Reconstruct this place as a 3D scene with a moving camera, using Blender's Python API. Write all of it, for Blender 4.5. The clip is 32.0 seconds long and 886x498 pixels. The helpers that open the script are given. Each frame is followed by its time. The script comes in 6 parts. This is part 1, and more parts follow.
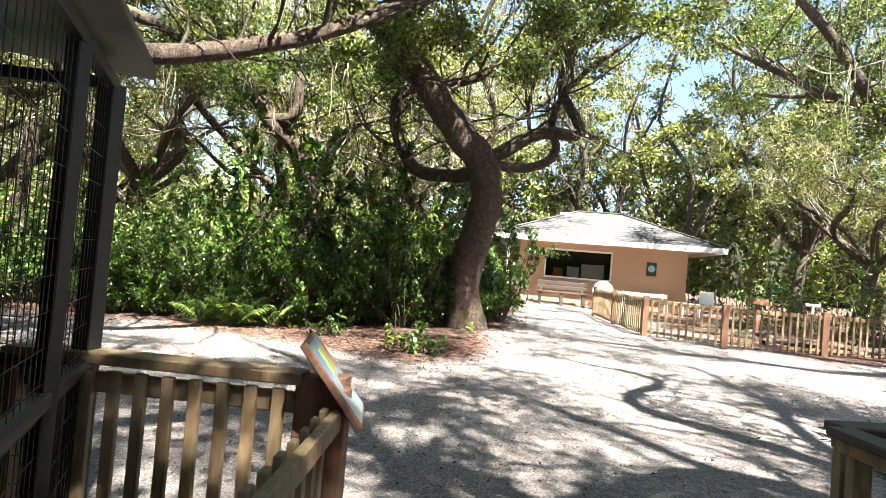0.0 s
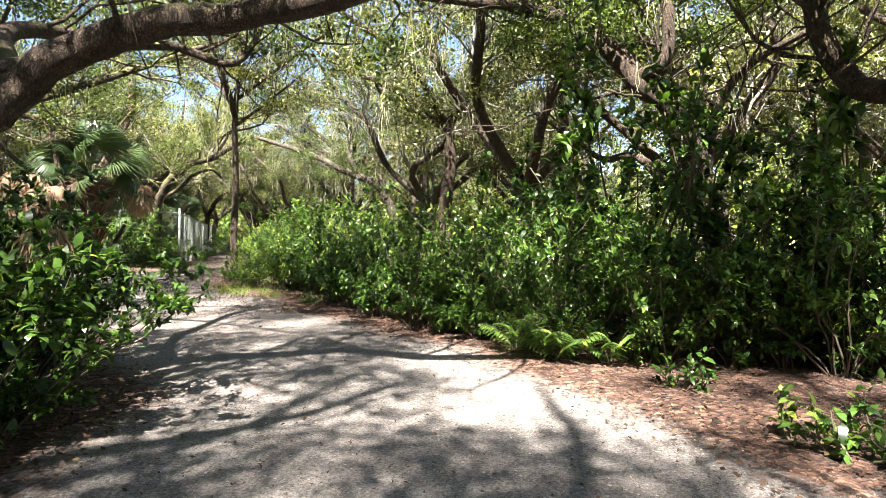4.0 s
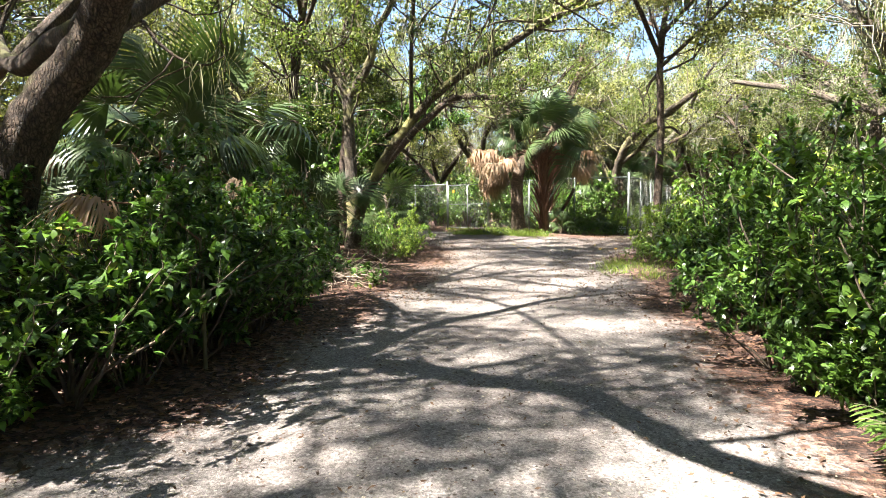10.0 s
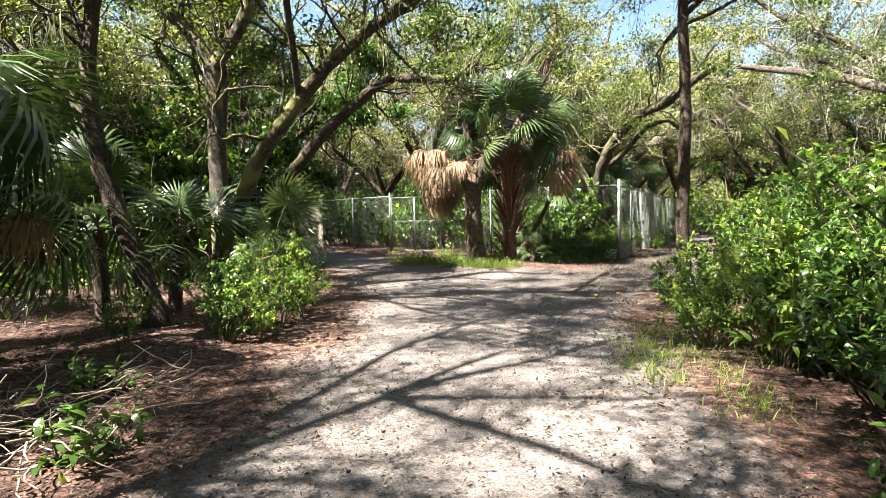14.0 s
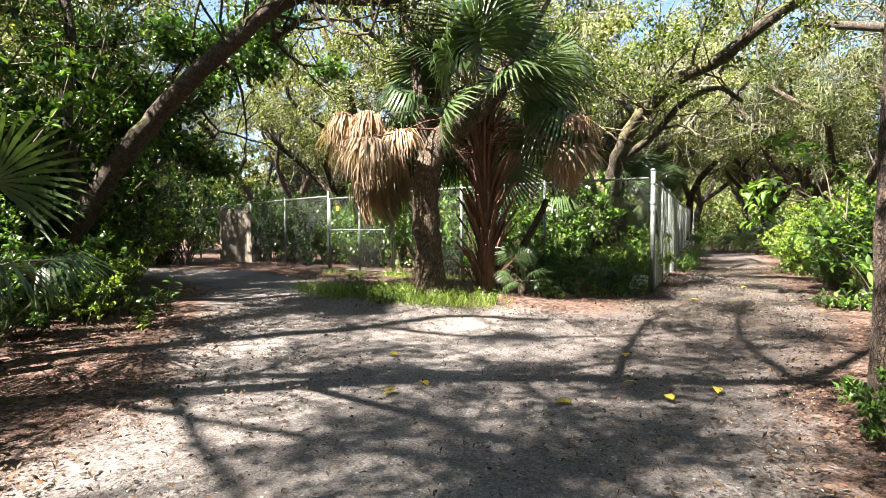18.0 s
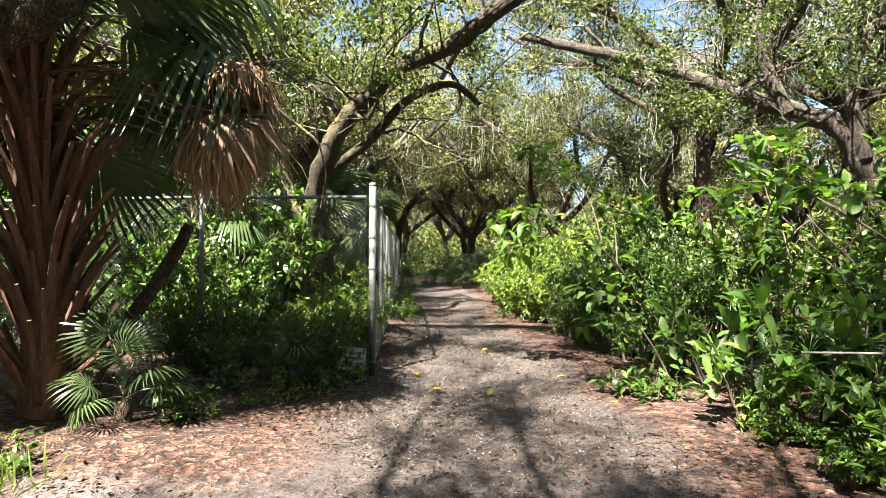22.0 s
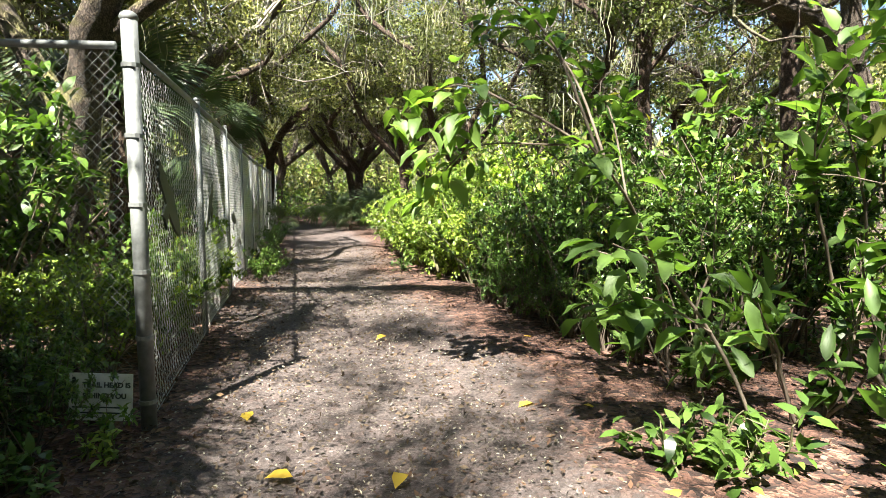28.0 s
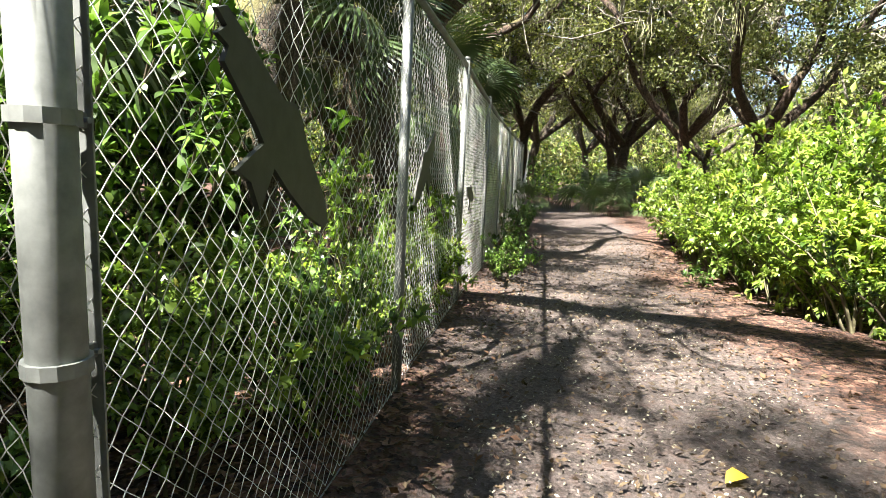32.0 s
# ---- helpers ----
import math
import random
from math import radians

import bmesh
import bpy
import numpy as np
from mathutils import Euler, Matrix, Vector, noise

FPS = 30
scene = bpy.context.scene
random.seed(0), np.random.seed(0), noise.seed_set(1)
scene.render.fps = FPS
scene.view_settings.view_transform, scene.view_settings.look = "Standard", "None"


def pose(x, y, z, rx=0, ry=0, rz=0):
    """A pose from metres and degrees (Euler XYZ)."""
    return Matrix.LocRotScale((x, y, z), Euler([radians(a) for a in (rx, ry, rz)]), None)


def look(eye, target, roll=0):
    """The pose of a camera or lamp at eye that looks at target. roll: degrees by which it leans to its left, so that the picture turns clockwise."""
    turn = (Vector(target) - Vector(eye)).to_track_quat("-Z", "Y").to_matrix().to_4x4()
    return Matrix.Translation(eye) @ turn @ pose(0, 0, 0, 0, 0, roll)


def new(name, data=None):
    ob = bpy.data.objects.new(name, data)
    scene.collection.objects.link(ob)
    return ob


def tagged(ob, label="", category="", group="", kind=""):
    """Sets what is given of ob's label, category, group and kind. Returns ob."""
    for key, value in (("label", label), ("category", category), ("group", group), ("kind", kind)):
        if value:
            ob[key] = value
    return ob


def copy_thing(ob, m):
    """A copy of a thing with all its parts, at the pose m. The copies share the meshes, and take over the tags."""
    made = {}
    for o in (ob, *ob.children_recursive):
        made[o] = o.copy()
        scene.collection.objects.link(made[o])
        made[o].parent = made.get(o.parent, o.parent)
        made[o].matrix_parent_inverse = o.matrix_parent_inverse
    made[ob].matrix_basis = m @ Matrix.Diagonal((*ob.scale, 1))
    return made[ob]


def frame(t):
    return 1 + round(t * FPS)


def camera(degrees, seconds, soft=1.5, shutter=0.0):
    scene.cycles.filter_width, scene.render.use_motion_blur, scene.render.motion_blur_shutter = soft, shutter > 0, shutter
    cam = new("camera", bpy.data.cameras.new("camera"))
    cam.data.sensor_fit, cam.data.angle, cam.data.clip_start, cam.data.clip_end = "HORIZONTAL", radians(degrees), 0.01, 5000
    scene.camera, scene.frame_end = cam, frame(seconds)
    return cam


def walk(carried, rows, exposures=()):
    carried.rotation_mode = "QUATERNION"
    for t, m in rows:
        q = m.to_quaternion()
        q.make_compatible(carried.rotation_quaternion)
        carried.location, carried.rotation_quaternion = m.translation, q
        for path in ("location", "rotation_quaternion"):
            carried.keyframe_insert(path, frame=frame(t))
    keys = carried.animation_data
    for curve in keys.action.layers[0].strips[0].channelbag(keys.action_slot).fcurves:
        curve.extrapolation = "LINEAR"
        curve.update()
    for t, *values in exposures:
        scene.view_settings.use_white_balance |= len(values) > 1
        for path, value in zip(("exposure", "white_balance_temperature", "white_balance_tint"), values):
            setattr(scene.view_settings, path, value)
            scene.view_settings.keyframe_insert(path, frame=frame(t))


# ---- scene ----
# one hand-held walk: clearing with kiosk, shaded path, fork at the palms, fenced lane
cam = camera(75.7, 32.0, 0.65)
PATH = [
    (0, (-4.664, -14.179, 1.224), (0.255, -13.288, 1.344), 4.85),
    (0.5, (-4.346, -14.341, 1.226), (0.647, -14.111, 1.339), 3.81),
    (1, (-3.998, -14.446, 1.252), (0.998, -14.599, 1.381), 2.94),
    (1.5, (-3.553, -14.479, 1.261), (1.438, -14.182, 1.297), 3.12),
    (2, (-3.182, -14.449, 1.230), (1.617, -13.048, 1.126), 3.50),
    (2.5, (-2.672, -14.135, 1.225), (1.644, -11.613, 1.083), 3.14),
    (3, (-2.214, -13.993, 1.259), (1.428, -10.571, 1.127), 2.22),
    (3.5, (-1.751, -13.903, 1.304), (1.465, -10.077, 1.158), 1.26),
    (4, (-1.390, -13.918, 1.315), (1.549, -9.874, 1.213), 1.03),
    (4.5, (-0.992, -13.915, 1.341), (1.521, -9.595, 1.201), 0.34),
    (6.5, (0.184, -13.703, 1.285), (2.183, -9.121, 1.322), -0.89),
    (7, (0.501, -13.737, 1.293), (2.442, -9.129, 1.314), -0.19),
    (7.5, (0.802, -13.827, 1.306), (2.528, -9.134, 1.291), 1.09),
    (8, (0.995, -13.633, 1.316), (2.236, -8.791, 1.188), 1.41),
    (8.5, (1.193, -13.329, 1.319), (1.812, -8.373, 1.095), 0.62),
    (9, (1.404, -12.962, 1.311), (1.395, -7.967, 1.086), -0.09),
    (9.5, (1.513, -12.276, 1.283), (0.873, -7.328, 0.959), -0.76),
    (10, (1.591, -11.772, 1.263), (0.420, -6.929, 0.851), -0.62),
    (10.5, (1.506, -11.349, 1.262), (0.148, -6.553, 0.868), -1.01),
    (11, (1.411, -10.665, 1.315), (0.062, -5.868, 0.906), -1.00),
    (11.5, (1.292, -9.985, 1.342), (0.020, -5.166, 0.945), -1.08),
    (12, (1.308, -9.262, 1.380), (0.099, -4.426, 0.988), -1.09),
    (12.5, (1.288, -8.602, 1.402), (0.159, -3.748, 1.002), -0.95),
    (13, (1.314, -7.902, 1.439), (0.260, -3.029, 1.059), -1.05),
    (13.5, (1.309, -7.269, 1.444), (0.339, -2.377, 1.094), -1.18),
    (14, (1.258, -6.606, 1.473), (0.375, -1.696, 1.144), -1.33),
    (14.5, (1.224, -6.027, 1.486), (0.402, -1.107, 1.153), -1.12),
    (16.5, (0.947, -3.028, 1.230), (0.067, 1.887, 0.984), 0.11),
    (17, (0.982, -2.396, 1.230), (0.164, 2.531, 0.993), 0.14),
    (17.5, (1.058, -1.700, 1.263), (0.266, 3.232, 1.033), -0.37),
    (18, (1.089, -1.125, 1.270), (0.328, 3.812, 1.057), -0.44),
    (18.5, (1.142, -0.474, 1.271), (0.467, 4.476, 1.063), -0.60),
    (19, (1.304, 0.174, 1.280), (0.748, 5.139, 1.080), -0.58),
    (19.5, (1.370, 0.718, 1.264), (1.093, 5.708, 1.112), -0.50),
    (20, (1.472, 1.284, 1.328), (1.146, 6.271, 1.167), -0.93),
    (20.5, (1.365, 1.716, 1.361), (0.928, 6.695, 1.212), -1.16),
    (21, (1.345, 2.230, 1.408), (0.971, 7.215, 1.270), -1.06),
    (21.5, (1.574, 2.564, 1.462), (1.952, 7.550, 1.419), -0.36),
    (22, (1.757, 3.039, 1.462), (3.465, 7.738, 1.472), 0.20),
    (22.5, (1.722, 3.165, 1.450), (4.572, 7.272, 1.443), 1.85),
    (23, (1.718, 3.174, 1.432), (4.736, 7.160, 1.420), 1.36),
    (23.5, (1.698, 3.031, 1.472), (4.768, 6.977, 1.460), 1.18),
    (24, (1.656, 2.962, 1.467), (4.802, 6.849, 1.442), 1.00),
    (24.5, (1.472, 3.173, 1.432), (4.651, 7.032, 1.376), 0.33),
    (25, (1.316, 3.335, 1.420), (4.445, 7.234, 1.323), -0.29),
    (25.5, (1.314, 3.515, 1.430), (4.390, 7.454, 1.300), -0.16),
    (27.5, (2.862, 5.448, 1.378), (5.415, 9.720, 0.905), 0.00),
    (28, (3.057, 6.058, 1.342), (5.628, 10.314, 0.817), 0.28),
    (28.5, (3.314, 6.651, 1.351), (5.953, 10.859, 0.775), 0.78),
    (29, (3.485, 7.135, 1.384), (6.221, 11.275, 0.775), 0.80),
    (29.5, (3.652, 7.679, 1.392), (6.445, 11.784, 0.800), 1.54),
    (30, (3.715, 8.087, 1.381), (6.490, 12.197, 0.742), 1.30),
    (30.5, (3.730, 8.242, 1.365), (6.457, 12.379, 0.694), 1.28),
    (31, (3.744, 8.304, 1.356), (6.170, 12.620, 0.657), 1.65),
    (31.5, (3.760, 8.480, 1.315), (5.448, 13.117, 0.515), 2.50),
    (32, (3.700, 8.630, 1.210), (4.303, 13.538, 0.471), 2.60),
]
walk(cam, [(t, look(eye, target, roll)) for t, eye, target, roll in PATH], [(0, 3.38), (1.5, 2.98), (2.5, 2.9), (4, 3.07), (8, 3.12), (11, 3.27), (14, 3.0), (17, 3.0), (19, 3.07), (22, 2.88), (25, 2.9), (28, 2.95), (32, 3.15)])

# ---- world and sun ----
SUN_DIR = Vector((0.433, 0.353, -0.829)).normalized()      # the way sunlight travels
world = bpy.data.worlds.new("sky")
scene.world = world
world.use_nodes = True
wn = world.node_tree
wn.nodes.clear()
sky = wn.nodes.new("ShaderNodeTexSky")
sky.sky_type = "NISHITA"
sky.sun_disc = False
sky.air_density, sky.dust_density = 0.75, 0.4
sky.sun_elevation = math.asin(-SUN_DIR.z)
sky.sun_rotation = math.atan2(-SUN_DIR.x, -SUN_DIR.y)
bg = wn.nodes.new("ShaderNodeBackground")
bg.inputs["Strength"].default_value = 0.05
wo = wn.nodes.new("ShaderNodeOutputWorld")
wn.links.new(sky.outputs[0], bg.inputs["Color"])
wn.links.new(bg.outputs[0], wo.inputs["Surface"])
sun = bpy.data.lights.new("sun", "SUN")
sun.energy, sun.angle, sun.color = 5.0, radians(0.8), (1.0, 0.94, 0.84)
sun_ob = new("sun", sun)
sun_ob.matrix_world = look((0, 0, 30), tuple(Vector((0, 0, 30)) + SUN_DIR))

# ---- materials ----
def nodes_of(name):
    m = bpy.data.materials.new(name)
    m.use_nodes = True
    nt = m.node_tree
    return m, nt, nt.nodes["Principled BSDF"]


def link(nt, a, b):
    nt.links.new(a, b)


def noise_node(nt, scale, detail=4.0, rough=0.55, vec=None):
    n = nt.nodes.new("ShaderNodeTexNoise")
    n.inputs["Scale"].default_value, n.inputs["Detail"].default_value, n.inputs["Roughness"].default_value = scale, detail, rough
    if vec is not None:
        link(nt, vec, n.inputs["Vector"])
    return n


def ramp(nt, fac, stops):
    r = nt.nodes.new("ShaderNodeValToRGB")
    e = r.color_ramp.elements
    while len(e) < len(stops):
        e.new(0.5)
    for el, (p, c) in zip(e, stops):
        el.position, el.color = p, (*c, 1)
    link(nt, fac, r.inputs[0])
    return r


def mix_rgb(nt, fac, a, b, mode="MIX"):
    m = nt.nodes.new("ShaderNodeMix")
    m.data_type, m.blend_type = "RGBA", mode
    for s, v in ((m.inputs["Factor"], fac), (m.inputs["A"], a), (m.inputs["B"], b)):
        if isinstance(v, (int, float)):
            s.default_value = v
        elif isinstance(v, tuple):
            s.default_value = (*v, 1)
        else:
            link(nt, v, s)
    return m.outputs["Result"]


def bump(nt, bsdf, height, strength=0.4, dist=0.02):
    b = nt.nodes.new("ShaderNodeBump")
    b.inputs["Strength"].default_value, b.inputs["Distance"].default_value = strength, dist
    link(nt, height, b.inputs["Height"])
    link(nt, b.outputs[0], bsdf.inputs["Normal"])


def position(nt):
    return nt.nodes.new("ShaderNodeNewGeometry").outputs["Position"]


def object_space(nt):
    return nt.nodes.new("ShaderNodeTexCoord").outputs["Object"]


def maths(nt, op, a, b=None):
    m = nt.nodes.new("ShaderNodeMath")
    m.operation = op
    for s, v in zip(m.inputs, (a, b)):
        if v is None:
            continue
        if isinstance(v, (int, float)):
            s.default_value = v
        else:
            link(nt, v, s)
    return m.outputs[0]


def foliage_mat(name, dark, light, extra=None, rough=0.42, through_amount=0.4, per="island"):
    """Leaf: thin, half glossy, lets light through; each leaf has its own tone."""
    m, nt, b = nodes_of(name)
    geo = nt.nodes.new("ShaderNodeNewGeometry")
    info = nt.nodes.new("ShaderNodeObjectInfo")
    stops = [(0.0, dark), (0.75, light)] + ([(0.97, light), (1.0, extra)] if extra else [])
    r = ramp(nt, geo.outputs["Random Per Island"], stops)
    tone = ramp(nt, info.outputs["Random"], [(0.0, (0.72, 0.78, 0.7)), (1.0, (1.18, 1.12, 1.0))])
    n = noise_node(nt, 1.3, 3.0)
    link(nt, position(nt), n.inputs["Vector"])
    patch = ramp(nt, n.outputs["Fac"], [(0.3, (0.75, 0.8, 0.75)), (0.7, (1.2, 1.15, 1.0))])
    col = mix_rgb(nt, 1.0, mix_rgb(nt, 1.0, r.outputs[0], tone.outputs[0], "MULTIPLY"), patch.outputs[0], "MULTIPLY")
    link(nt, col, b.inputs["Base Color"])
    b.inputs["Roughness"].default_value = rough
    b.inputs["Specular IOR Level"].default_value = 0.45
    tr = nt.nodes.new("ShaderNodeBsdfTranslucent")
    link(nt, mix_rgb(nt, 1.0, col, (1.4, 1.55, 0.65), "MULTIPLY"), tr.inputs["Color"])
    mx = nt.nodes.new("ShaderNodeMixShader")
    mx.inputs[0].default_value = through_amount
    link(nt, b.outputs[0], mx.inputs[1])
    link(nt, tr.outputs[0], mx.inputs[2])
    link(nt, mx.outputs[0], nt.nodes["Material Output"].inputs["Surface"])
    return m


def bark_mat(name, dark, light, lichen=None, scale=1.0, cover=0.0):
    m, nt, b = nodes_of(name)
    p = position(nt)
    mp = nt.nodes.new("ShaderNodeMapping")
    mp.inputs["Scale"].default_value = (1, 1, 0.35)
    link(nt, p, mp.inputs["Vector"])
    v = nt.nodes.new("ShaderNodeTexVoronoi")
    v.feature = "DISTANCE_TO_EDGE"
    v.inputs["Scale"].default_value = 46 * scale
    wob = noise_node(nt, 14 * scale, 4.0, 0.65, p)
    wv = nt.nodes.new("ShaderNodeVectorMath")
    wv.operation = "MULTIPLY_ADD"
    wv.inputs[1].default_value = (0.055, 0.055, 0.055)
    link(nt, wob.outputs["Color"], wv.inputs[0])
    link(nt, mp.outputs[0], wv.inputs[2])
    link(nt, wv.outputs[0], v.inputs["Vector"])
    n = noise_node(nt, 13 * scale, 8.0, 0.72, p)
    crack = ramp(nt, v.outputs["Distance"], [(0.0, (0.3, 0.28, 0.27)), (0.22, (1, 1, 1))])
    base = ramp(nt, n.outputs["Fac"], [(0.3, dark), (0.55, tuple((a + b) / 2 for a, b in zip(dark, light))), (0.68, light)])
    col = mix_rgb(nt, 1.0, base.outputs[0], crack.outputs[0], "MULTIPLY")
    if lichen:
        big = noise_node(nt, 1.7, 5.0, 0.6, p)
        up = nt.nodes.new("ShaderNodeSeparateXYZ")
        link(nt, nt.nodes.new("ShaderNodeNewGeometry").outputs["Normal"], up.inputs[0])
        s = maths(nt, "ADD", maths(nt, "MULTIPLY", up.outputs["Z"], 0.16), big.outputs["Fac"])
        f = ramp(nt, s, [(0.58 - cover, (0, 0, 0)), (0.78 - cover, (0.85, 0.85, 0.85))])
        col = mix_rgb(nt, f.outputs[0], col, lichen)
    link(nt, col, b.inputs["Base Color"])
    b.inputs["Roughness"].default_value = 0.9
    h = mix_rgb(nt, 0.5, crack.outputs[0], n.outputs["Fac"])
    bump(nt, b, h, 1.0, 0.04)
    return m


def wood_mat(name, dark, light, rough=0.75, stain=None):
    m, nt, b = nodes_of(name)
    o = object_space(nt)
    info = nt.nodes.new("ShaderNodeObjectInfo")
    mp = nt.nodes.new("ShaderNodeMapping")
    mp.inputs["Scale"].default_value = (6, 6, 1.2)
    link(nt, o, mp.inputs["Vector"])
    link(nt, info.outputs["Location"], mp.inputs["Location"])
    n = noise_node(nt, 5, 6.0, 0.65, mp.outputs[0])
    big = noise_node(nt, 1.1, 3.0, 0.5, position(nt))
    c = ramp(nt, n.outputs["Fac"], [(0.3, dark), (0.7, light)])
    tone = ramp(nt, info.outputs["Random"], [(0.0, (0.72, 0.72, 0.72)), (1.0, (1.15, 1.12, 1.08))])
    col = mix_rgb(nt, 1.0, c.outputs[0], tone.outputs[0], "MULTIPLY")
    f = ramp(nt, big.outputs["Fac"], [(0.45, (0, 0, 0)), (0.65, (1, 1, 1))])
    col = mix_rgb(nt, f.outputs[0], col, mix_rgb(nt, 0.55, col, stain or dark))
    link(nt, col, b.inputs["Base Color"])
    b.inputs["Roughness"].default_value = rough
    bump(nt, b, n.outputs["Fac"], 0.35, 0.006)
    return m


def plain_mat(name, col, rough=0.6, metal=0.0, var=0.25, scale=14.0, bumps=0.12):
    m, nt, b = nodes_of(name)
    n = noise_node(nt, scale, 5.0, 0.6, position(nt))
    lo, hi = tuple(c * (1 - var) for c in col), tuple(min(1, c * (1 + var * 0.6)) for c in col)
    link(nt, ramp(nt, n.outputs["Fac"], [(0.3, lo), (0.7, hi)]).outputs[0], b.inputs["Base Color"])
    b.inputs["Roughness"].default_value, b.inputs["Metallic"].default_value = rough, metal
    bump(nt, b, n.outputs["Fac"], bumps, 0.004)
    return m


def ground_mat():
    """Coarse pale shell sand on the path, russet oak litter beside it; attributes tell where each lies."""
    m, nt, b = nodes_of("sand_and_litter")
    p = position(nt)
    sand_at = nt.nodes.new("ShaderNodeAttribute")
    sand_at.attribute_name = "sand"
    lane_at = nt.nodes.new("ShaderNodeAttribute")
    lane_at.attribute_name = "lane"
    fine, mid, big = noise_node(nt, 160, 4, 0.75, p), noise_node(nt, 11, 7, 0.7, p), noise_node(nt, 0.8, 5, 0.6, p)

    def cells(scale, feature="F1"):
        v = nt.nodes.new("ShaderNodeTexVoronoi")
        v.feature = feature
        v.inputs["Scale"].default_value = scale
        link(nt, p, v.inputs["Vector"])
        return v

    def tone(v):
        c = nt.nodes.new("ShaderNodeSeparateColor")
        link(nt, v.outputs["Color"], c.inputs[0])
        return c

    grit, shell = cells(75), cells(28)
    gt, st = tone(grit), tone(shell)
    sand = ramp(nt, fine.outputs["Fac"], [(0.3, (0.14, 0.13, 0.127)), (0.5, (0.285, 0.266, 0.26)), (0.72, (0.44, 0.418, 0.41))])
    grains = ramp(nt, gt.outputs[0], [(0.0, (0.55, 0.54, 0.53)), (0.5, (0.95, 0.94, 0.94)), (1.0, (1.4, 1.39, 1.38))])
    sand1 = mix_rgb(nt, 0.95, sand.outputs[0], mix_rgb(nt, 1.0, sand.outputs[0], grains.outputs[0], "MULTIPLY"))
    worn = ramp(nt, big.outputs["Fac"], [(0.32, (0.78, 0.74, 0.73)), (0.5, (0.95, 0.93, 0.92)), (0.68, (1.08, 1.07, 1.06))])
    blotch = ramp(nt, mid.outputs["Fac"], [(0.32, (0.74, 0.7, 0.68)), (0.52, (1.0, 0.99, 0.98)), (0.7, (1.1, 1.1, 1.09))])
    sand2 = mix_rgb(nt, 1.0, mix_rgb(nt, 1.0, sand1, worn.outputs[0], "MULTIPLY"), blotch.outputs[0], "MULTIPLY")
    chips = ramp(nt, shell.outputs["Distance"], [(0.2, (1, 1, 1)), (0.3, (0, 0, 0))])
    chipmask = ramp(nt, st.outputs[1], [(0.6, (0, 0, 0)), (0.7, (0.85, 0.85, 0.85))])
    debris = ramp(nt, st.outputs[0], [(0.0, (0.035, 0.024, 0.018)), (0.55, (0.16, 0.1, 0.07)), (0.7, (0.5, 0.46, 0.43)), (1.0, (0.68, 0.65, 0.62))])
    sand3 = mix_rgb(nt, mix_rgb(nt, 1.0, chips.outputs[0], chipmask.outputs[0], "MULTIPLY"), sand2, debris.outputs[0])
    leaf = nt.nodes.new("ShaderNodeTexVoronoi")
    leaf.inputs["Scale"].default_value = 24
    warp = noise_node(nt, 9, 3, 0.5, p)
    va = nt.nodes.new("ShaderNodeVectorMath")
    va.operation = "MULTIPLY_ADD"
    link(nt, warp.outputs["Color"], va.inputs[0])
    va.inputs[1].default_value = (0.16, 0.16, 0.16)
    link(nt, p, va.inputs[2])
    link(nt, va.outputs[0], leaf.inputs["Vector"])
    sep = tone(leaf)
    litter = ramp(nt, sep.outputs[0], [(0.0, (0.02, 0.011, 0.008)), (0.35, (0.065, 0.033, 0.023)), (0.7, (0.135, 0.07, 0.049)), (1.0, (0.24, 0.15, 0.108))])
    soil = ramp(nt, mid.outputs["Fac"], [(0.3, (0.45, 0.43, 0.42)), (0.7, (1.2, 1.13, 1.1))])
    litter2 = mix_rgb(nt, 1.0, litter.outputs[0], soil.outputs[0], "MULTIPLY")
    edge = maths(nt, "ADD", sand_at.outputs["Fac"], maths(nt, "MULTIPLY", maths(nt, "SUBTRACT", mid.outputs["Fac"], 0.5), 1.1))
    k = ramp(nt, edge, [(0.3, (0, 0, 0)), (0.7, (1, 1, 1))])
    # Sand and litter mixed for the lane, multiplied down to carry some of its shade
    shaded_litter_sand = mix_rgb(nt, 1.0, mix_rgb(nt, ramp(nt, mid.outputs["Fac"], [(0.4, (0.1, 0.1, 0.1)), (0.6, (0.7, 0.7, 0.7))]).outputs[0], sand3, litter2), (0.37, 0.325, 0.31), "MULTIPLY")
    lane_sand = mix_rgb(nt, lane_at.outputs["Fac"], sand3, shaded_litter_sand)
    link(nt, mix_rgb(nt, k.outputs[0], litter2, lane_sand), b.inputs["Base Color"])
    b.inputs["Roughness"].default_value = 0.95
    rough_sand = maths(nt, "ADD", maths(nt, "MULTIPLY", gt.outputs[0], 0.25), maths(nt, "ADD", maths(nt, "MULTIPLY", fine.outputs["Fac"], 0.25), mid.outputs["Fac"]))
    h = mix_rgb(nt, k.outputs[0], leaf.outputs["Distance"], rough_sand)
    bump(nt, b, h, 1.0, 0.035)
    return m


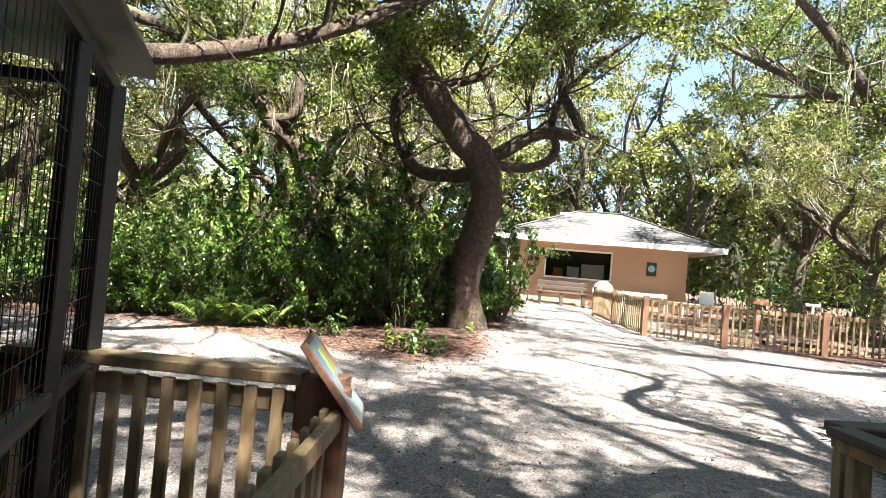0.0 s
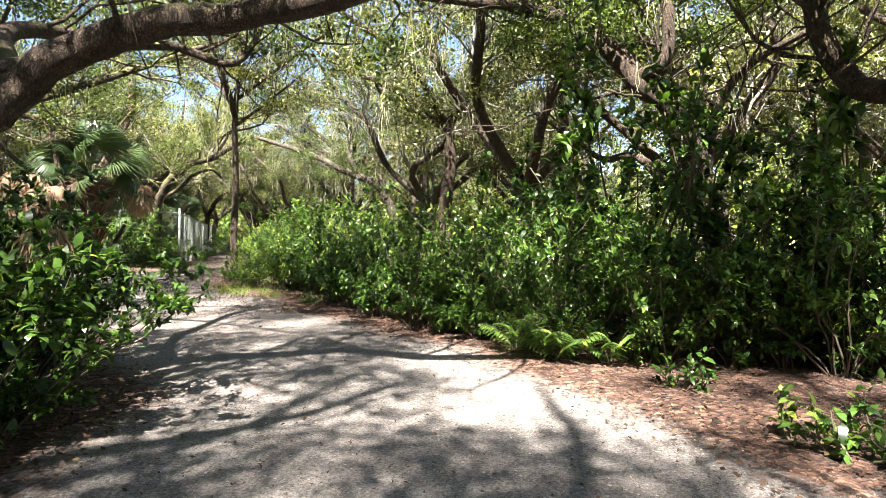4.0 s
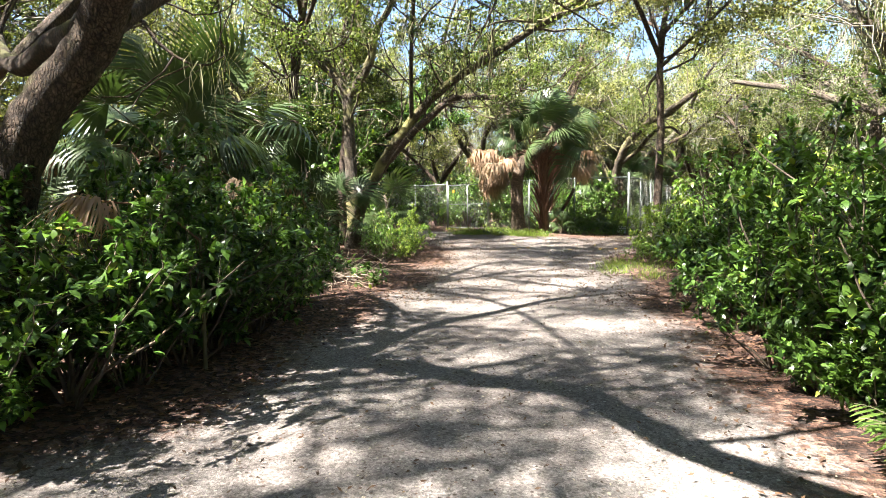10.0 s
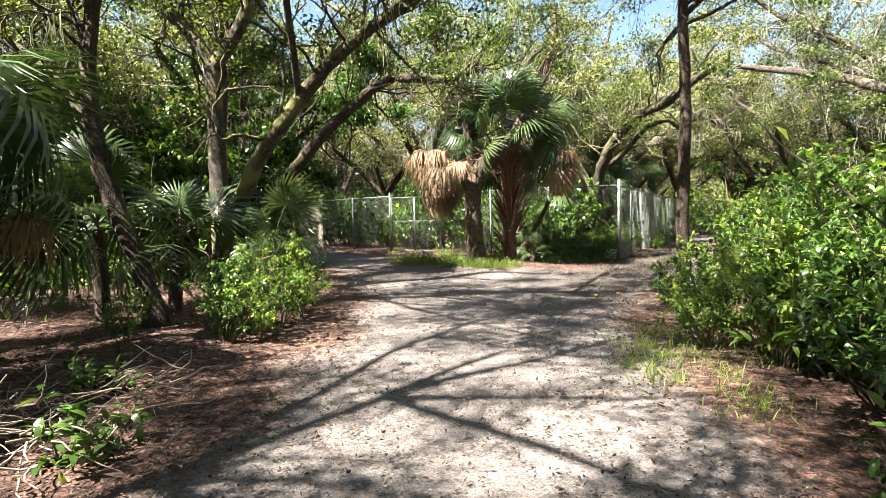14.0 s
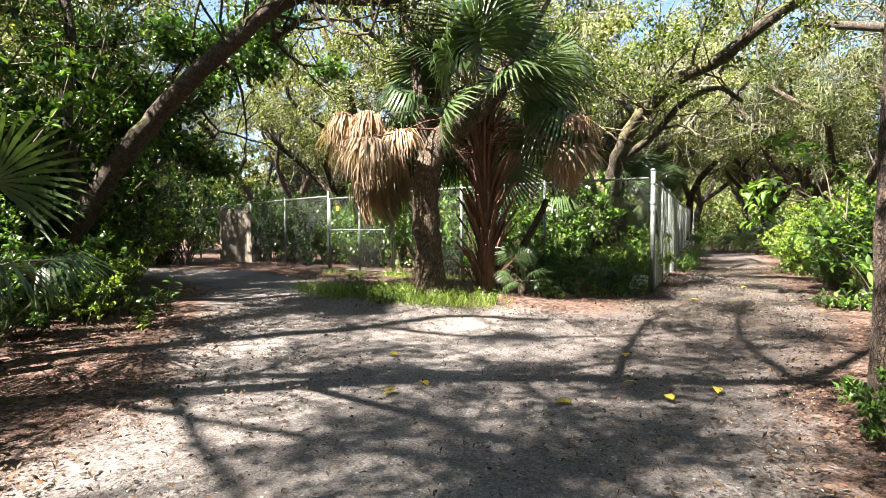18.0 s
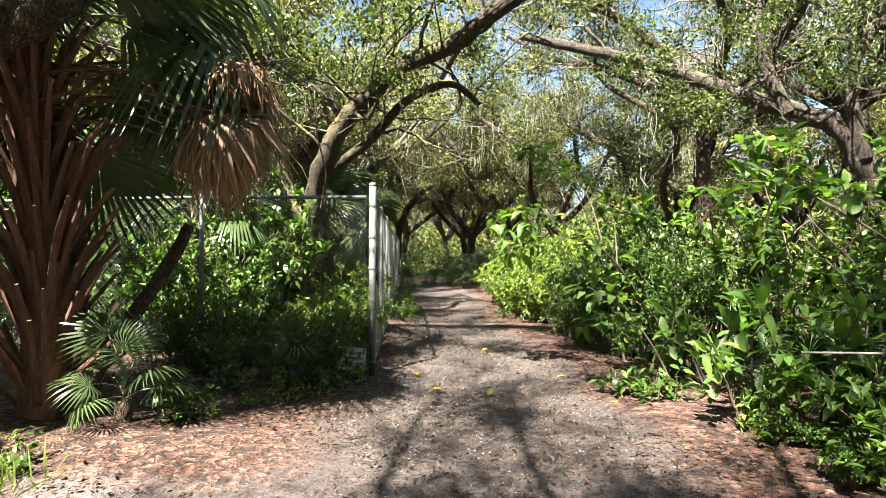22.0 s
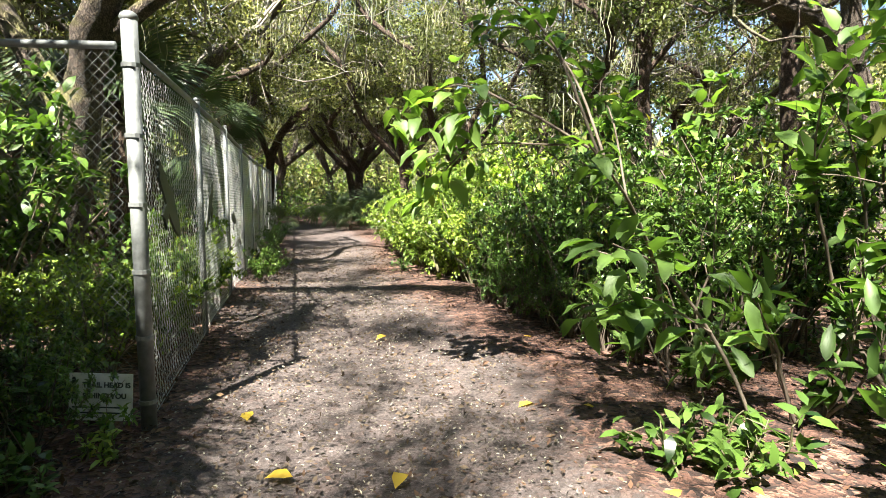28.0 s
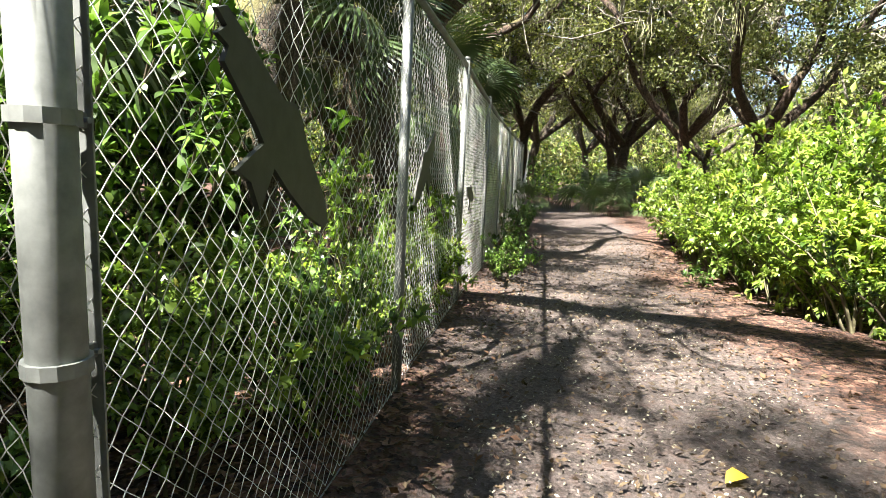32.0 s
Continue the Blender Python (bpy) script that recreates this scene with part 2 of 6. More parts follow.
M_GROUND = ground_mat()
M_BARK = bark_mat("oak_bark", (0.032, 0.022, 0.016), (0.2, 0.135, 0.097), (0.15, 0.16, 0.045))
M_BARK_GREY = bark_mat("grey_bark", (0.06, 0.047, 0.038), (0.27, 0.215, 0.165), (0.2, 0.2, 0.1))
M_BARK_MOSSY = bark_mat("mossy_bark", (0.05, 0.038, 0.03), (0.21, 0.16, 0.12), (0.27, 0.26, 0.09), 1.0, 0.1)
M_BARK_PALM = bark_mat("palm_bark", (0.045, 0.031, 0.022), (0.31, 0.22, 0.15), None, 0.8)
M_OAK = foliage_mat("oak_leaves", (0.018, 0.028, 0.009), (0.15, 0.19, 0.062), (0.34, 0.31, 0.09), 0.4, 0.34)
# Oak leaves paled and greyed: distance haze and sun put into the colour
M_OAK_HAZY = foliage_mat("hazy_oak_leaves", (0.024, 0.03, 0.011), (0.235, 0.25, 0.11), (0.42, 0.39, 0.18), 0.45, 0.32)
M_SHRUB = foliage_mat("shrub_leaves", (0.01, 0.028, 0.007), (0.105, 0.195, 0.043), (0.28, 0.31, 0.06), 0.33, 0.22)
# Lighter leaf green, in places used to put sunlight into the shrubs' colour
M_BRIGHT = foliage_mat("bright_leaves", (0.035, 0.07, 0.014), (0.25, 0.35, 0.075), (0.35, 0.3, 0.06), 0.4, 0.34)
M_BIGLEAF = foliage_mat("big_leaves", (0.025, 0.055, 0.013), (0.14, 0.24, 0.062), (0.36, 0.33, 0.08), 0.5, 0.45)
M_FROND = foliage_mat("palm_fronds", (0.02, 0.04, 0.019), (0.075, 0.115, 0.056), (0.24, 0.22, 0.1), 0.34, 0.14)
M_DEAD = foliage_mat("dead_fronds", (0.1, 0.06, 0.05), (0.36, 0.245, 0.21), None, 0.8, 0.25)
M_BOOT = wood_mat("palm_boots", (0.05, 0.024, 0.017), (0.25, 0.13, 0.088), 0.85, (0.09, 0.05, 0.035))
M_GRASS = foliage_mat("grass_blades", (0.07, 0.12, 0.025), (0.27, 0.34, 0.085), None, 0.5, 0.4)
M_MOSS = foliage_mat("spanish_moss", (0.17, 0.17, 0.135), (0.4, 0.39, 0.32), None, 0.9, 0.25)
M_TWIG = plain_mat("twig", (0.12, 0.095, 0.07), 0.9, 0, 0.35, 20)
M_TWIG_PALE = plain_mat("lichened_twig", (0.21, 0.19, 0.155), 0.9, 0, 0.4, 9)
M_STICK = plain_mat("bleached_stick", (0.3, 0.24, 0.19), 0.9, 0, 0.35, 20)
M_CHIP = foliage_mat("shell_chips", (0.05, 0.036, 0.028), (0.44, 0.4, 0.37), None, 0.8, 0.02)
M_STEM = plain_mat("green_stem", (0.12, 0.11, 0.06), 0.7, 0, 0.35, 20)
M_LITTER = foliage_mat("fallen_leaves", (0.024, 0.013, 0.009), (0.14, 0.073, 0.05), (0.26, 0.17, 0.12), 0.75, 0.08)
# Litter leaves in a darker tone for the lane
M_LANE_LITTER = foliage_mat("dark_lane_leaves", (0.02, 0.014, 0.011), (0.115, 0.08, 0.06), (0.24, 0.19, 0.145), 0.8, 0.05)
M_YELLOW = foliage_mat("yellow_leaves", (0.4, 0.24, 0.03), (0.6, 0.42, 0.06), None, 0.5, 0.2)
M_GALV = plain_mat("galvanised_steel", (0.19, 0.205, 0.2), 0.55, 0.4, 0.3, 22, 0.08)
M_WIRE = plain_mat("fence_wire", (0.2, 0.21, 0.2), 0.5, 0.5, 0.3, 30, 0.0)
# Same wire as above, its colour lightened to show sun on the lane fence
M_WIRE_SUNLIT = plain_mat("sunlit_fence_wire", (0.62, 0.63, 0.62), 0.45, 0.35, 0.25, 30, 0.0)
M_BLACK = plain_mat("black_paint", (0.014, 0.014, 0.015), 0.45, 0, 0.3, 30)
M_CUTOUT = plain_mat("cutout_paint", (0.035, 0.04, 0.034), 0.55, 0, 0.3, 20)
M_SIGN = plain_mat("white_sign", (0.62, 0.65, 0.6), 0.5, 0, 0.12, 20)
M_INK = plain_mat("sign_ink", (0.03, 0.045, 0.04), 0.6, 0, 0.2, 30)
M_WOOD = wood_mat("pressure_treated_wood", (0.13, 0.09, 0.048), (0.3, 0.215, 0.12), 0.7, (0.12, 0.1, 0.05))
M_WOOD_GREY = wood_mat("weathered_wood", (0.2, 0.165, 0.135), (0.42, 0.36, 0.3), 0.8)
# Weathered wood darkened for the oak's shade over the slatted bench
M_WOOD_BENCH_SHADED = wood_mat("shaded_weathered_wood", (0.11, 0.085, 0.07), (0.24, 0.195, 0.16), 0.8)
M_WOOD_DARK = wood_mat("dark_wood", (0.02, 0.014, 0.011), (0.065, 0.046, 0.036), 0.6)
M_WOOD_RED = wood_mat("redwood_stain", (0.15, 0.07, 0.04), (0.28, 0.15, 0.09), 0.65)
M_STUCCO = plain_mat("peach_stucco", (0.5, 0.31, 0.195), 0.9, 0, 0.1, 60, 0.3)
M_ROOF = plain_mat("roof_shingle", (0.065, 0.066, 0.068), 0.9, 0, 0.3, 40, 0.4)
M_WHITE = plain_mat("white_paint", (0.78, 0.77, 0.73), 0.55, 0, 0.1, 10)
M_DARK = plain_mat("dark_interior", (0.05, 0.045, 0.04), 0.8)
M_CONCRETE = plain_mat("concrete", (0.42, 0.4, 0.37), 0.9, 0, 0.25, 16, 0.3)

# ---- mesh kit ----
rng = np.random.default_rng(7)


def mk_mesh(name, V, F, mat, smooth=False):
    V, F = np.asarray(V, float), np.asarray(F, int)
    me = bpy.data.meshes.new(name)
    me.vertices.add(len(V))
    me.vertices.foreach_set("co", V.ravel())
    me.loops.add(F.size)
    me.loops.foreach_set("vertex_index", F.ravel())
    me.polygons.add(len(F))
    me.polygons.foreach_set("loop_start", np.arange(0, F.size, F.shape[1]))
    if smooth:
        me.polygons.foreach_set("use_smooth", np.ones(len(F), bool))
    me.materials.append(mat)
    me.update(calc_edges=True)
    return me


def join(parts):
    Vs, Fs, n = [], [], 0
    for V, F in parts:
        if len(V):
            Vs.append(V)
            Fs.append(np.asarray(F) + n)
            n += len(V)
    return np.concatenate(Vs), np.concatenate(Fs)


def thing(name, label, category, group="", loc=(0, 0, 0), kind=""):
    ob = new(name)
    ob.location = loc
    ob.empty_display_size = 0.2
    return tagged(ob, label, category, group, kind)


def part(name, geo, mat, parent, label="", smooth=False, kind=""):
    """One mesh object under a thing or part; geo is (V, F), a bmesh or a ready mesh, in world places less the parent's."""
    if isinstance(geo, bmesh.types.BMesh):
        me = bpy.data.meshes.new(name)
        geo.to_mesh(me)
        geo.free()
        me.materials.append(mat)
        if smooth:
            for p in me.polygons:
                p.use_smooth = True
    elif isinstance(geo, tuple):
        me = mk_mesh(name, geo[0], geo[1], mat, smooth)
    else:
        me = geo
    ob = new(name, me)
    ob.parent = parent
    return tagged(ob, label, kind=kind)


def spline(P, n=6):
    """Catmull-Rom through the control points."""
    P = np.asarray(P, float)
    Q = np.vstack([2 * P[0] - P[1], P, 2 * P[-1] - P[-2]])
    t = np.linspace(0, 1, n, endpoint=False)[:, None]
    out = []
    for i in range(1, len(Q) - 2):
        a, b, c, d = Q[i - 1], Q[i], Q[i + 1], Q[i + 2]
        out.append(0.5 * (2 * b + (c - a) * t + (2 * a - 5 * b + 4 * c - d) * t ** 2 + (3 * b - a - 3 * c + d) * t ** 3))
    return np.vstack(out + [P[-1:]])


def tube(P, R, sides=7, rough=0.0):
    """A tapering tube of quads along P."""
    P, R = np.asarray(P, float), np.asarray(R, float)
    n = len(P)
    T = np.gradient(P, axis=0)
    T /= np.linalg.norm(T, axis=1)[:, None] + 1e-9
    ref = np.array([0.31, 0.17, 0.93]) if abs(T[0, 2]) < 0.8 else np.array([1.0, 0.2, 0.1])
    X = np.cross(T, ref)
    X /= np.linalg.norm(X, axis=1)[:, None] + 1e-9
    Y = np.cross(T, X)
    a = np.linspace(0, 2 * np.pi, sides, endpoint=False)
    rad = R[:, None] * (1 + rough * rng.standard_normal((n, sides)))
    V = P[:, None] + rad[..., None] * (np.cos(a)[None, :, None] * X[:, None] + np.sin(a)[None, :, None] * Y[:, None])
    i, j = np.meshgrid(np.arange(n - 1), np.arange(sides), indexing="ij")
    k = (j + 1) % sides
    F = np.stack([i * sides + j, i * sides + k, (i + 1) * sides + k, (i + 1) * sides + j], -1).reshape(-1, 4)
    return V.reshape(-1, 3), F


def unit(v):
    return v / (np.linalg.norm(v, axis=-1, keepdims=True) + 1e-9)


def leaves(C, A, N, L, Wd, fold=0.18, simple=False, droop=0.1, broad=False):
    """Leaf blades from base points C along A with normals N: two (simple) or four triangles each."""
    n = len(C)
    A = unit(A)
    S = unit(np.cross(A, N))
    N = np.cross(S, A)
    L, Wd = np.broadcast_to(L, (n,))[:, None], np.broadcast_to(Wd, (n,))[:, None]
    tip = C + A * L - N * L * droop
    l = C + A * L * 0.45 + S * Wd / 2 + N * Wd * fold
    r = C + A * L * 0.45 - S * Wd / 2 + N * Wd * fold
    if simple:
        V = np.stack([C, l, tip, r], 1).reshape(-1, 3)
        k = np.arange(n)[:, None] * 4
        F = np.concatenate([k + [0, 2, 1], k + [0, 3, 2]], 1).reshape(-1, 3)
    else:
        l, r = C + A * L * 0.3 + S * Wd * 0.48 + N * Wd * fold, C + A * L * 0.3 - S * Wd * 0.48 + N * Wd * fold
        l2, r2 = C + A * L * 0.68 + S * Wd * 0.4 + N * (Wd * fold - L * droop * 0.3), C + A * L * 0.68 - S * Wd * 0.4 + N * (Wd * fold - L * droop * 0.3)
        if not broad:
            V = np.stack([C, l, l2, tip, r2, r], 1).reshape(-1, 3)
            k = np.arange(n)[:, None] * 6
            F = np.concatenate([k + [0, 5, 1], k + [1, 5, 4], k + [1, 4, 2], k + [2, 4, 3]], 1).reshape(-1, 3)
        else:
            m, m2 = C + A * L * 0.32, C + A * L * 0.66 - N * L * droop * 0.4
            l0, r0 = C + A * L * 0.1 + S * Wd * 0.24, C + A * L * 0.1 - S * Wd * 0.24
            l3, r3 = C + A * L * 0.86 + S * Wd * 0.17 - N * L * droop * 0.7, C + A * L * 0.86 - S * Wd * 0.17 - N * L * droop * 0.7
            V = np.stack([C, l0, l, l2, l3, tip, r3, r2, r, r0, m, m2], 1).reshape(-1, 3)
            k = np.arange(n)[:, None] * 12
            tris = [(0, 10, 1), (1, 10, 2), (2, 10, 11), (2, 11, 3), (3, 11, 4), (4, 11, 5), (0, 9, 10), (9, 8, 10), (8, 11, 10), (8, 7, 11), (7, 6, 11), (6, 5, 11)]
            F = np.concatenate([k + list(q) for q in tris], 1).reshape(-1, 3)
    return V, F


def rand_dirs(n, up=0.0):
    v = rng.standard_normal((n, 3))
    v[:, 2] += up
    return unit(v)


def box(x0, y0, z0, x1, y1, z1, bev=0.0):
    """A box of quads, its edges chamfered by bev, as a bmesh."""
    bm = bmesh.new()
    bmesh.ops.create_cube(bm, size=1)
    bmesh.ops.scale(bm, vec=(x1 - x0, y1 - y0, z1 - z0), verts=bm.verts)
    bmesh.ops.translate(bm, vec=((x0 + x1) / 2, (y0 + y1) / 2, (z0 + z1) / 2), verts=bm.verts)
    if bev:
        bmesh.ops.bevel(bm, geom=bm.edges[:], offset=bev, segments=1, affect="EDGES")
    return bm


def beam(a, b, w, h, bev=0.004):
    """A squared timber from a to b, w across and h high."""
    a, b = Vector(a), Vector(b)
    bm = box(-w / 2, -h / 2, 0, w / 2, h / 2, (b - a).length, bev)
    d = (b - a).normalized()
    x = Vector((0, 0, 1)).cross(d)
    x = x.normalized() if x.length > 1e-3 else Vector((1, 0, 0))
    y = d.cross(x)
    m = Matrix((x, y, d)).transposed().to_4x4()
    m.translation = a
    bmesh.ops.transform(bm, matrix=m, verts=bm.verts)
    return bm


def rod(a, b, r, sides=10, r2=None):
    bm = bmesh.new()
    a, b = Vector(a), Vector(b)
    bmesh.ops.create_cone(bm, cap_ends=True, segments=sides, radius1=r, radius2=r if r2 is None else r2, depth=(b - a).length)
    m = (b - a).to_track_quat("Z", "Y").to_matrix().to_4x4()
    m.translation = (a + b) / 2
    bmesh.ops.transform(bm, matrix=m, verts=bm.verts)
    return bm


def step(a, b, x):
    u = np.clip((x - a) / (b - a), 0, 1)
    return u * u * (3 - 2 * u)


def ground_z(x, y):
    s = (x - 3.24) * 0.284 + (y - 9.5) * 0.959
    z = -0.15 * step(3.0, 9.0, s)
    z = z + 0.16 * np.exp(-((x + 0.6) ** 2 + (y - 8.2) ** 2) / 6.0)
    return z + 0.12 * step(4.0, 8.0, x) * step(-10.0, -14.0, y)

# ---- ground ----
ROUTES = [   # centre line x, y and half width, then how much it is strewn with litter and darkened
    ([(-9, -17.5, 3.0), (-4, -15.6, 3.2), (-0.5, -13.0, 2.4), (1.0, -9.5, 1.7), (0.92, -7.5, 1.72)], 0.08),
    ([(0.92, -7.5, 1.72), (0.9, -6.5, 1.75), (0.75, -3.0, 1.7), (0.55, 0.0, 1.8), (0.4, 3.0, 2.3), (0.7, 4.6, 2.3)], 0.36),
    ([(-4, -16, 3.0), (1.5, -16.5, 3.6), (5.0, -16.3, 2.8), (9.5, -15.2, 1.7), (14.5, -15.4, 2.2)], 0.0),
    ([(1.5, -18, 3.6), (4.0, -22, 3.4), (7, -27, 3.2), (11, -33, 3.0)], 0.0),
    ([(0.0, 4.0, 2.0), (-2.4, 7.6, 1.5), (-5.3, 11.4, 1.2), (-8.6, 13.4, 1.1), (-13.5, 13.2, 1.1), (-20, 11, 1.2)], 0.45),
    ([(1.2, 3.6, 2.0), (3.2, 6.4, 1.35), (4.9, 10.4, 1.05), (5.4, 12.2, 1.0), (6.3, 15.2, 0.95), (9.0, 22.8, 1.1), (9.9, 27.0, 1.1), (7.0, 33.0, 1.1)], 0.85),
]


def route_fields(X, Y):
    """How far inside a route each place lies (1 middle, 0 outside), and how littered and darkened that route is."""
    best, num, den = np.full(X.shape, -99.0), np.zeros(X.shape), np.full(X.shape, 1e-9)
    for pts, lit in ROUTES:
        for (ax, ay, aw), (bx, by, bw) in zip(pts, pts[1:]):
            dx, dy = bx - ax, by - ay
            t = np.clip(((X - ax) * dx + (Y - ay) * dy) / (dx * dx + dy * dy), 0, 1)
            d = (aw + (bw - aw) * t) - np.hypot(X - ax - dx * t, Y - ay - dy * t)
            w = np.exp(3.0 * np.clip(d, -6, 3))
            num, den = num + w * lit, den + w
            best = np.maximum(best, d)
    return best, num / den


def axis(lo, hi, step_, far):
    inner = np.arange(lo, hi + step_ / 2, step_)
    g = np.cumsum(np.geomspace(1, 260, 16))
    g = g / g[-1] * far
    return np.concatenate([lo - g[::-1], inner, hi + g])


gx, gy = axis(-16, 26, 0.25, 1500), axis(-30, 46, 0.25, 1500)
GX, GY = np.meshgrid(gx, gy, indexing="ij")
inside, lane_field = route_fields(GX, GY)
wob = 0.06 * np.sin(GX * 1.7 + 0.8 * np.sin(GY * 1.1)) + 0.05 * np.sin(GY * 2.3 + GX)
sand_field = np.clip(0.5 + (inside + wob * 3) / 1.1, 0, 1)
GZ = ground_z(GX, GY) + 0.02 * np.sin(GX * 2.1 + GY) * np.sin(GY * 1.6) + 0.05 * (1 - sand_field) * (0.5 + 0.5 * np.sin(GX * 1.3 + 2 * np.sin(GY * 0.9)))
nx, ny = GX.shape
i, j = np.meshgrid(np.arange(nx - 1), np.arange(ny - 1), indexing="ij")
GF = np.stack([i * ny + j, (i + 1) * ny + j, (i + 1) * ny + j + 1, i * ny + j + 1], -1).reshape(-1, 4)
gm = mk_mesh("ground", np.stack([GX, GY, GZ], -1).reshape(-1, 3), GF, M_GROUND, True)
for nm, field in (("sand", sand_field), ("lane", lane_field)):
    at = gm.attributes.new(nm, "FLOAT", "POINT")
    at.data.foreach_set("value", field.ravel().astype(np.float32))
ground = tagged(new("ground", gm), "pale shell-sand path between banks of russet oak leaf litter", "ground", kind="structure")

# ---- far woods, beyond fifty metres ----
ang = np.linspace(0, 2 * np.pi, 721)[:-1]
rows_ = []
for k, fz in enumerate((-0.02, 0.3, 0.6, 0.85, 1.0)):
    r = 66 + 2.0 * np.sin(ang * 23 + k) + 1.5 * np.sin(ang * 61 + 2 * k)
    top = 9.5 + 1.6 * np.sin(ang * 17) + 1.3 * np.sin(ang * 41 + 1) + 1.0 * np.sin(ang * 97)
    rows_.append(np.stack([3 + r * np.cos(ang), 3 + r * np.sin(ang), top * fz], 1))
BV = np.concatenate(rows_)
bi, bj = np.meshgrid(np.arange(4), np.arange(720), indexing="ij")
bk = (bj + 1) % 720
BF = np.stack([bi * 720 + bj, bi * 720 + bk, (bi + 1) * 720 + bk, (bi + 1) * 720 + bj], -1).reshape(-1, 4)
mw, nw_, bw_ = nodes_of("far_woods")
pn = noise_node(nw_, 0.9, 8.0, 0.75, position(nw_))
link(nw_, ramp(nw_, pn.outputs["Fac"], [(0.4, (0.008, 0.011, 0.005)), (0.55, (0.05, 0.058, 0.024)), (0.68, (0.17, 0.18, 0.08))]).outputs[0], bw_.inputs["Base Color"])
bw_.inputs["Roughness"].default_value = 1.0
bump(nw_, bw_, pn.outputs["Fac"], 1.0, 0.5)
tagged(new("backdrop", mk_mesh("backdrop", BV, BF, mw, True)), "distant green treeline closing the woods", "treeline", kind="structure")

# ---- plants: makers ----
def wander(p, d, length, n, bend=0.28, lift=0.06):
    """A gnarled line from p towards d."""
    p, d = np.array(p, float), unit(np.array(d, float))
    out, s = [p.copy()], length / n
    for _ in range(n):
        d = unit(d + bend * rng.standard_normal(3) + np.array([0, 0, lift]))
        p = p + d * s
        out.append(p.copy())
    return np.array(out)


def clump(centres, per, spread, size, flat=0.55):
    """Leaves strewn round the centres in uneven sprays."""
    n = len(centres) * per
    C = np.repeat(centres, per, 0) + rng.standard_normal((n, 3)) * np.array([spread, spread, spread * flat])
    A = rand_dirs(n, -0.1)
    N = rand_dirs(n, 0.9)
    L = size * rng.uniform(0.6, 1.35, n)
    return leaves(C, A, N, L, L * rng.uniform(0.42, 0.62, n), 0.15, True)


def moss_strands(tops, size=0.8):
    """Hanks of hanging moss: tapering wavy ribbons."""
    parts = []
    for t in tops:
        for _ in range(rng.integers(6, 13)):
            n, L = 3, size * rng.uniform(0.25, 1.0)
            x = t + rng.standard_normal(3) * [0.14, 0.14, 0.05]
            P = np.array([x + [0.03 * rng.standard_normal(), 0.03 * rng.standard_normal(), -L * k / n] for k in range(n + 1)])
            a = rng.uniform(0, np.pi)
            w = np.array([np.cos(a), np.sin(a), 0]) * 0.008
            taper = np.linspace(1, 0.25, n + 1)[:, None]
            V = np.vstack([P - w * taper, P + w * taper])
            k = np.arange(n)
            parts.append((V, np.stack([k, k + 1, n + 2 + k, n + 1 + k], 1)))
    return join(parts)


def oak(label, stems, density=1.0, leaf=0.085, mat=M_BARK, leaf_mat=M_OAK, moss=14, name="oak_tree", group="", reach=1.0, twigs=1.6, low=0.0, crown_leaves=24000):
    """A live oak from its stems: (control points, start radius, end radius). Branches, twigs, leaves and moss grow from them.
    low: no leaves under this height."""
    base = np.array(stems[0][0][0], float)
    tree = thing(name, label, "tree", group, tuple(base))
    fine, ends, moss_at = [], [], []
    for si, (ctrl, r0, r1) in enumerate(stems):
        P = spline(ctrl, 5)
        n = len(P)
        P[1:-1] += rng.standard_normal((n - 2, 3)) * r0 * 0.045
        R = np.linspace(1, 0, n) ** 0.8 * (r0 - r1) + r1
        if si == 0:
            R[:4] *= np.array([1.5, 1.25, 1.1, 1.03])
            P[0, 2] -= 0.15
        part("trunk" if si == 0 else "limb", tuple_shift(tube(P, R, 11 if r0 > 0.1 else 8, 0.035), base), mat, tree, smooth=True)
        seg = np.linalg.norm(np.diff(P, axis=0), axis=1).sum()
        for _ in range(max(2, int(seg * 2.0 * twigs))):
            u = rng.uniform(0.4 if si == 0 else 0.2, 1.0)
            q = P[int(u * (n - 1))]
            if q[2] < max(2.6, low - 1.2):
                continue
            tng = unit(P[min(n - 1, int(u * (n - 1)) + 1)] - P[max(0, int(u * (n - 1)) - 1)])
            d = unit(rand_dirs(1, 0.5)[0] + 0.5 * tng)
            L = rng.uniform(1.2, 3.4) * reach
            B = wander(q, d, L, 8, 0.25, 0.05)
            if B[:, 2].min() < 2.5:
                continue
            rb = min(R[int(u * (n - 1))] * 0.5, 0.038) * rng.uniform(0.5, 1)
            fine.append(tube(B, np.linspace(rb, rb * 0.25, len(B)), 4))
            for _k in range(3):
                v = rng.integers(2, len(B))
                W = wander(B[v], rand_dirs(1, 0.35)[0] + 0.4 * d, rng.uniform(0.5, 1.3) * reach, 4, 0.35, 0.02)
                fine.append(tube(W, np.linspace(rb * 0.4, 0.006, len(W)), 3))
                ends.extend(W[2:])
            ends.extend(B[5:])
            if rng.random() < moss / 40 and q[2] > 3.0:
                moss_at.append(B[rng.integers(3, len(B))])
        ends.extend(P[int(n * 0.8):])
    if fine:
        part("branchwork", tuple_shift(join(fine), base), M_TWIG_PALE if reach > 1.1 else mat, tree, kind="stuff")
    E = np.array([e for e in ends if e[2] > low])
    E = E[rng.random(len(E)) < 0.15]
    part("crown", tuple_shift(clump(E, max(1, round(crown_leaves * density / len(E))), 0.2 * reach, leaf), base), leaf_mat, tree, kind="stuff")
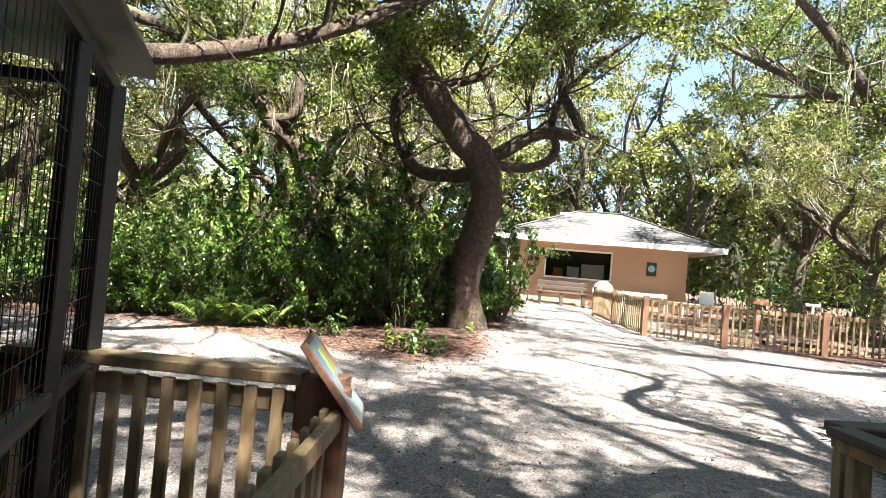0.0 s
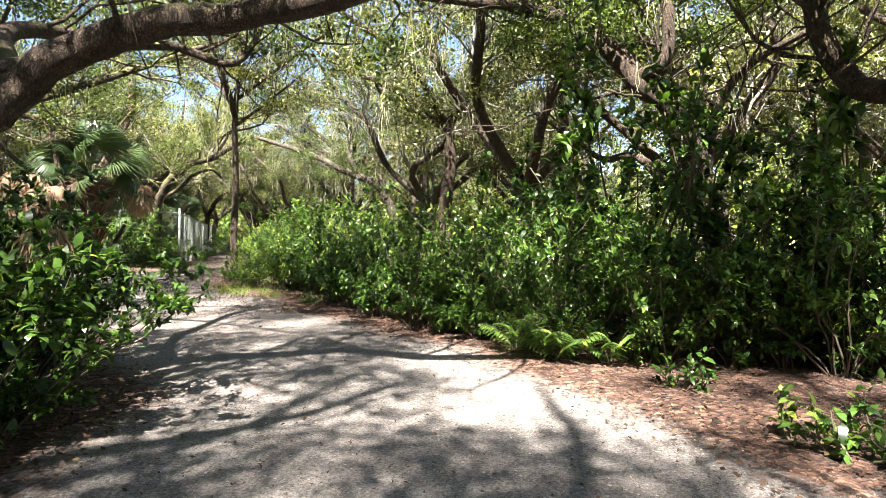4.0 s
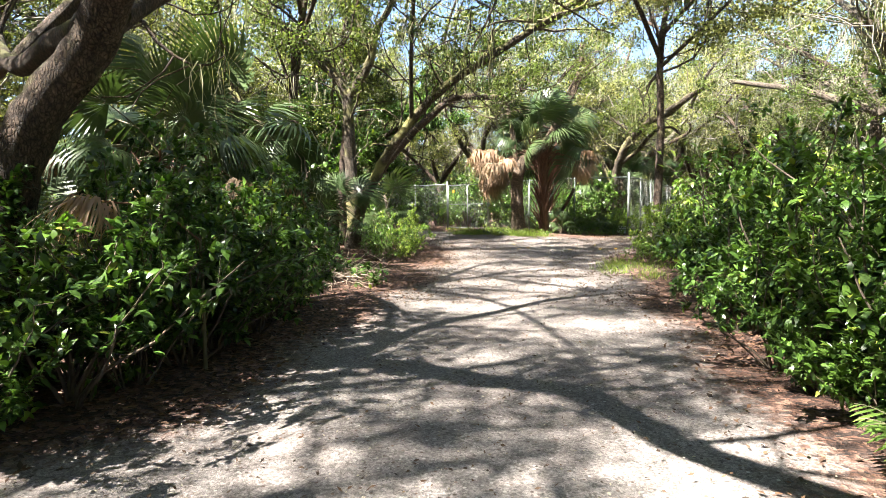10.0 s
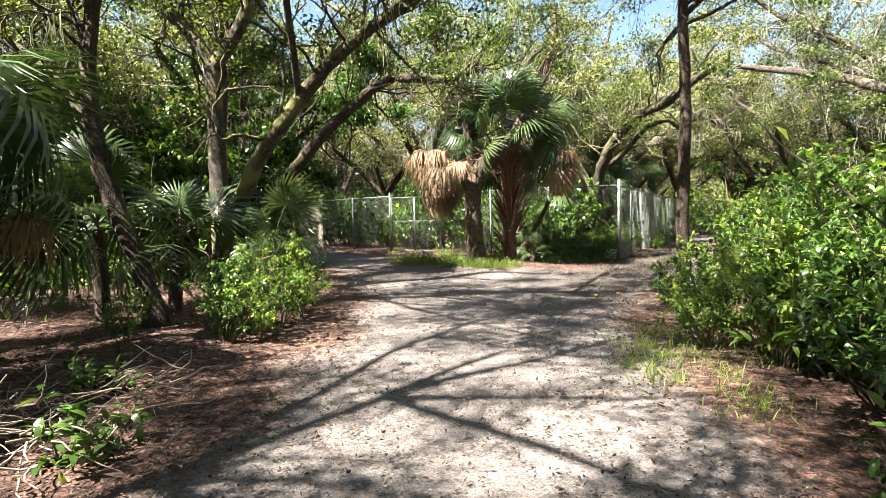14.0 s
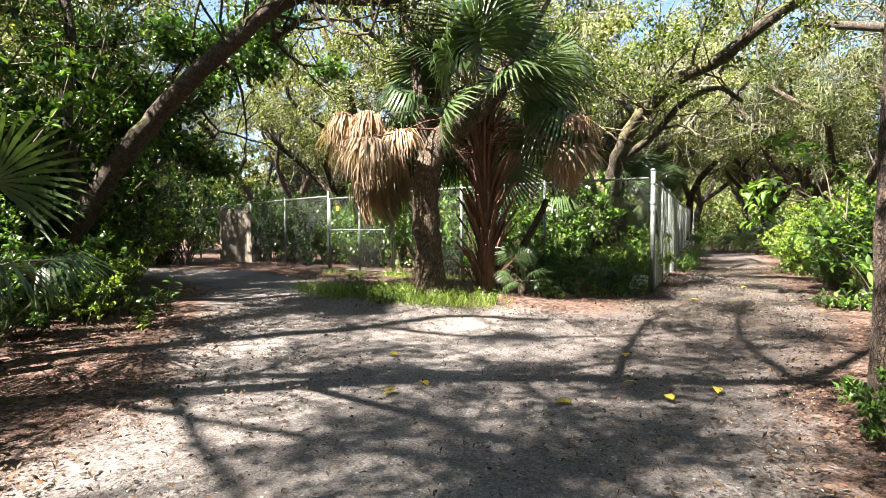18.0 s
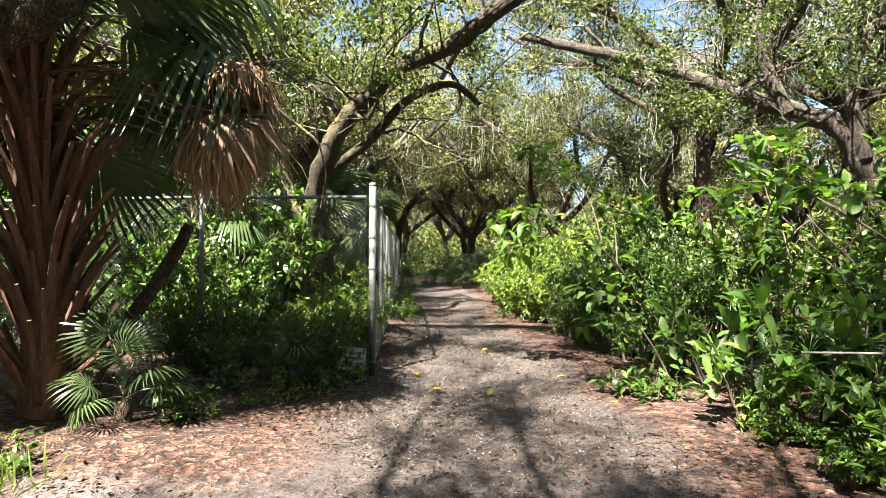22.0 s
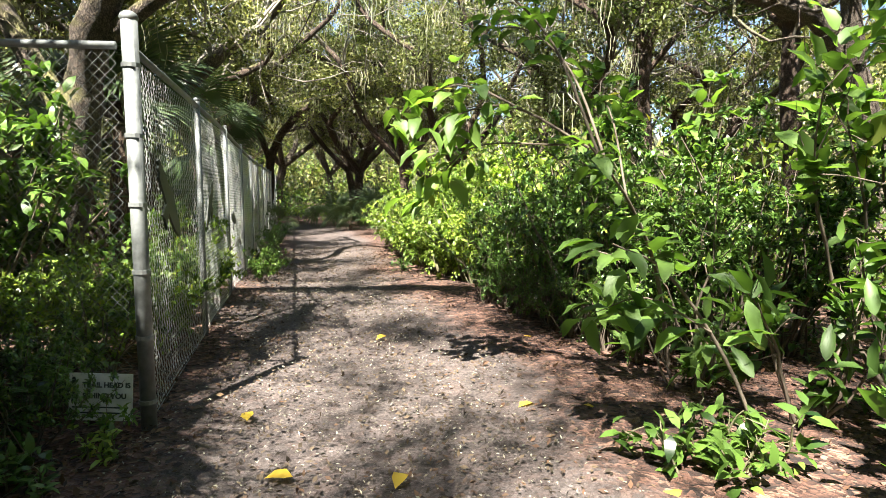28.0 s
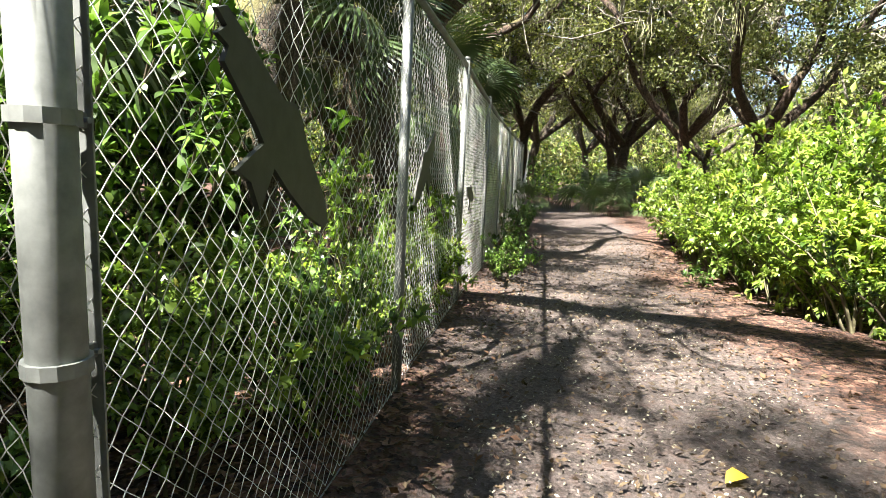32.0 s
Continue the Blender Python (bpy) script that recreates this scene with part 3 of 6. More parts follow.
    if moss_at:
        part("hanging_moss", tuple_shift(moss_strands(moss_at), base), M_MOSS, tree, "grey hanging moss", kind="stuff")
    return tree


def tuple_shift(geo, base):
    return geo[0] - np.asarray(base), geo[1]


def shrub(label, h, spread, n_stem, n_leaf, leaf, mat, stem_mat=M_TWIG, ratio=0.42, name="shrub", rosette=6, bare=0.12, simple=False, sides=4, broad=False):
    """A many-stemmed shrub: arching stems, twigs and rosettes of leaves at their ends."""
    ob = thing(name, label, "shrub")
    wood, tips, dirs = [], [], []
    for k in range(n_stem):
        a, lean = rng.uniform(0, 2 * np.pi), rng.uniform(0.1, 0.75)
        d = np.array([np.cos(a) * lean, np.sin(a) * lean, 1.0])
        L = h * rng.uniform(0.65, 1.05)
        B = wander((np.cos(a) * 0.1 * spread, np.sin(a) * 0.1 * spread, -0.05), d * [spread, spread, 1], L, 9, 0.16, 0.02)
        wood.append(tube(B, np.linspace(0.014, 0.004, len(B)) * (0.7 + h * 0.25), sides))
        for _ in range(6 if sides > 3 else 3):
            v = rng.integers(2, len(B))
            if B[v, 2] < bare * h:
                continue
            W = wander(B[v], rand_dirs(1, 0.45)[0], rng.uniform(0.2, 0.5) * h * 0.5, 4, 0.25, 0.05)
            wood.append(tube(W, np.linspace(0.005, 0.002, len(W)), 3))
            tips.extend(W[1:])
            dirs.extend(np.gradient(W, axis=0)[1:])
        tips.extend(B[5:])
        dirs.extend(np.gradient(B, axis=0)[5:])
    tips, dirs = np.array(tips), unit(np.array(dirs))
    idx = rng.integers(0, len(tips), max(1, n_leaf // rosette))
    C = np.repeat(tips[idx], rosette, 0) + rng.standard_normal((len(idx) * rosette, 3)) * leaf * 0.25
    A = unit(rand_dirs(len(C), 0.15) + 0.55 * np.repeat(dirs[idx], rosette, 0))
    N = unit(np.cross(np.cross(A, [0, 0, 1.0]), A) + 0.5 * rand_dirs(len(C), 0.3))
    S = leaf * rng.uniform(0.55, 1.25, len(C))
    part("stemwork", join(wood), stem_mat, ob, kind="stuff")
    part("foliage", leaves(C, A, N, S, S * ratio, 0.16, simple, 0.18, broad), mat, ob, kind="stuff")
    return ob


def fan_frond(stalk, size, n=30, droop=0.35, spread_deg=250, curl=0.5, hang=False):
    """One fan palm leaf: stalk along +X from the origin, then a pleated fan of narrow blades that bend down."""
    bits = []
    ctrl = np.array([[0, 0, 0], [stalk * 0.5, 0, stalk * 0.12], [stalk, 0, 0.02]])
    st = tube(spline(ctrl, 4), np.linspace(0.016, 0.009, 9), 4)
    ang = np.radians(np.linspace(-spread_deg / 2, spread_deg / 2, n))
    tri = [np.array([[stalk, 0, 0.02]])]
    faces = []
    for k, a in enumerate(ang):
        L = size * (0.72 + 0.28 * math.cos(a * 0.6)) * rng.uniform(0.9, 1.08)
        d = np.array([math.cos(a), math.sin(a), 0])
        s = np.array([-d[1], d[0], 0]) * size * (0.027 if not hang else 0.017)
        root = np.array([stalk, 0, 0.02])
        m1 = root + d * L * 0.5 + [0, 0, size * (0.06 * (k % 2) - 0.08 * curl)]
        m2 = root + d * L * 0.8 + [0, 0, -size * (0.12 + droop * 0.35)]
        tip = root + d * L * (1 - 0.12 * droop) + [0, 0, -size * (0.2 + droop * rng.uniform(0.5, 1.0))]
        if hang:        # withered: the blades fold and dangle
            sway = np.array([*rng.normal(size=2) * 0.05 * size, 0])
            m1 = root + d * L * 0.34 + [0, 0, -size * 0.12 * rng.random()]
            m2 = m1 + d * L * rng.uniform(0.02, 0.16) + sway + [0, 0, -L * rng.uniform(0.2, 0.36)]
            tip = m2 + sway + [0, 0, -L * rng.uniform(0.2, 0.5)]
        tri.append(np.array([m1 - s, m1 + s, m2 - s * 0.6, m2 + s * 0.6, tip]))
        o = 1 + 5 * k
        faces += [(0, o, o + 1), (o, o + 2, o + 1), (o + 1, o + 2, o + 3), (o + 2, o + 4, o + 3)]
    return st, (np.vstack(tri), np.array(faces))


def chain_link(a, b, height, pitch=0.071, wire=0.0021, sides=3, sag=0.0):
    """Interlocked zigzag wires from a to b; each is a thin prism."""
    a, b = np.array(a, float), np.array(b, float)
    run = b - a
    L = np.hypot(run[0], run[1])
    u = run / L
    nrm = np.array([-u[1], u[0], 0])
    nw, ns = int(L / (pitch / 2)), int(height / (pitch / 2))
    k = np.arange(ns + 1)
    zig = (k % 2) * pitch / 2
    w = np.arange(nw)
    S = w[:, None] * pitch / 2 + np.where(w[:, None] % 2 == 0, zig, pitch / 2 - zig)[:, :]
    Z = np.broadcast_to(k * pitch / 2, S.shape)
    off = 0.0025 * np.where((k % 2) == 0, 1, -1)[None, :] * np.ones_like(S) + sag * np.sin(S * 2.1)
    C = a[None, None] + u * S[..., None] + np.array([0, 0, 1.0]) * Z[..., None] + nrm * off[..., None]
    base_z = a[2] + (b[2] - a[2]) * S / L
    C[..., 2] = base_z + Z
    ang = np.arange(sides) * 2 * np.pi / sides + 0.5
    ring = np.cos(ang)[:, None] * u * 1.0 + np.sin(ang)[:, None] * nrm
    flat = sides == 2
    V = C[:, :, None] + wire * ring[None, None]
    n1 = ns + 1
    wi, ki, si = np.meshgrid(np.arange(nw), np.arange(ns), np.arange(sides), indexing="ij")
    sj = (si + 1) % sides
    f = lambda kk, ss: (wi * n1 + kk) * sides + ss
    if flat:
        wi, ki, si = wi[..., :1], ki[..., :1], si[..., :1]
        sj = si + 1
    F = np.stack([f(ki, si), f(ki, sj), f(ki + 1, sj), f(ki + 1, si)], -1).reshape(-1, 4)
    return V.reshape(-1, 3), F


CORNER = np.array([3.24, 9.5])
LANE = np.array([0.284, 0.959])
GATE_R, GATE_L, FAR_L = np.array([-2.25, 12.6]), np.array([-4.35, 13.75]), np.array([-12.5, 20.8])


def gpos(p, z=0.0):
    return (float(p[0]), float(p[1]), float(ground_z(p[0], p[1])) + z)


FH = 2.06
fence = thing("chain_link_fence", "galvanised chain-link fence beside the shaded lane", "fence", loc=gpos(CORNER))
FB = np.array(gpos(CORNER))


def post(owner, base, p, h, r=0.03, name="post", bands=(), cap=True, lean=(0, 0)):
    x, y, z = gpos(p)
    top = (x + lean[0], y + lean[1], z + h)
    bm = rod(Vector((x, y, z - 0.1)) - Vector(base), Vector(top) - Vector(base), r, 14)
    ob = part(name, bm, M_GALV, owner, smooth=True)
    if cap:
        bm = bmesh.new()
        bmesh.ops.create_uvsphere(bm, u_segments=12, v_segments=6, radius=r * 1.15)
        bmesh.ops.scale(bm, vec=(1, 1, 0.75), verts=bm.verts)
        bmesh.ops.translate(bm, vec=Vector(top) - Vector(base), verts=bm.verts)
        part("post_cap", bm, M_GALV, ob, smooth=True)
    for bz in bands:
        c = Vector((x + lean[0] * bz / h, y + lean[1] * bz / h, z + bz)) - Vector(base)
        band = part("tension_band", rod(c - Vector((0, 0, 0.011)), c + Vector((0, 0, 0.011)), r * 1.16, 14), M_GALV, ob, smooth=False)
        tg = Vector((LANE[0], LANE[1], 0)) * r * 1.9
        part("band_lug", beam(c + tg * 0.4, c + tg, 0.007, 0.024, 0.001), M_GALV, ob)
        part("bolt", rod(c + tg * 0.85 - Vector((LANE[1], -LANE[0], 0)) * 0.014, c + tg * 0.85 + Vector((LANE[1], -LANE[0], 0)) * 0.014, 0.005, 6), M_GALV, ob)
    return ob


post(fence, FB, CORNER, 2.2, 0.041, "corner_post", bands=(0.16, 0.52, 0.88, 1.24, 1.6, 1.96))
part("tension_bar", beam(Vector(gpos(CORNER + LANE * 0.075, 0.12)) - Vector(FB), Vector(gpos(CORNER + LANE * 0.075, 2.06)) - Vector(FB), 0.02, 0.006, 0.001), M_GALV, fence)
BAY = 2.1
lane_posts = [0.06] + [BAY * k for k in range(1, 13)]
for u in lane_posts[1:]:
    post(fence, FB, CORNER + LANE * u, 2.1, 0.026, "post")
for k, (u0, u1) in enumerate(zip(lane_posts, lane_posts[1:])):
    a, b = gpos(CORNER + LANE * u0, 0.03), gpos(CORNER + LANE * u1, 0.03)
    part("mesh_panel", tuple_shift(chain_link(a, b, FH - 0.05, 0.071, wire=0.0014 if k == 0 else 0.0017 if k < 4 else 0.0024, sides=3 if k < 4 else 2, sag=0.012), FB), M_WIRE_SUNLIT, fence, kind="stuff")
    part("top_rail", rod(Vector(a) + Vector((0, 0, FH - 0.04)) - Vector(FB), Vector(b) + Vector((0, 0, FH - 0.04)) - Vector(FB), 0.021, 10), M_GALV, fence, smooth=True)
    part("bottom_wire", rod(Vector(a) - Vector(FB), Vector(b) - Vector(FB), 0.003, 6), M_GALV, fence)

side = thing("chain_link_fence", "chain-link fence in the shade behind the palms", "fence", loc=gpos(CORNER))
runs = [(CORNER + (GATE_R - CORNER) * 0.012, GATE_R, 3), (GATE_L, FAR_L, 4)]
for p, q, n in runs:
    for k in range(n):
        a, b = p + (q - p) * k / n, p + (q - p) * (k + 1) / n
        part("mesh_panel", tuple_shift(chain_link(gpos(a, 0.05), gpos(b, 0.05), FH - 0.05, 0.06, wire=0.0012, sides=2), FB), M_WIRE, side, kind="stuff")
        part("top_rail", rod(Vector(gpos(a, FH)) - Vector(FB), Vector(gpos(b, FH)) - Vector(FB), 0.021, 10), M_GALV, side, smooth=True)
        if k:
            post(side, FB, a, 2.12, 0.026)
for p in (GATE_R, GATE_L, FAR_L):
    post(side, FB, p, 2.18, 0.03, "gate_post")
gate = thing("chain_link_gate", "closed double chain-link gate with steel frame", "gate", loc=gpos(GATE_R))
GB = Vector(gpos(GATE_R))
gd = (GATE_L - GATE_R) / np.linalg.norm(GATE_L - GATE_R)
gl = float(np.linalg.norm(GATE_L - GATE_R))
for u0, u1 in ((0.07, gl / 2 - 0.02), (gl / 2 + 0.02, gl - 0.07)):
    a, b = GATE_R + gd * u0, GATE_R + gd * u1
    leaf_ob = part("gate_leaf", tuple_shift(chain_link(gpos(a, 0.12), gpos(b, 0.12), 1.86, 0.06, wire=0.0014, sides=2), GB), M_WIRE, gate, kind="stuff")
    for p, q in (((a, 0.1), (a, 2.0)), ((b, 0.1), (b, 2.0)), ((a, 0.1), (b, 0.1)), ((a, 2.0), (b, 2.0)), ((a, 1.15), (b, 1.15))):
        part("gate_frame", rod(Vector(gpos(*p)) - GB, Vector(gpos(*q)) - GB, 0.017, 10), M_GALV, gate, smooth=True)
part("warning_tag", beam(Vector(gpos(GATE_L - gd * 0.32, 1.73)) - GB + Vector((0.01, -0.012, 0)), Vector(gpos(GATE_L - gd * 0.43, 1.73)) - GB + Vector((0.01, -0.012, 0)), 0.004, 0.13), plain_mat("yellow_tag", (0.55, 0.36, 0.03), 0.5), gate, "small yellow tag")
screen = thing("board_screen", "weathered grey board screen standing against the chain-link", "screen", loc=gpos(GATE_L + (FAR_L - GATE_L) * 0.5))
SB = Vector(gpos(GATE_L + (FAR_L - GATE_L) * 0.5))
sdir = Vector(((FAR_L - GATE_L)[0], (FAR_L - GATE_L)[1], 0)).normalized()
snrm = Vector((-0.66, -0.75, 0)).normalized() * 0.07
for k in range(15):
    c = sdir * (0.19 * k) + snrm
    part("board", beam(c + Vector((0, 0, 0.03)), c + Vector((0, 0, 1.86 + 0.05 * math.sin(k * 2.3))), 0.165, 0.022), M_WOOD_GREY, screen)
for z in (0.4, 1.5):
    part("batten", beam(sdir * -0.06 + snrm * 0.55 + Vector((0, 0, z)), sdir * 2.75 + snrm * 0.55 + Vector((0, 0, z)), 0.03, 0.08), M_WOOD_GREY, screen)

# ---- named oaks ----
G0 = lambda x, y: (x, y, float(ground_z(x, y)))
oak("leaning live oak with thick furrowed trunk beside the clearing",
    [([(5.7, -12.85, 0), (5.5, -12.75, 1.1), (5.35, -12.95, 1.8), (5.15, -13.1, 2.4), (4.95, -13.0, 2.95), (4.7, -12.5, 3.55), (4.5, -12.0, 4.2), (4.3, -11.4, 4.9), (4.0, -10.4, 5.6), (3.6, -9.0, 6.2)], 0.31, 0.2),
     ([(5.2, -12.95, 2.85), (5.4, -12.4, 2.8), (5.4, -11.7, 2.9), (5.4, -11.3, 3.6), (5.4, -11.3, 4.2), (5.4, -11.7, 4.4), (5.3, -12.6, 4.5), (5.3, -13.2, 4.9)], 0.14, 0.07),
     ([(5.15, -13.1, 3.1), (5.3, -13.9, 3.6), (5.3, -14.6, 3.65), (5.3, -14.2, 4.5), (5.4, -14.6, 5.6)], 0.13, 0.05),
     ([(5.15, -13.15, 3.0), (5.3, -13.8, 3.0), (5.35, -14.2, 3.3), (5.3, -14.1, 3.9), (5.3, -14.5, 4.6), (5.2, -15.8, 5.6)], 0.1, 0.03),
     # Limbs from here are additions that shade the clearing and right bank
     ([(4.3, -11.4, 4.9), (3.2, -11.6, 5.9), (2.2, -12.4, 6.5), (0.9, -13.2, 7.0)], 0.12, 0.04),
     ([(4.0, -10.4, 5.6), (2.6, -9.6, 6.6), (1.2, -9.2, 7.0), (-0.4, -9.4, 7.4)], 0.11, 0.04),
     ([(4.3, -11.4, 4.9), (3.6, -12.8, 5.8), (3.0, -14.2, 6.4), (2.6, -15.6, 6.8)], 0.07, 0.03),
     ([(2.2, -12.4, 6.5), (1.6, -13.6, 6.9), (0.8, -14.6, 7.2), (-0.2, -15.4, 7.4)], 0.045, 0.02),
     ([(3.0, -14.2, 6.4), (1.8, -14.4, 6.9), (0.6, -13.8, 7.1)], 0.045, 0.02)], 2.6, low=4.3)
oak("dark live oak forking above tall shrubs",
    [([(7.9, -9.2, 0), (7.7, -9.0, 1.5), (7.3, -8.8, 2.7), (7.0, -8.6, 3.5), (6.7, -8.2, 3.9), (6.4, -7.8, 4.5), (6.1, -7.4, 5.0), (5.5, -6.2, 5.5), (4.6, -4.5, 6.0)], 0.25, 0.1),
     ([(6.65, -8.25, 4.0), (6.6, -8.7, 4.1), (6.5, -8.8, 4.8), (6.5, -8.75, 5.3), (6.6, -9.6, 6.0)], 0.12, 0.05),
     ([(7.4, -8.8, 1.6), (7.1, -8.3, 2.4), (7.1, -7.8, 2.8), (7.2, -7.0, 2.85), (7.2, -6.0, 3.6)], 0.09, 0.04),
     ([(7.5, -8.9, 2.4), (7.6, -9.0, 3.4), (7.5, -9.5, 4.0), (7.5, -10.6, 4.4)], 0.1, 0.04)], low=4.4)
oak("great live oak with a massive low limb arching over the path",
    [([(-2.1, -8.75, 0), (-2.1, -8.78, 0.8), (-2.02, -8.75, 1.5), (-1.8, -8.7, 1.92), (-1.5, -8.62, 2.3), (-1.15, -8.75, 2.65), (-0.6, -9.1, 2.9), (0.0, -9.3, 3.05), (0.6, -10.2, 3.15), (1.6, -11.4, 3.8), (2.8, -12.2, 4.8)], 0.17, 0.08),
     ([(-1.3, -8.66, 2.5), (-1.7, -8.45, 2.45), (-2.37, -8.08, 2.5), (-3.49, -7.42, 2.56), (-4.6, -6.7, 3.0), (-5.6, -5.9, 3.8), (-6.3, -5.2, 5.0)], 0.12, 0.05),
     ([(-3.9, -7.1, 2.7), (-3.6, -6.4, 3.7), (-3.2, -5.6, 4.8), (-2.9, -4.6, 5.5), (-2.6, -3.4, 6.6)], 0.085, 0.04),
     ([(-1.5, -8.55, 2.4), (-1.5, -7.5, 3.1), (-0.5, -5.9, 3.6), (0.2, -5.4, 3.85), (0.9, -5.6, 3.7), (1.4, -5.2, 4.3), (1.8, -4.4, 5.2)], 0.09, 0.03),
     ([(-3.5, -6.2, 4.0), (-3.2, -7.2, 4.8), (-2.9, -8.4, 5.4)], 0.06, 0.03),
     # High limbs added from here on to cast dapples on the path
     ([(-2.9, -4.6, 5.5), (-1.9, -3.4, 6.2), (-0.8, -2.4, 6.5), (0.6, -1.6, 6.8)], 0.055, 0.02),
     ([(-3.25, -5.7, 4.7), (-3.4, -3.2, 6.0), (-2.8, -1.6, 6.6), (-1.6, -0.4, 7.0)], 0.055, 0.02),
     ([(-2.9, -4.6, 5.5), (-1.9, -6.0, 6.4), (-1.0, -7.4, 6.9), (0.2, -9.0, 7.2)], 0.06, 0.02),
     ([(-3.3, -5.8, 4.6), (-2.8, -7.2, 6.2), (-2.2, -9.4, 6.9), (-2.0, -11.6, 7.4)], 0.06, 0.02),
     ([(-3.2, -7.2, 4.8), (-3.4, -9.0, 6.0), (-3.6, -11.2, 6.8), (-3.0, -13.4, 7.2)], 0.06, 0.02),
     ([(-1.0, -7.4, 6.9), (0.6, -6.4, 7.2), (2.0, -5.4, 7.3), (3.0, -4.2, 7.4)], 0.04, 0.015),
     ([(-3.3, -5.8, 4.6), (-3.0, -6.2, 5.8), (-2.0, -6.6, 6.4), (-1.0, -6.2, 6.8)], 0.045, 0.015),
     ([(-2.9, -4.6, 5.5), (-2.0, -4.8, 6.2), (-1.2, -4.9, 6.6), (0.0, -4.6, 6.9)], 0.045, 0.015),
     ([(-0.8, -2.4, 6.5), (0.8, -2.8, 7.0), (2.2, -3.0, 7.3), (3.2, -2.6, 7.5)], 0.04, 0.015),
     ([(-1.9, -3.4, 6.2), (-0.4, -4.0, 6.9), (1.2, -4.4, 7.2)], 0.04, 0.015)], 1.8, 0.095, low=4.0)
oak("slender dark oak leaning beside the path",
    [([(-3.8, 0.1, 0), (-4.1, 0.15, 0.9), (-4.5, 0.15, 1.9), (-4.7, 0.2, 2.8), (-4.8, 0.3, 3.6), (-4.75, 0.5, 4.8), (-4.6, 0.7, 6.2), (-4.2, 0.4, 7.4)], 0.14, 0.06),
     # These limbs are added for shade over the path
     ([(-4.75, 0.5, 4.8), (-3.6, -0.4, 6.0), (-2.4, -1.0, 6.6), (-1.0, -0.8, 7.0)], 0.05, 0.02),
     ([(-4.7, 0.6, 5.6), (-3.9, -1.4, 6.7), (-2.8, -3.0, 7.3), (-1.6, -4.2, 7.6)], 0.05, 0.02),
     ([(-4.6, 0.7, 6.2), (-3.4, 0.6, 7.0), (-2.2, 0.9, 7.4), (-0.8, 1.4, 7.7)], 0.05, 0.02)], 0.9, low=4.6)
oak("mossy live oak whose trunks fork over the path",
    [([(-4.3, 2.5, 0), (-4.35, 2.6, 1.2), (-4.45, 2.75, 2.2), (-4.5, 2.8, 3.2), (-4.6, 2.9, 4.2), (-5.1, 2.9, 4.9), (-6.0, 2.9, 5.8), (-7.2, 2.6, 6.6)], 0.19, 0.07),
     ([(-4.55, 2.9, 4.1), (-3.95, 3.0, 5.0), (-3.8, 3.1, 5.8), (-3.3, 3.4, 6.8), (-2.6, 3.0, 7.6)], 0.13, 0.05),
     ([(-4.1, 2.0, 0.2), (-3.85, 1.8, 1.0), (-3.5, 1.75, 1.7), (-3.0, 1.7, 2.5), (-2.45, 1.8, 3.25), (-1.6, 1.75, 4.0), (-0.6, 1.7, 4.55), (0.5, 1.5, 5.1), (2.2, 1.2, 6.0)], 0.15, 0.06),
     ([(-6.2, 3.0, 2.3), (-6.7, 2.7, 2.9), (-7.4, 2.6, 3.9), (-8.3, 2.5, 4.7), (-9.4, 2.2, 5.4)], 0.13, 0.06),
     # Remaining limbs are added to shade the fork and lane
     ([(0.5, 1.5, 5.1), (1.3, 2.4, 5.7), (2.0, 3.2, 6.1), (2.8, 4.2, 6.6)], 0.07, 0.03),
     ([(-2.45, 1.8, 3.25), (-2.0, 0.4, 4.8), (-1.4, -1.0, 6.0), (-0.6, -2.4, 6.8)], 0.055, 0.02),
     ([(-3.8, 3.1, 5.8), (-2.6, 2.2, 6.8), (-1.2, 2.6, 7.3), (0.4, 3.4, 7.6)], 0.05, 0.02),
     ([(0.5, 1.5, 5.1), (0.3, 3.0, 5.9), (0.6, 4.6, 6.5), (1.1, 5.8, 6.9)], 0.05, 0.02),
     ([(-0.6, 1.7, 4.55), (-0.6, 3.4, 5.7), (-0.2, 4.8, 6.4), (0.2, 5.6, 6.8)], 0.05, 0.02),
     ([(1.4, 1.35, 5.5), (2.4, 1.7, 6.2), (3.4, 2.0, 6.8)], 0.05, 0.02)], 1.0, low=3.8, mat=M_BARK_MOSSY)
oak("live oak with an arching limb beyond the fork",
    [([(-6.1, 6.5, 0), (-5.73, 6.64, 1.3), (-5.1, 6.8, 2.3), (-4.43, 6.95, 3.13), (-3.5, 7.15, 4.05), (-2.49, 7.34, 4.75), (-1.12, 7.57, 4.75), (-0.3, 7.7, 5.0)], 0.18, 0.08),
     ([(-5.7, 6.64, 1.3), (-6.4, 7.2, 3.0), (-6.6, 7.6, 4.6), (-7.2, 7.8, 6.4)], 0.13, 0.05)], 0.3, low=4.6)
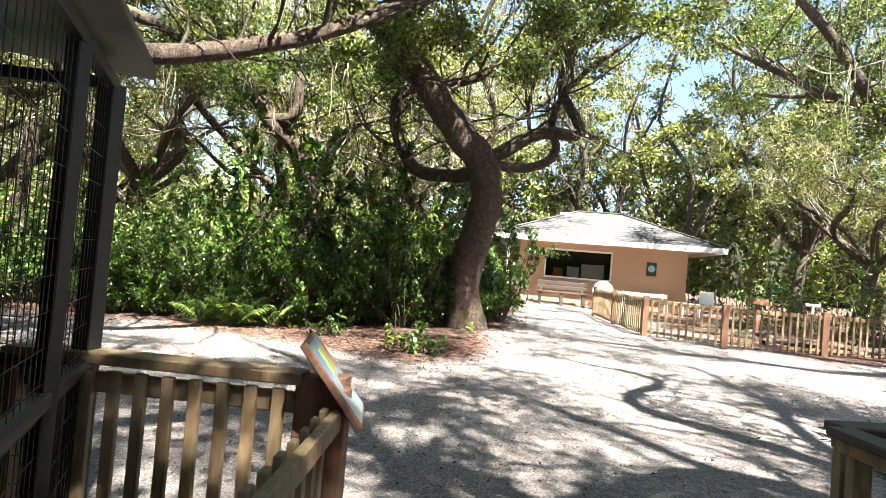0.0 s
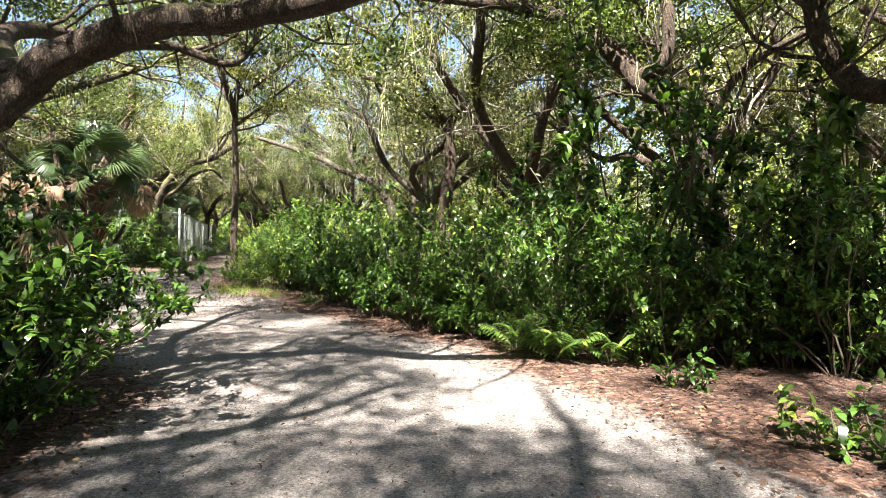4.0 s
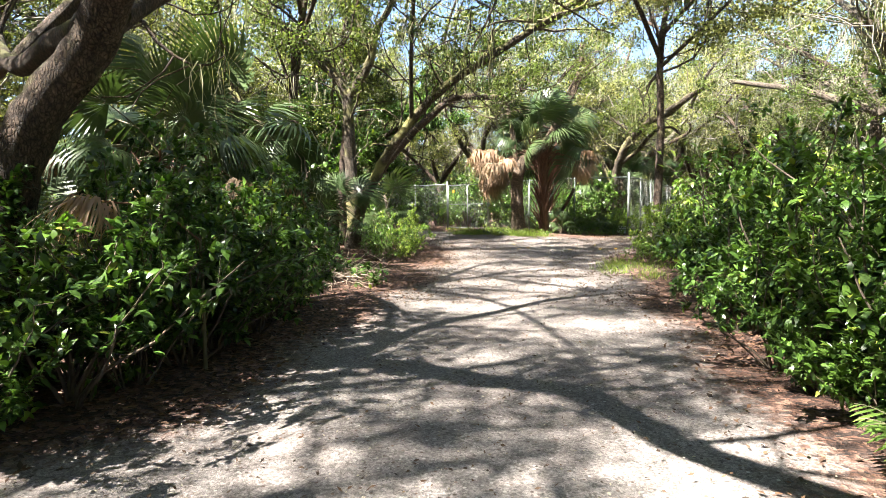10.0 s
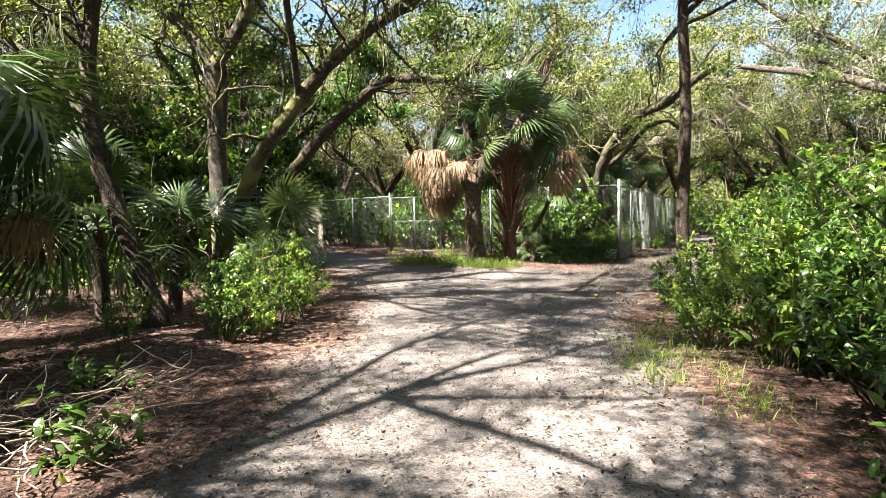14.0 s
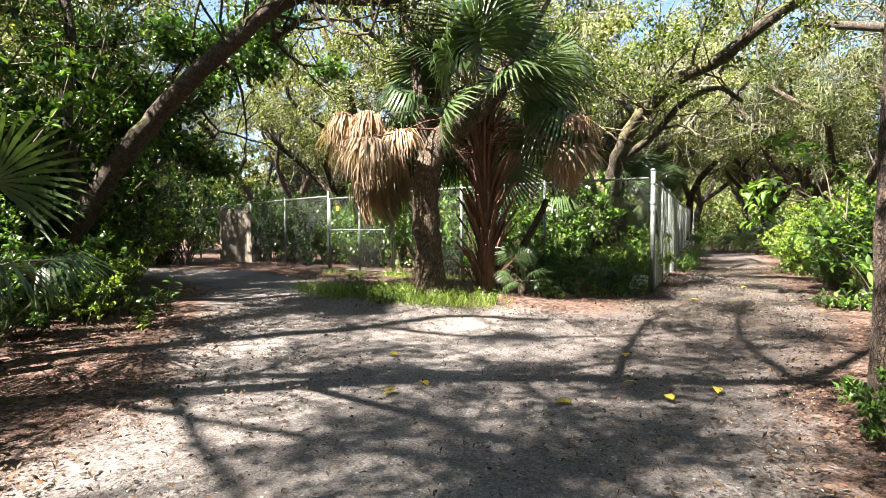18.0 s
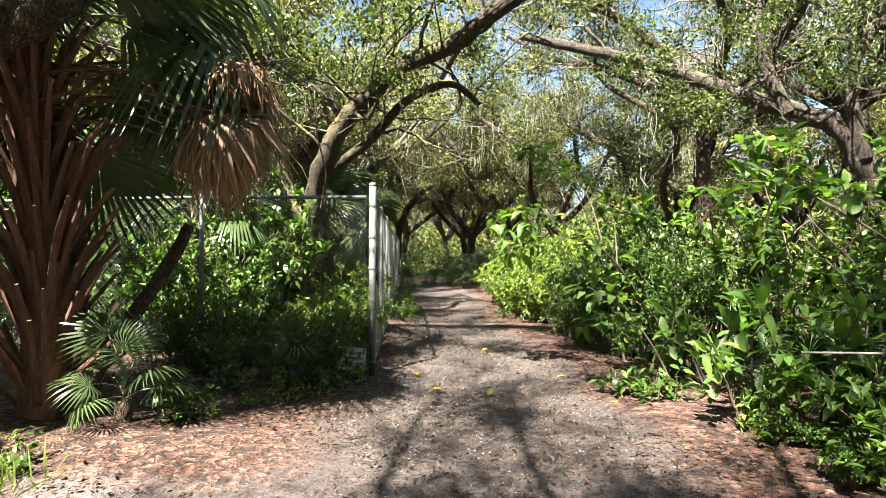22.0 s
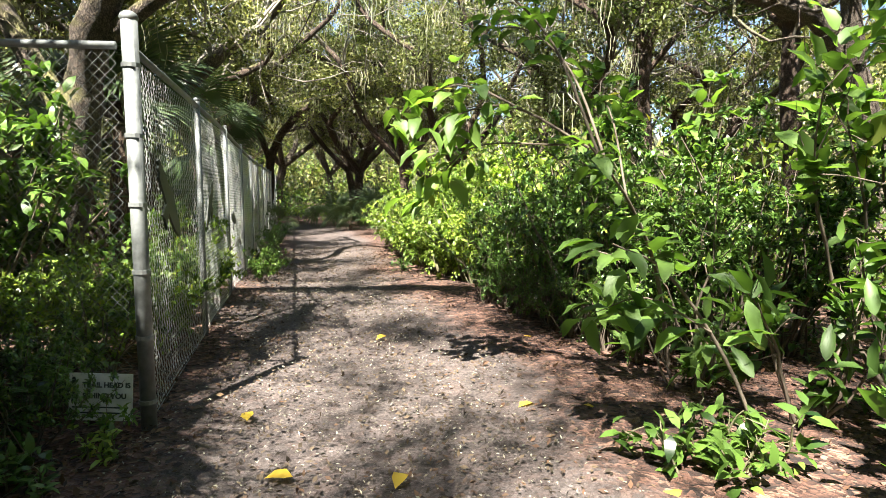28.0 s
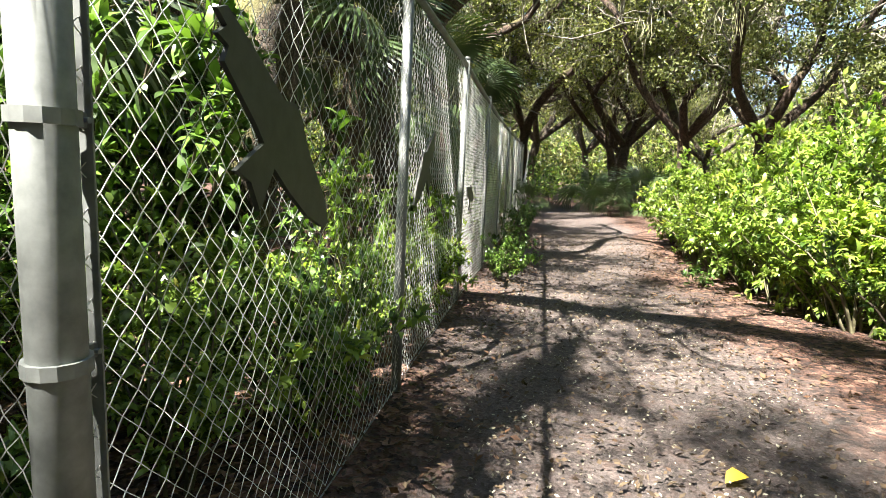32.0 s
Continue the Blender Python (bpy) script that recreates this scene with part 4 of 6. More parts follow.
oak("straight young oak with mottled grey bark at the path's edge",
    [([(3.45, 3.0, 0), (3.41, 2.97, 1.5), (3.45, 3.0, 3), (3.4, 2.97, 4.6), (3.55, 3.1, 6.2), (3.5, 3.3, 8)], 0.105, 0.05),
     ([(3.4, 2.97, 4.6), (2.8, 2.1, 5.6), (2.2, 1.1, 6.3), (1.8, -0.3, 6.8)], 0.06, 0.03),
     ([(3.47, 3.05, 5.2), (4.4, 1.7, 6.1), (5.1, 0.1, 6.8)], 0.06, 0.03),
     ([(3.4, 2.98, 4.4), (4.5, 2.8, 5.4), (5.5, 2.5, 6.4)], 0.05, 0.02),
     # Last two limbs are added to shade the hedge by the lane
     ([(3.42, 2.98, 4.7), (3.5, 4.6, 5.8), (3.5, 6.2, 6.5), (4.0, 7.7, 7.0)], 0.055, 0.02),
     ([(3.5, 4.6, 5.8), (2.9, 5.9, 6.6), (3.0, 7.2, 7.1)], 0.045, 0.015)], 1.0, low=4.9, leaf_mat=M_OAK_HAZY)
oak("old live oak leaning out over the fenced lane",
    [([(2.6, 13.3, 0), (2.75, 13.2, 0.9), (2.9, 13.06, 1.64), (3.01, 12.86, 2.4), (3.16, 12.49, 3.04), (3.4, 12.19, 3.52), (3.64, 11.76, 3.79), (4.01, 11.23, 4.17), (4.67, 10.48, 4.38), (5.05, 9.94, 4.69), (6.0, 9.6, 5.3)], 0.2, 0.09),
     ([(3.05, 12.75, 2.65), (3.75, 12.0, 3.2), (4.2, 11.55, 3.75), (4.75, 11.0, 3.95), (5.1, 10.7, 3.6)], 0.09, 0.04),
     ([(2.9, 13.0, 1.9), (2.3, 13.5, 3.2), (1.8, 13.9, 4.6), (1.2, 14.5, 6.0)], 0.12, 0.05)], 0.3, low=3.9, twigs=1.0, mat=M_BARK_MOSSY)
oak("slender oak standing inside the chain-link fence", [([(1.95, 14.2, 0), (1.93, 14.3, 1.3), (1.87, 14.42, 2.54), (1.7, 14.6, 4.2), (1.9, 14.9, 6.0)], 0.15, 0.07)], 0.3, low=4.2)
oak("pale-barked live oak spreading above the shrubs",
    [([(13.3, 10.0, 0), (13.2, 10.3, 2.2), (12.8, 10.4, 3.1), (12.4, 10.6, 3.8), (11.7, 11.1, 4.2), (10.9, 11.5, 4.5), (10.1, 12.1, 5.0), (8.9, 12.9, 5.5), (7.4, 13.8, 6.0)], 0.24, 0.08),
     ([(11.6, 11.0, 4.1), (11.1, 11.2, 5.4), (11.2, 11.2, 6.2), (11.8, 10.7, 7.2)], 0.13, 0.05),
     ([(12.7, 10.3, 3.2), (12.3, 10.3, 4.6), (12.7, 10.0, 5.7), (13.4, 9.5, 6.9)], 0.14, 0.05),
     ([(13.7, 9.8, 0.4), (13.8, 9.7, 2.2), (13.9, 9.4, 3.6), (14.0, 9.0, 5.0), (13.7, 8.9, 6.1), (13.6, 8.3, 7.4)], 0.18, 0.06),
     ([(13.9, 9.0, 4.9), (14.6, 8.3, 5.3), (15.5, 7.7, 5.9)], 0.12, 0.05)], low=4.2, mat=M_BARK_GREY)
oak("twin-trunked live oak behind the slatted bench",
    [([(9.25, -23.8, 0), (9.15, -23.7, 1.2), (8.95, -23.5, 2.6), (8.7, -22.5, 4.1), (8.6, -20.8, 5.2), (8.3, -19.9, 6.3), (8.0, -18.8, 7.4)], 0.22, 0.08),
     ([(8.9, -24.25, 0), (8.9, -24.15, 2.6), (8.8, -24.3, 4.6), (8.8, -24.8, 5.8), (8.8, -25.9, 6.8)], 0.2, 0.07),
     ([(8.8, -23.2, 2.9), (8.65, -21.9, 4.3), (8.7, -20.6, 5.2), (8.7, -19.2, 5.8), (8.7, -17.4, 6.7)], 0.12, 0.05),
     ([(8.9, -23.5, 2.5), (8.6, -23.3, 4.5), (8.5, -23.3, 6.2), (8.5, -24.2, 7.8)], 0.11, 0.05),
     ([(8.6, -20.8, 5.2), (10.0, -20.4, 5.9), (11.4, -20.0, 6.3), (12.7, -19.3, 6.8)], 0.09, 0.04),
     ([(8.7, -22.0, 4.6), (10.2, -22.2, 5.6), (11.6, -22.0, 6.3), (13.0, -21.4, 6.9)], 0.09, 0.04)], 1.5, low=3.6, mat=M_BARK_GREY, leaf_mat=M_OAK)
oak("live oak arching across the far end of the lane",
    [([(8.6, 29.0, -0.15), (8.8, 28.6, 1.2), (8.7, 28.0, 2.3), (9.0, 27.6, 3.3), (9.8, 27.0, 4.3), (10.8, 26.2, 5.2), (11.8, 25.4, 5.8), (13.2, 24.4, 6.2)], 0.19, 0.07),
     ([(8.7, 28.0, 2.3), (8.1, 27.4, 3.6), (7.2, 26.2, 5.0), (6.8, 24.8, 6.2)], 0.12, 0.05)], low=3.6)

oak("old oak trunk with blocky bark forking beside the palm",
    [([(-0.42, 7.5, 0.1), (-0.47, 7.5, 0.9), (-0.5, 7.5, 1.6), (-0.46, 7.5, 2.15), (-0.25, 7.6, 2.6), (0.25, 7.8, 3.0), (0.6, 8.1, 3.5), (1.0, 8.5, 4.4), (1.5, 9.0, 5.6), (1.6, 9.6, 6.8)], 0.225, 0.1),
     ([(-0.48, 7.52, 2.0), (-0.56, 7.6, 2.7), (-0.7, 7.9, 3.6), (-1.0, 8.2, 4.8), (-1.6, 8.4, 6.0)], 0.1, 0.05)], 0.35, low=4.6, mat=M_BARK_PALM)
oak("tall dark oak trunk at the fork", [([(-5.3, 4.2, 0), (-5.25, 4.0, 1.9), (-5.1, 4.1, 4.0), (-5.3, 4.4, 6.0), (-5.0, 4.8, 8.0)], 0.13, 0.06)], low=4.4)
oak("crooked oak beyond the gate", [([(-7.9, 9.6, 0), (-7.6, 9.3, 1.5), (-6.9, 9.0, 2.8), (-5.9, 8.9, 3.6), (-4.6, 8.9, 4.2), (-3.0, 9.2, 5.2)], 0.16, 0.06), ([(-7.4, 9.2, 1.9), (-8.2, 9.8, 3.8), (-8.6, 10.2, 6.0)], 0.12, 0.05)], 1.5, 0.12, low=2.4, leaf_mat=M_SHRUB)

# ---- woods around ----
def wild_oak(seed_label, seed, lean, height=9.0, n_leaf=12000, leaf=0.13, limbs=5, twigs=1.05, mat=M_BARK, low=3.3):
    stems = [([(0, 0, 0), (lean * 0.2, 0.1, 1.2), (lean * 0.6, 0.0, 2.3)], 0.2, 0.15)]
    for k in range(limbs):
        a = seed + k * 6.283 / limbs + rng.uniform(-0.3, 0.3)
        r = rng.uniform(2.2, 4.4)
        top = height * rng.uniform(0.5, 1.0)
        x0 = lean * 0.6
        w = lambda: rng.uniform(-0.5, 0.5)
        stems.append(([(x0 * 0.9, 0.02, 2.2), (x0 + math.cos(a) * r * 0.35 + w() * 0.5, math.sin(a) * r * 0.35 + w() * 0.5, 2.6 + top * 0.12 + w() * 0.4), (x0 + math.cos(a + 0.5) * r * 0.55 + w(), math.sin(a + 0.5) * r * 0.55 + w(), 2.4 + top * 0.3),
                       (x0 + math.cos(a - 0.2) * r * 0.8 + w(), math.sin(a - 0.2) * r * 0.8 + w(), 2.4 + top * 0.5), (x0 + math.cos(a) * r, math.sin(a) * r, top)], 0.12, 0.035))
    return oak(seed_label, stems, 1.0, leaf, mat, M_OAK_HAZY, 46, "oak_tree", "woods around the path", 1.15, twigs, low, n_leaf)


NEAR = [wild_oak("moss-hung live oak with twisted limbs in the woods", 0.3, 0.8, 9.0, 25000, 0.095), wild_oak("moss-hung live oak with twisted limbs in the woods", 1.4, -0.6, 8.0, 25000, 0.095, mat=M_BARK_GREY),
        wild_oak("moss-hung live oak with twisted limbs in the woods", 2.3, 0.3, 10.0, 25000, 0.095)]
FARS = [wild_oak("distant live oak closing the woods", 0.9, 0.5, 13.0, 12000, 0.18, 5, 0.5, M_BARK_GREY, 2.2), wild_oak("distant live oak closing the woods", 2.0, -0.5, 14.0, 12000, 0.18, 5, 0.5, low=2.2)]


def high_oak(seed, lean, n_leaf=17000):
    """A tall oak whose crown spreads well above head height."""
    stems = [([(0, 0, 0), (lean * 0.3, 0.1, 1.6), (lean * 0.5, -0.05, 3.2), (lean * 0.7, 0.05, 4.4)], 0.2, 0.15)]
    for k in range(7):
        a = seed + k * 0.9 + rng.uniform(-0.2, 0.2)
        r, top = rng.uniform(2.6, 5.2), rng.uniform(6.0, 8.8)
        x0 = lean * 0.7
        stems.append(([(x0, 0.05, 4.2 + 0.02 * k), (x0 + math.cos(a + 0.3) * r * 0.4, math.sin(a + 0.3) * r * 0.4, 4.6 + 0.25 * (top - 4)), (x0 + math.cos(a) * r * 0.7, math.sin(a) * r * 0.7, 4.6 + 0.6 * (top - 4.6)), (x0 + math.cos(a) * r, math.sin(a) * r, top)], 0.11, 0.035))
    return oak("added tall live oak filling the canopy and shading the path", stems, 1.0, 0.09, M_BARK, M_OAK, 30, "oak_tree", "woods around the path", 1.15, 1.5, 4.8, n_leaf)


def clear_of_routes(x, y, gap):
    d, _ = route_fields(np.array([x]), np.array([y]))
    return d[0] < -gap


tries = random.Random(11)
# The first spot is an unseen oak, added to dapple the clearing
spots = [(-3.4, -18.0), (-10.5, 7.0), (8.5, -3.5), (11.0, -7.0), (-12.0, 0.5), (16.5, 4.5), (0.5, 15.5), (4.0, 17.0), (-3.5, 18.5), (14.0, 17.0), (7.0, 27.5), (-8.0, -14.0), (-9.5, -4.5), (13.5, 0.5), (11.5, -11.0), (13.0, 22.0), (-9.5, -20.5), (-9.0, -25.0), (-12.0, -17.0), (13.2, -22.9), (-12.5, 4.5), (-11.0, -9.0), (16.0, -8.0), (22.0, -16.0), (20.0, -24.0), (13.0, -29.0), (-2.0, -28.0), (22.0, -11.0), (21.5, -20.0), (17.0, -7.5), (18.0, -26.0), (25.0, -14.0), (12.2, 27.6), (13.4, 31.5), (10.6, 34.0), (15.0, 35.0), (9.0, 39.0), (17.5, 31.0), (12.5, 24.6), (6.2, 25.0), (-11.0, 16.2), (-13.6, 17.5), (-12.0, 8.0), (-9.8, 10.2), (-15.0, 15.8), (-6.0, 20.5), (-14.0, 10.6), (-0.5, 20.5), (3.0, 22.6), (-3.0, 24.5), (1.0, 27.0)]
n_fixed = len(spots)
while len(spots) < 86:
    x, y = tries.uniform(-30, 42), tries.uniform(-44, 62)
    if not clear_of_routes(x, y, 3.0) or any((x - a) ** 2 + (y - b) ** 2 < 4.2 ** 2 for a, b in spots):
        continue
    if 9 < x < 21 and -22 < y < -11 or -7 < x < 8 and -14 < y < 14 or -7 < x < 3 and -30 < y < -15:
        continue
    if (x - 3) ** 2 + (y - 3) ** 2 > 46 ** 2:
        continue
    spots.append((x, y))
placed = set()
# Trunks of the first three stand out of view, added to shade clearing and path
TALL = high_oak(0.4, 0.4)
for k, (x, y, rz, s) in enumerate(((-5.8, -12.9, 20, 1.05), (-4.6, -19.6, 75, 1.05), (3.4, -23.6, 200, 1.4), (9.8, 1.2, 60, 1.2), (17.6, 13.6, 150, 1.25), (13.0, 14.6, 250, 1.2))):
    m = pose(x, y, float(ground_z(x, y)), 0, 0, rz)
    ob = copy_thing(TALL, m) if k else TALL
    ob.matrix_basis = m
    ob.scale = (s, s, s)
path_mid = [(-4, -14.5), (1, -12), (1, -5), (1, 2), (3.5, 8), (6, 15), (9.5, 23)]
for k, (x, y) in enumerate(spots):
    near = x < 20 and min(math.hypot(x - a, y - b) for a, b in path_mid) < 13 or k < n_fixed and x < 20
    src = (NEAR if near else FARS)[k % (3 if near else 2)]
    m = pose(x, y, float(ground_z(x, y)), 0, 0, tries.uniform(0, 360))
    s = tries.uniform(0.85, 1.2)
    if src.name in placed:
        ob = copy_thing(src, m)
    else:
        ob = src
        ob.matrix_basis = m
        placed.add(src.name)
    ob.scale = (s, s, s)

# ---- undergrowth ----
LUSH = [shrub("dense glossy broad-leaved shrub lining the path", h, s, 12, n, lf, M_SHRUB, sides=3) for h, s, n, lf in ((1.7, 0.75, 2200, 0.115), (2.0, 0.7, 2600, 0.095), (1.3, 0.95, 1900, 0.125), (2.5, 0.6, 2600, 0.1))]
SMALL_LEAVED = [shrub("dark small-leaved evergreen shrub lining the lane", h, sp, 14, 3400, lf, M_SHRUB, sides=3) for h, sp, lf in ((1.7, 0.7, 0.062), (2.1, 0.6, 0.07))]
YOUNG = [shrub("bright yellow-green sunlit shrub beside the path", h, 0.75, 11, 2200, lf, M_BRIGHT, M_STEM, sides=3) for h, lf in ((1.5, 0.09), (1.9, 0.095))]
LOW = [shrub("low leafy seedling on the leaf litter", 0.42, 0.9, 6, 150, 0.1, M_SHRUB, M_STEM, rosette=5), shrub("low bright seedling on the leaf litter", 0.3, 1.0, 5, 90, 0.09, M_BRIGHT, M_STEM, rosette=5)]
BIG = [shrub("open shrub with large limp green leaves", 1.1, 0.9, 6, 150, 0.19, M_BIGLEAF, M_TWIG, 0.36, rosette=7, bare=0.2, broad=True), shrub("tall lanky shrub with large drooping leaves", 2.9, 0.55, 6, 330, 0.19, M_BIGLEAF, M_TWIG, 0.48, rosette=5, bare=0.3, broad=True)]
used = set()
sr = random.Random(5)


def put(kinds, x, y, size=1.0):
    src = sr.choice(kinds)
    z = float(ground_z(x, y))
    rz, s = sr.uniform(0, 360), size * sr.uniform(0.85, 1.15)
    if src.name not in used:
        used.add(src.name)
        ob = src
        ob.matrix_basis = pose(x, y, z, 0, 0, rz)
    else:
        ob = copy_thing(src, pose(x, y, z, 0, 0, rz))
    ob.scale = (s, s, s * sr.uniform(0.9, 1.1))
    return ob


def thicket(label, band, h, per_m2, leaf, mats, stems=2.0, low=0.0):
    """Undergrowth nobody could count: sprays of leaves heaped on thin stems over a band of ground (line and width)."""
    P = []
    for (ax, ay, aw), (bx, by, bw) in zip(band, band[1:]):
        L = math.hypot(bx - ax, by - ay)
        n = int(L * (aw + bw) * stems)
        u = rng.random(n)
        w = (aw + (bw - aw) * u) * rng.uniform(-1, 1, n)
        P.append(np.column_stack([ax + (bx - ax) * u - (by - ay) / L * w, ay + (by - ay) * u + (bx - ax) / L * w]))
    P = np.vstack(P)
    d, _ = route_fields(P[:, 0], P[:, 1])
    P = P[d < -0.9]
    Z = ground_z(P[:, 0], P[:, 1])
    hh = h * (0.6 + 0.35 * np.sin(P[:, 0] * 0.9 + 1.3 * np.sin(P[:, 1] * 0.7)) + 0.3 * rng.random(len(P)))
    lean = rng.normal(size=(len(P), 2)) * 0.22
    wood = []
    for p, z, t, l in zip(P, Z, hh, lean):
        wood.append(tube(np.array([[p[0], p[1], z - 0.05], [p[0] + l[0] * t * 0.4, p[1] + l[1] * t * 0.4, z + t * 0.5], [p[0] + l[0] * t, p[1] + l[1] * t, z + t]]), np.array([0.012, 0.009, 0.004]), 3))
    k = max(1, int(per_m2 / stems))
    f = rng.uniform(0.12 + low, 1.05, (len(P), k))
    C = np.stack([P[:, 0, None] + lean[:, 0, None] * hh[:, None] * f, P[:, 1, None] + lean[:, 1, None] * hh[:, None] * f, Z[:, None] + hh[:, None] * f], -1).reshape(-1, 3)
    C += rng.normal(size=C.shape) * [0.2, 0.2, 0.12]
    A, N = rand_dirs(len(C), 0.1), rand_dirs(len(C), 0.9)
    S = leaf * rng.uniform(0.55, 1.3, len(C))
    ob = thing("undergrowth", label, "undergrowth", kind="stuff")
    part("stemwork", join(wood), M_TWIG, ob, kind="stuff")
    half = rng.random(len(C)) < 0.65
    for mt, sel in zip(mats, (half, ~half)):
        part("foliage", leaves(C[sel], A[sel], N[sel], S[sel], S[sel] * 0.45, 0.16, True, 0.15), mt, ob, kind="stuff")


def hedge(kinds, pts, gap, depth, size):
    """Shrubs along a bank."""
    for (ax, ay), (bx, by) in zip(pts, pts[1:]):
        n = max(1, round(math.hypot(bx - ax, by - ay) / gap))
        for k in range(n):
            u = (k + sr.uniform(0.15, 0.85)) / n
            put(kinds, ax + (bx - ax) * u + depth[0] * sr.uniform(-0.3, 0.3), ay + (by - ay) * u + depth[1] * sr.uniform(-0.3, 0.3), size)


hedge(LUSH, [(-1.9, -10.1), (-1.5, -9.2), (-1.45, -7.5), (-1.95, -5.4)], 0.4, (-0.4, 0.1), 0.78)
hedge(LUSH, [(-1.9, -10.0), (-1.8, -7.5), (-2.3, -5.2)], 0.7, (-0.4, 0.1), 0.8)
hedge(LUSH, [(3.2, -5.4), (3.4, -7.2), (3.7, -8.8), (4.4, -10.6), (5.1, -11.8), (6.6, -13.2)], 0.42, (0.7, 0.6), 0.74)
hedge(LUSH, [(5.0, -8.0), (5.5, -9.6), (6.6, -12.0)], 0.7, (0.6, 0.5), 1.45)
hedge(LUSH, [(3.4, -5.0), (3.7, -2.6), (3.9, -0.3), (4.7, 1.6)], 0.45, (0.7, 0.0), 0.85)
hedge(LUSH, [(6.9, -13.5), (8.6, -12.9)], 0.6, (0.8, 0.7), 1.0)
hedge(YOUNG, [(7.4, 12.3), (7.8, 13.6), (8.3, 15.2), (8.9, 17.0), (10.0, 20.0)], 0.3, (0.7, -0.25), 0.85)
hedge(YOUNG, [(8.2, 12.0), (8.8, 14.0), (9.6, 16.6), (11.0, 20.0)], 0.4, (0.8, -0.3), 1.05)
hedge(SMALL_LEAVED, [(6.9, 8.6), (7.0, 10.0), (7.2, 11.6)], 0.26, (0.5, -0.2), 0.8)
hedge(SMALL_LEAVED, [(6.65, 8.9), (6.7, 10.0), (6.85, 11.5)], 0.3, (0.2, 0.1), 0.42)
hedge(SMALL_LEAVED, [(7.6, 8.4), (7.9, 10.4), (8.3, 12.0)], 0.36, (0.7, -0.3), 1.0)
hedge(LUSH, [(8.4, 4.2), (8.2, 6.0), (8.0, 7.6)], 0.45, (0.8, -0.35), 0.95)
hedge(LUSH, [(-4.4, 3.3), (-5.4, 6.0), (-7.0, 8.8)], 0.9, (-1.0, 0.3), 0.72)
hedge(SMALL_LEAVED, [(-6.4, 5.2), (-7.8, 8.0), (-9.0, 10.4)], 0.8, (-0.8, 0.3), 2.2)
hedge(SMALL_LEAVED, [(-8.4, 4.6), (-9.8, 8.0)], 1.0, (-0.8, 0.3), 2.4)
hedge(LUSH, [(2.2, 11.0), (0.6, 11.9), (-1.6, 13.4)], 0.5, (0.4, 1.0), 0.75)
hedge(LUSH, [(2.6, 12.6), (0.4, 13.6), (-2.0, 15.4), (-5.0, 17.8)], 0.7, (0.8, 1.2), 1.3)
hedge(LUSH, [(-5.6, 16.6), (-8.0, 18.6), (-11.0, 21.4)], 0.5, (0.9, 1.0), 1.2)
hedge(LUSH, [(-3.6, 15.2), (-6.6, 18.8)], 0.6, (0.9, 1.0), 1.0)
hedge(LUSH, [(-7.4, 7.4), (-8.4, 10.0), (-11.0, 11.4), (-15.0, 11.0)], 0.6, (-1.6, 0.6), 1.3)
hedge(LUSH, [(-9.7, 15.3), (-11.5, 15.4), (-15.0, 15.2)], 0.55, (0.5, 1.2), 1.4)
G2, Y2 = (M_SHRUB, M_BRIGHT), (M_BRIGHT, M_BIGLEAF)
thicket("dense dark-green undergrowth behind the path's edge", [(-3.1, -10.6, 0.9), (-3.0, -8.0, 1.1), (-3.3, -5.6, 0.9)], 1.3, 300, 0.12, G2, 6)
thicket("dense green undergrowth under the oaks", [(7.6, -13.0, 1.6), (5.8, -9.6, 1.6), (5.3, -6.0, 1.5), (5.4, -1.0, 1.6), (6.6, 2.4, 1.4)], 2.0, 260, 0.12, G2, 5)
thicket("sunlit yellow-green undergrowth along the lane", [(8.2, 4.0, 1.8), (9.4, 8.0, 1.8), (10.4, 12.0, 1.8), (12.4, 18.0, 1.6)], 1.9, 240, 0.12, Y2, 5)
thicket("undergrowth inside the chain-link fence in sunlit leaf colours", [(3.0, 10.9, 0.5), (4.0, 13.6, 0.6), (5.2, 17.0, 0.7), (7.6, 24.0, 0.9)], 0.85, 200, 0.1, Y2, 5)
thicket("shaded undergrowth behind the palm fence", [(2.0, 11.6, 0.9), (-1.5, 14.6, 1.0), (-5.0, 17.5, 1.2)], 1.5, 170, 0.12, G2, 5)
thicket("woodland undergrowth beyond the leaning oaks", [(-7.0, -5.0, 1.6), (-7.6, 0.0, 1.8), (-8.0, 4.5, 1.6), (-10.5, 9.0, 1.6)], 1.3, 130, 0.14, G2, 4)
thicket("woodland undergrowth beyond the shrubs", [(12.0, -10.0, 2.6), (10.5, -5.0, 2.8), (11.5, 0.5, 2.8), (13.5, 5.0, 2.2)], 2.3, 90, 0.17, G2, 3)
thicket("woodland undergrowth around the clearing", [(17.5, -10.0, 1.8), (12.5, -10.6, 1.4), (9.8, -11.4, 1.0)], 2.0, 130, 0.16, G2, 4)
thicket("woodland undergrowth around the clearing", [(12.6, -19.6, 1.0), (10.6, -22.4, 1.2), (11.0, -25.5, 1.6), (13.5, -31.0, 2.0)], 1.9, 190, 0.13, (M_SHRUB, M_SHRUB), 4)
thicket("woodland undergrowth at the lane's far end", [(13.0, 21.0, 1.2), (15.0, 26.0, 1.6), (16.5, 33.0, 3.2)], 1.3, 90, 0.16, Y2, 3)
thicket("woodland undergrowth at the lane's far end", [(8.0, 31.0, 1.5), (12.0, 33.0, 3.0), (20.0, 40.0, 3.0)], 1.6, 70, 0.18, G2, 2.5)
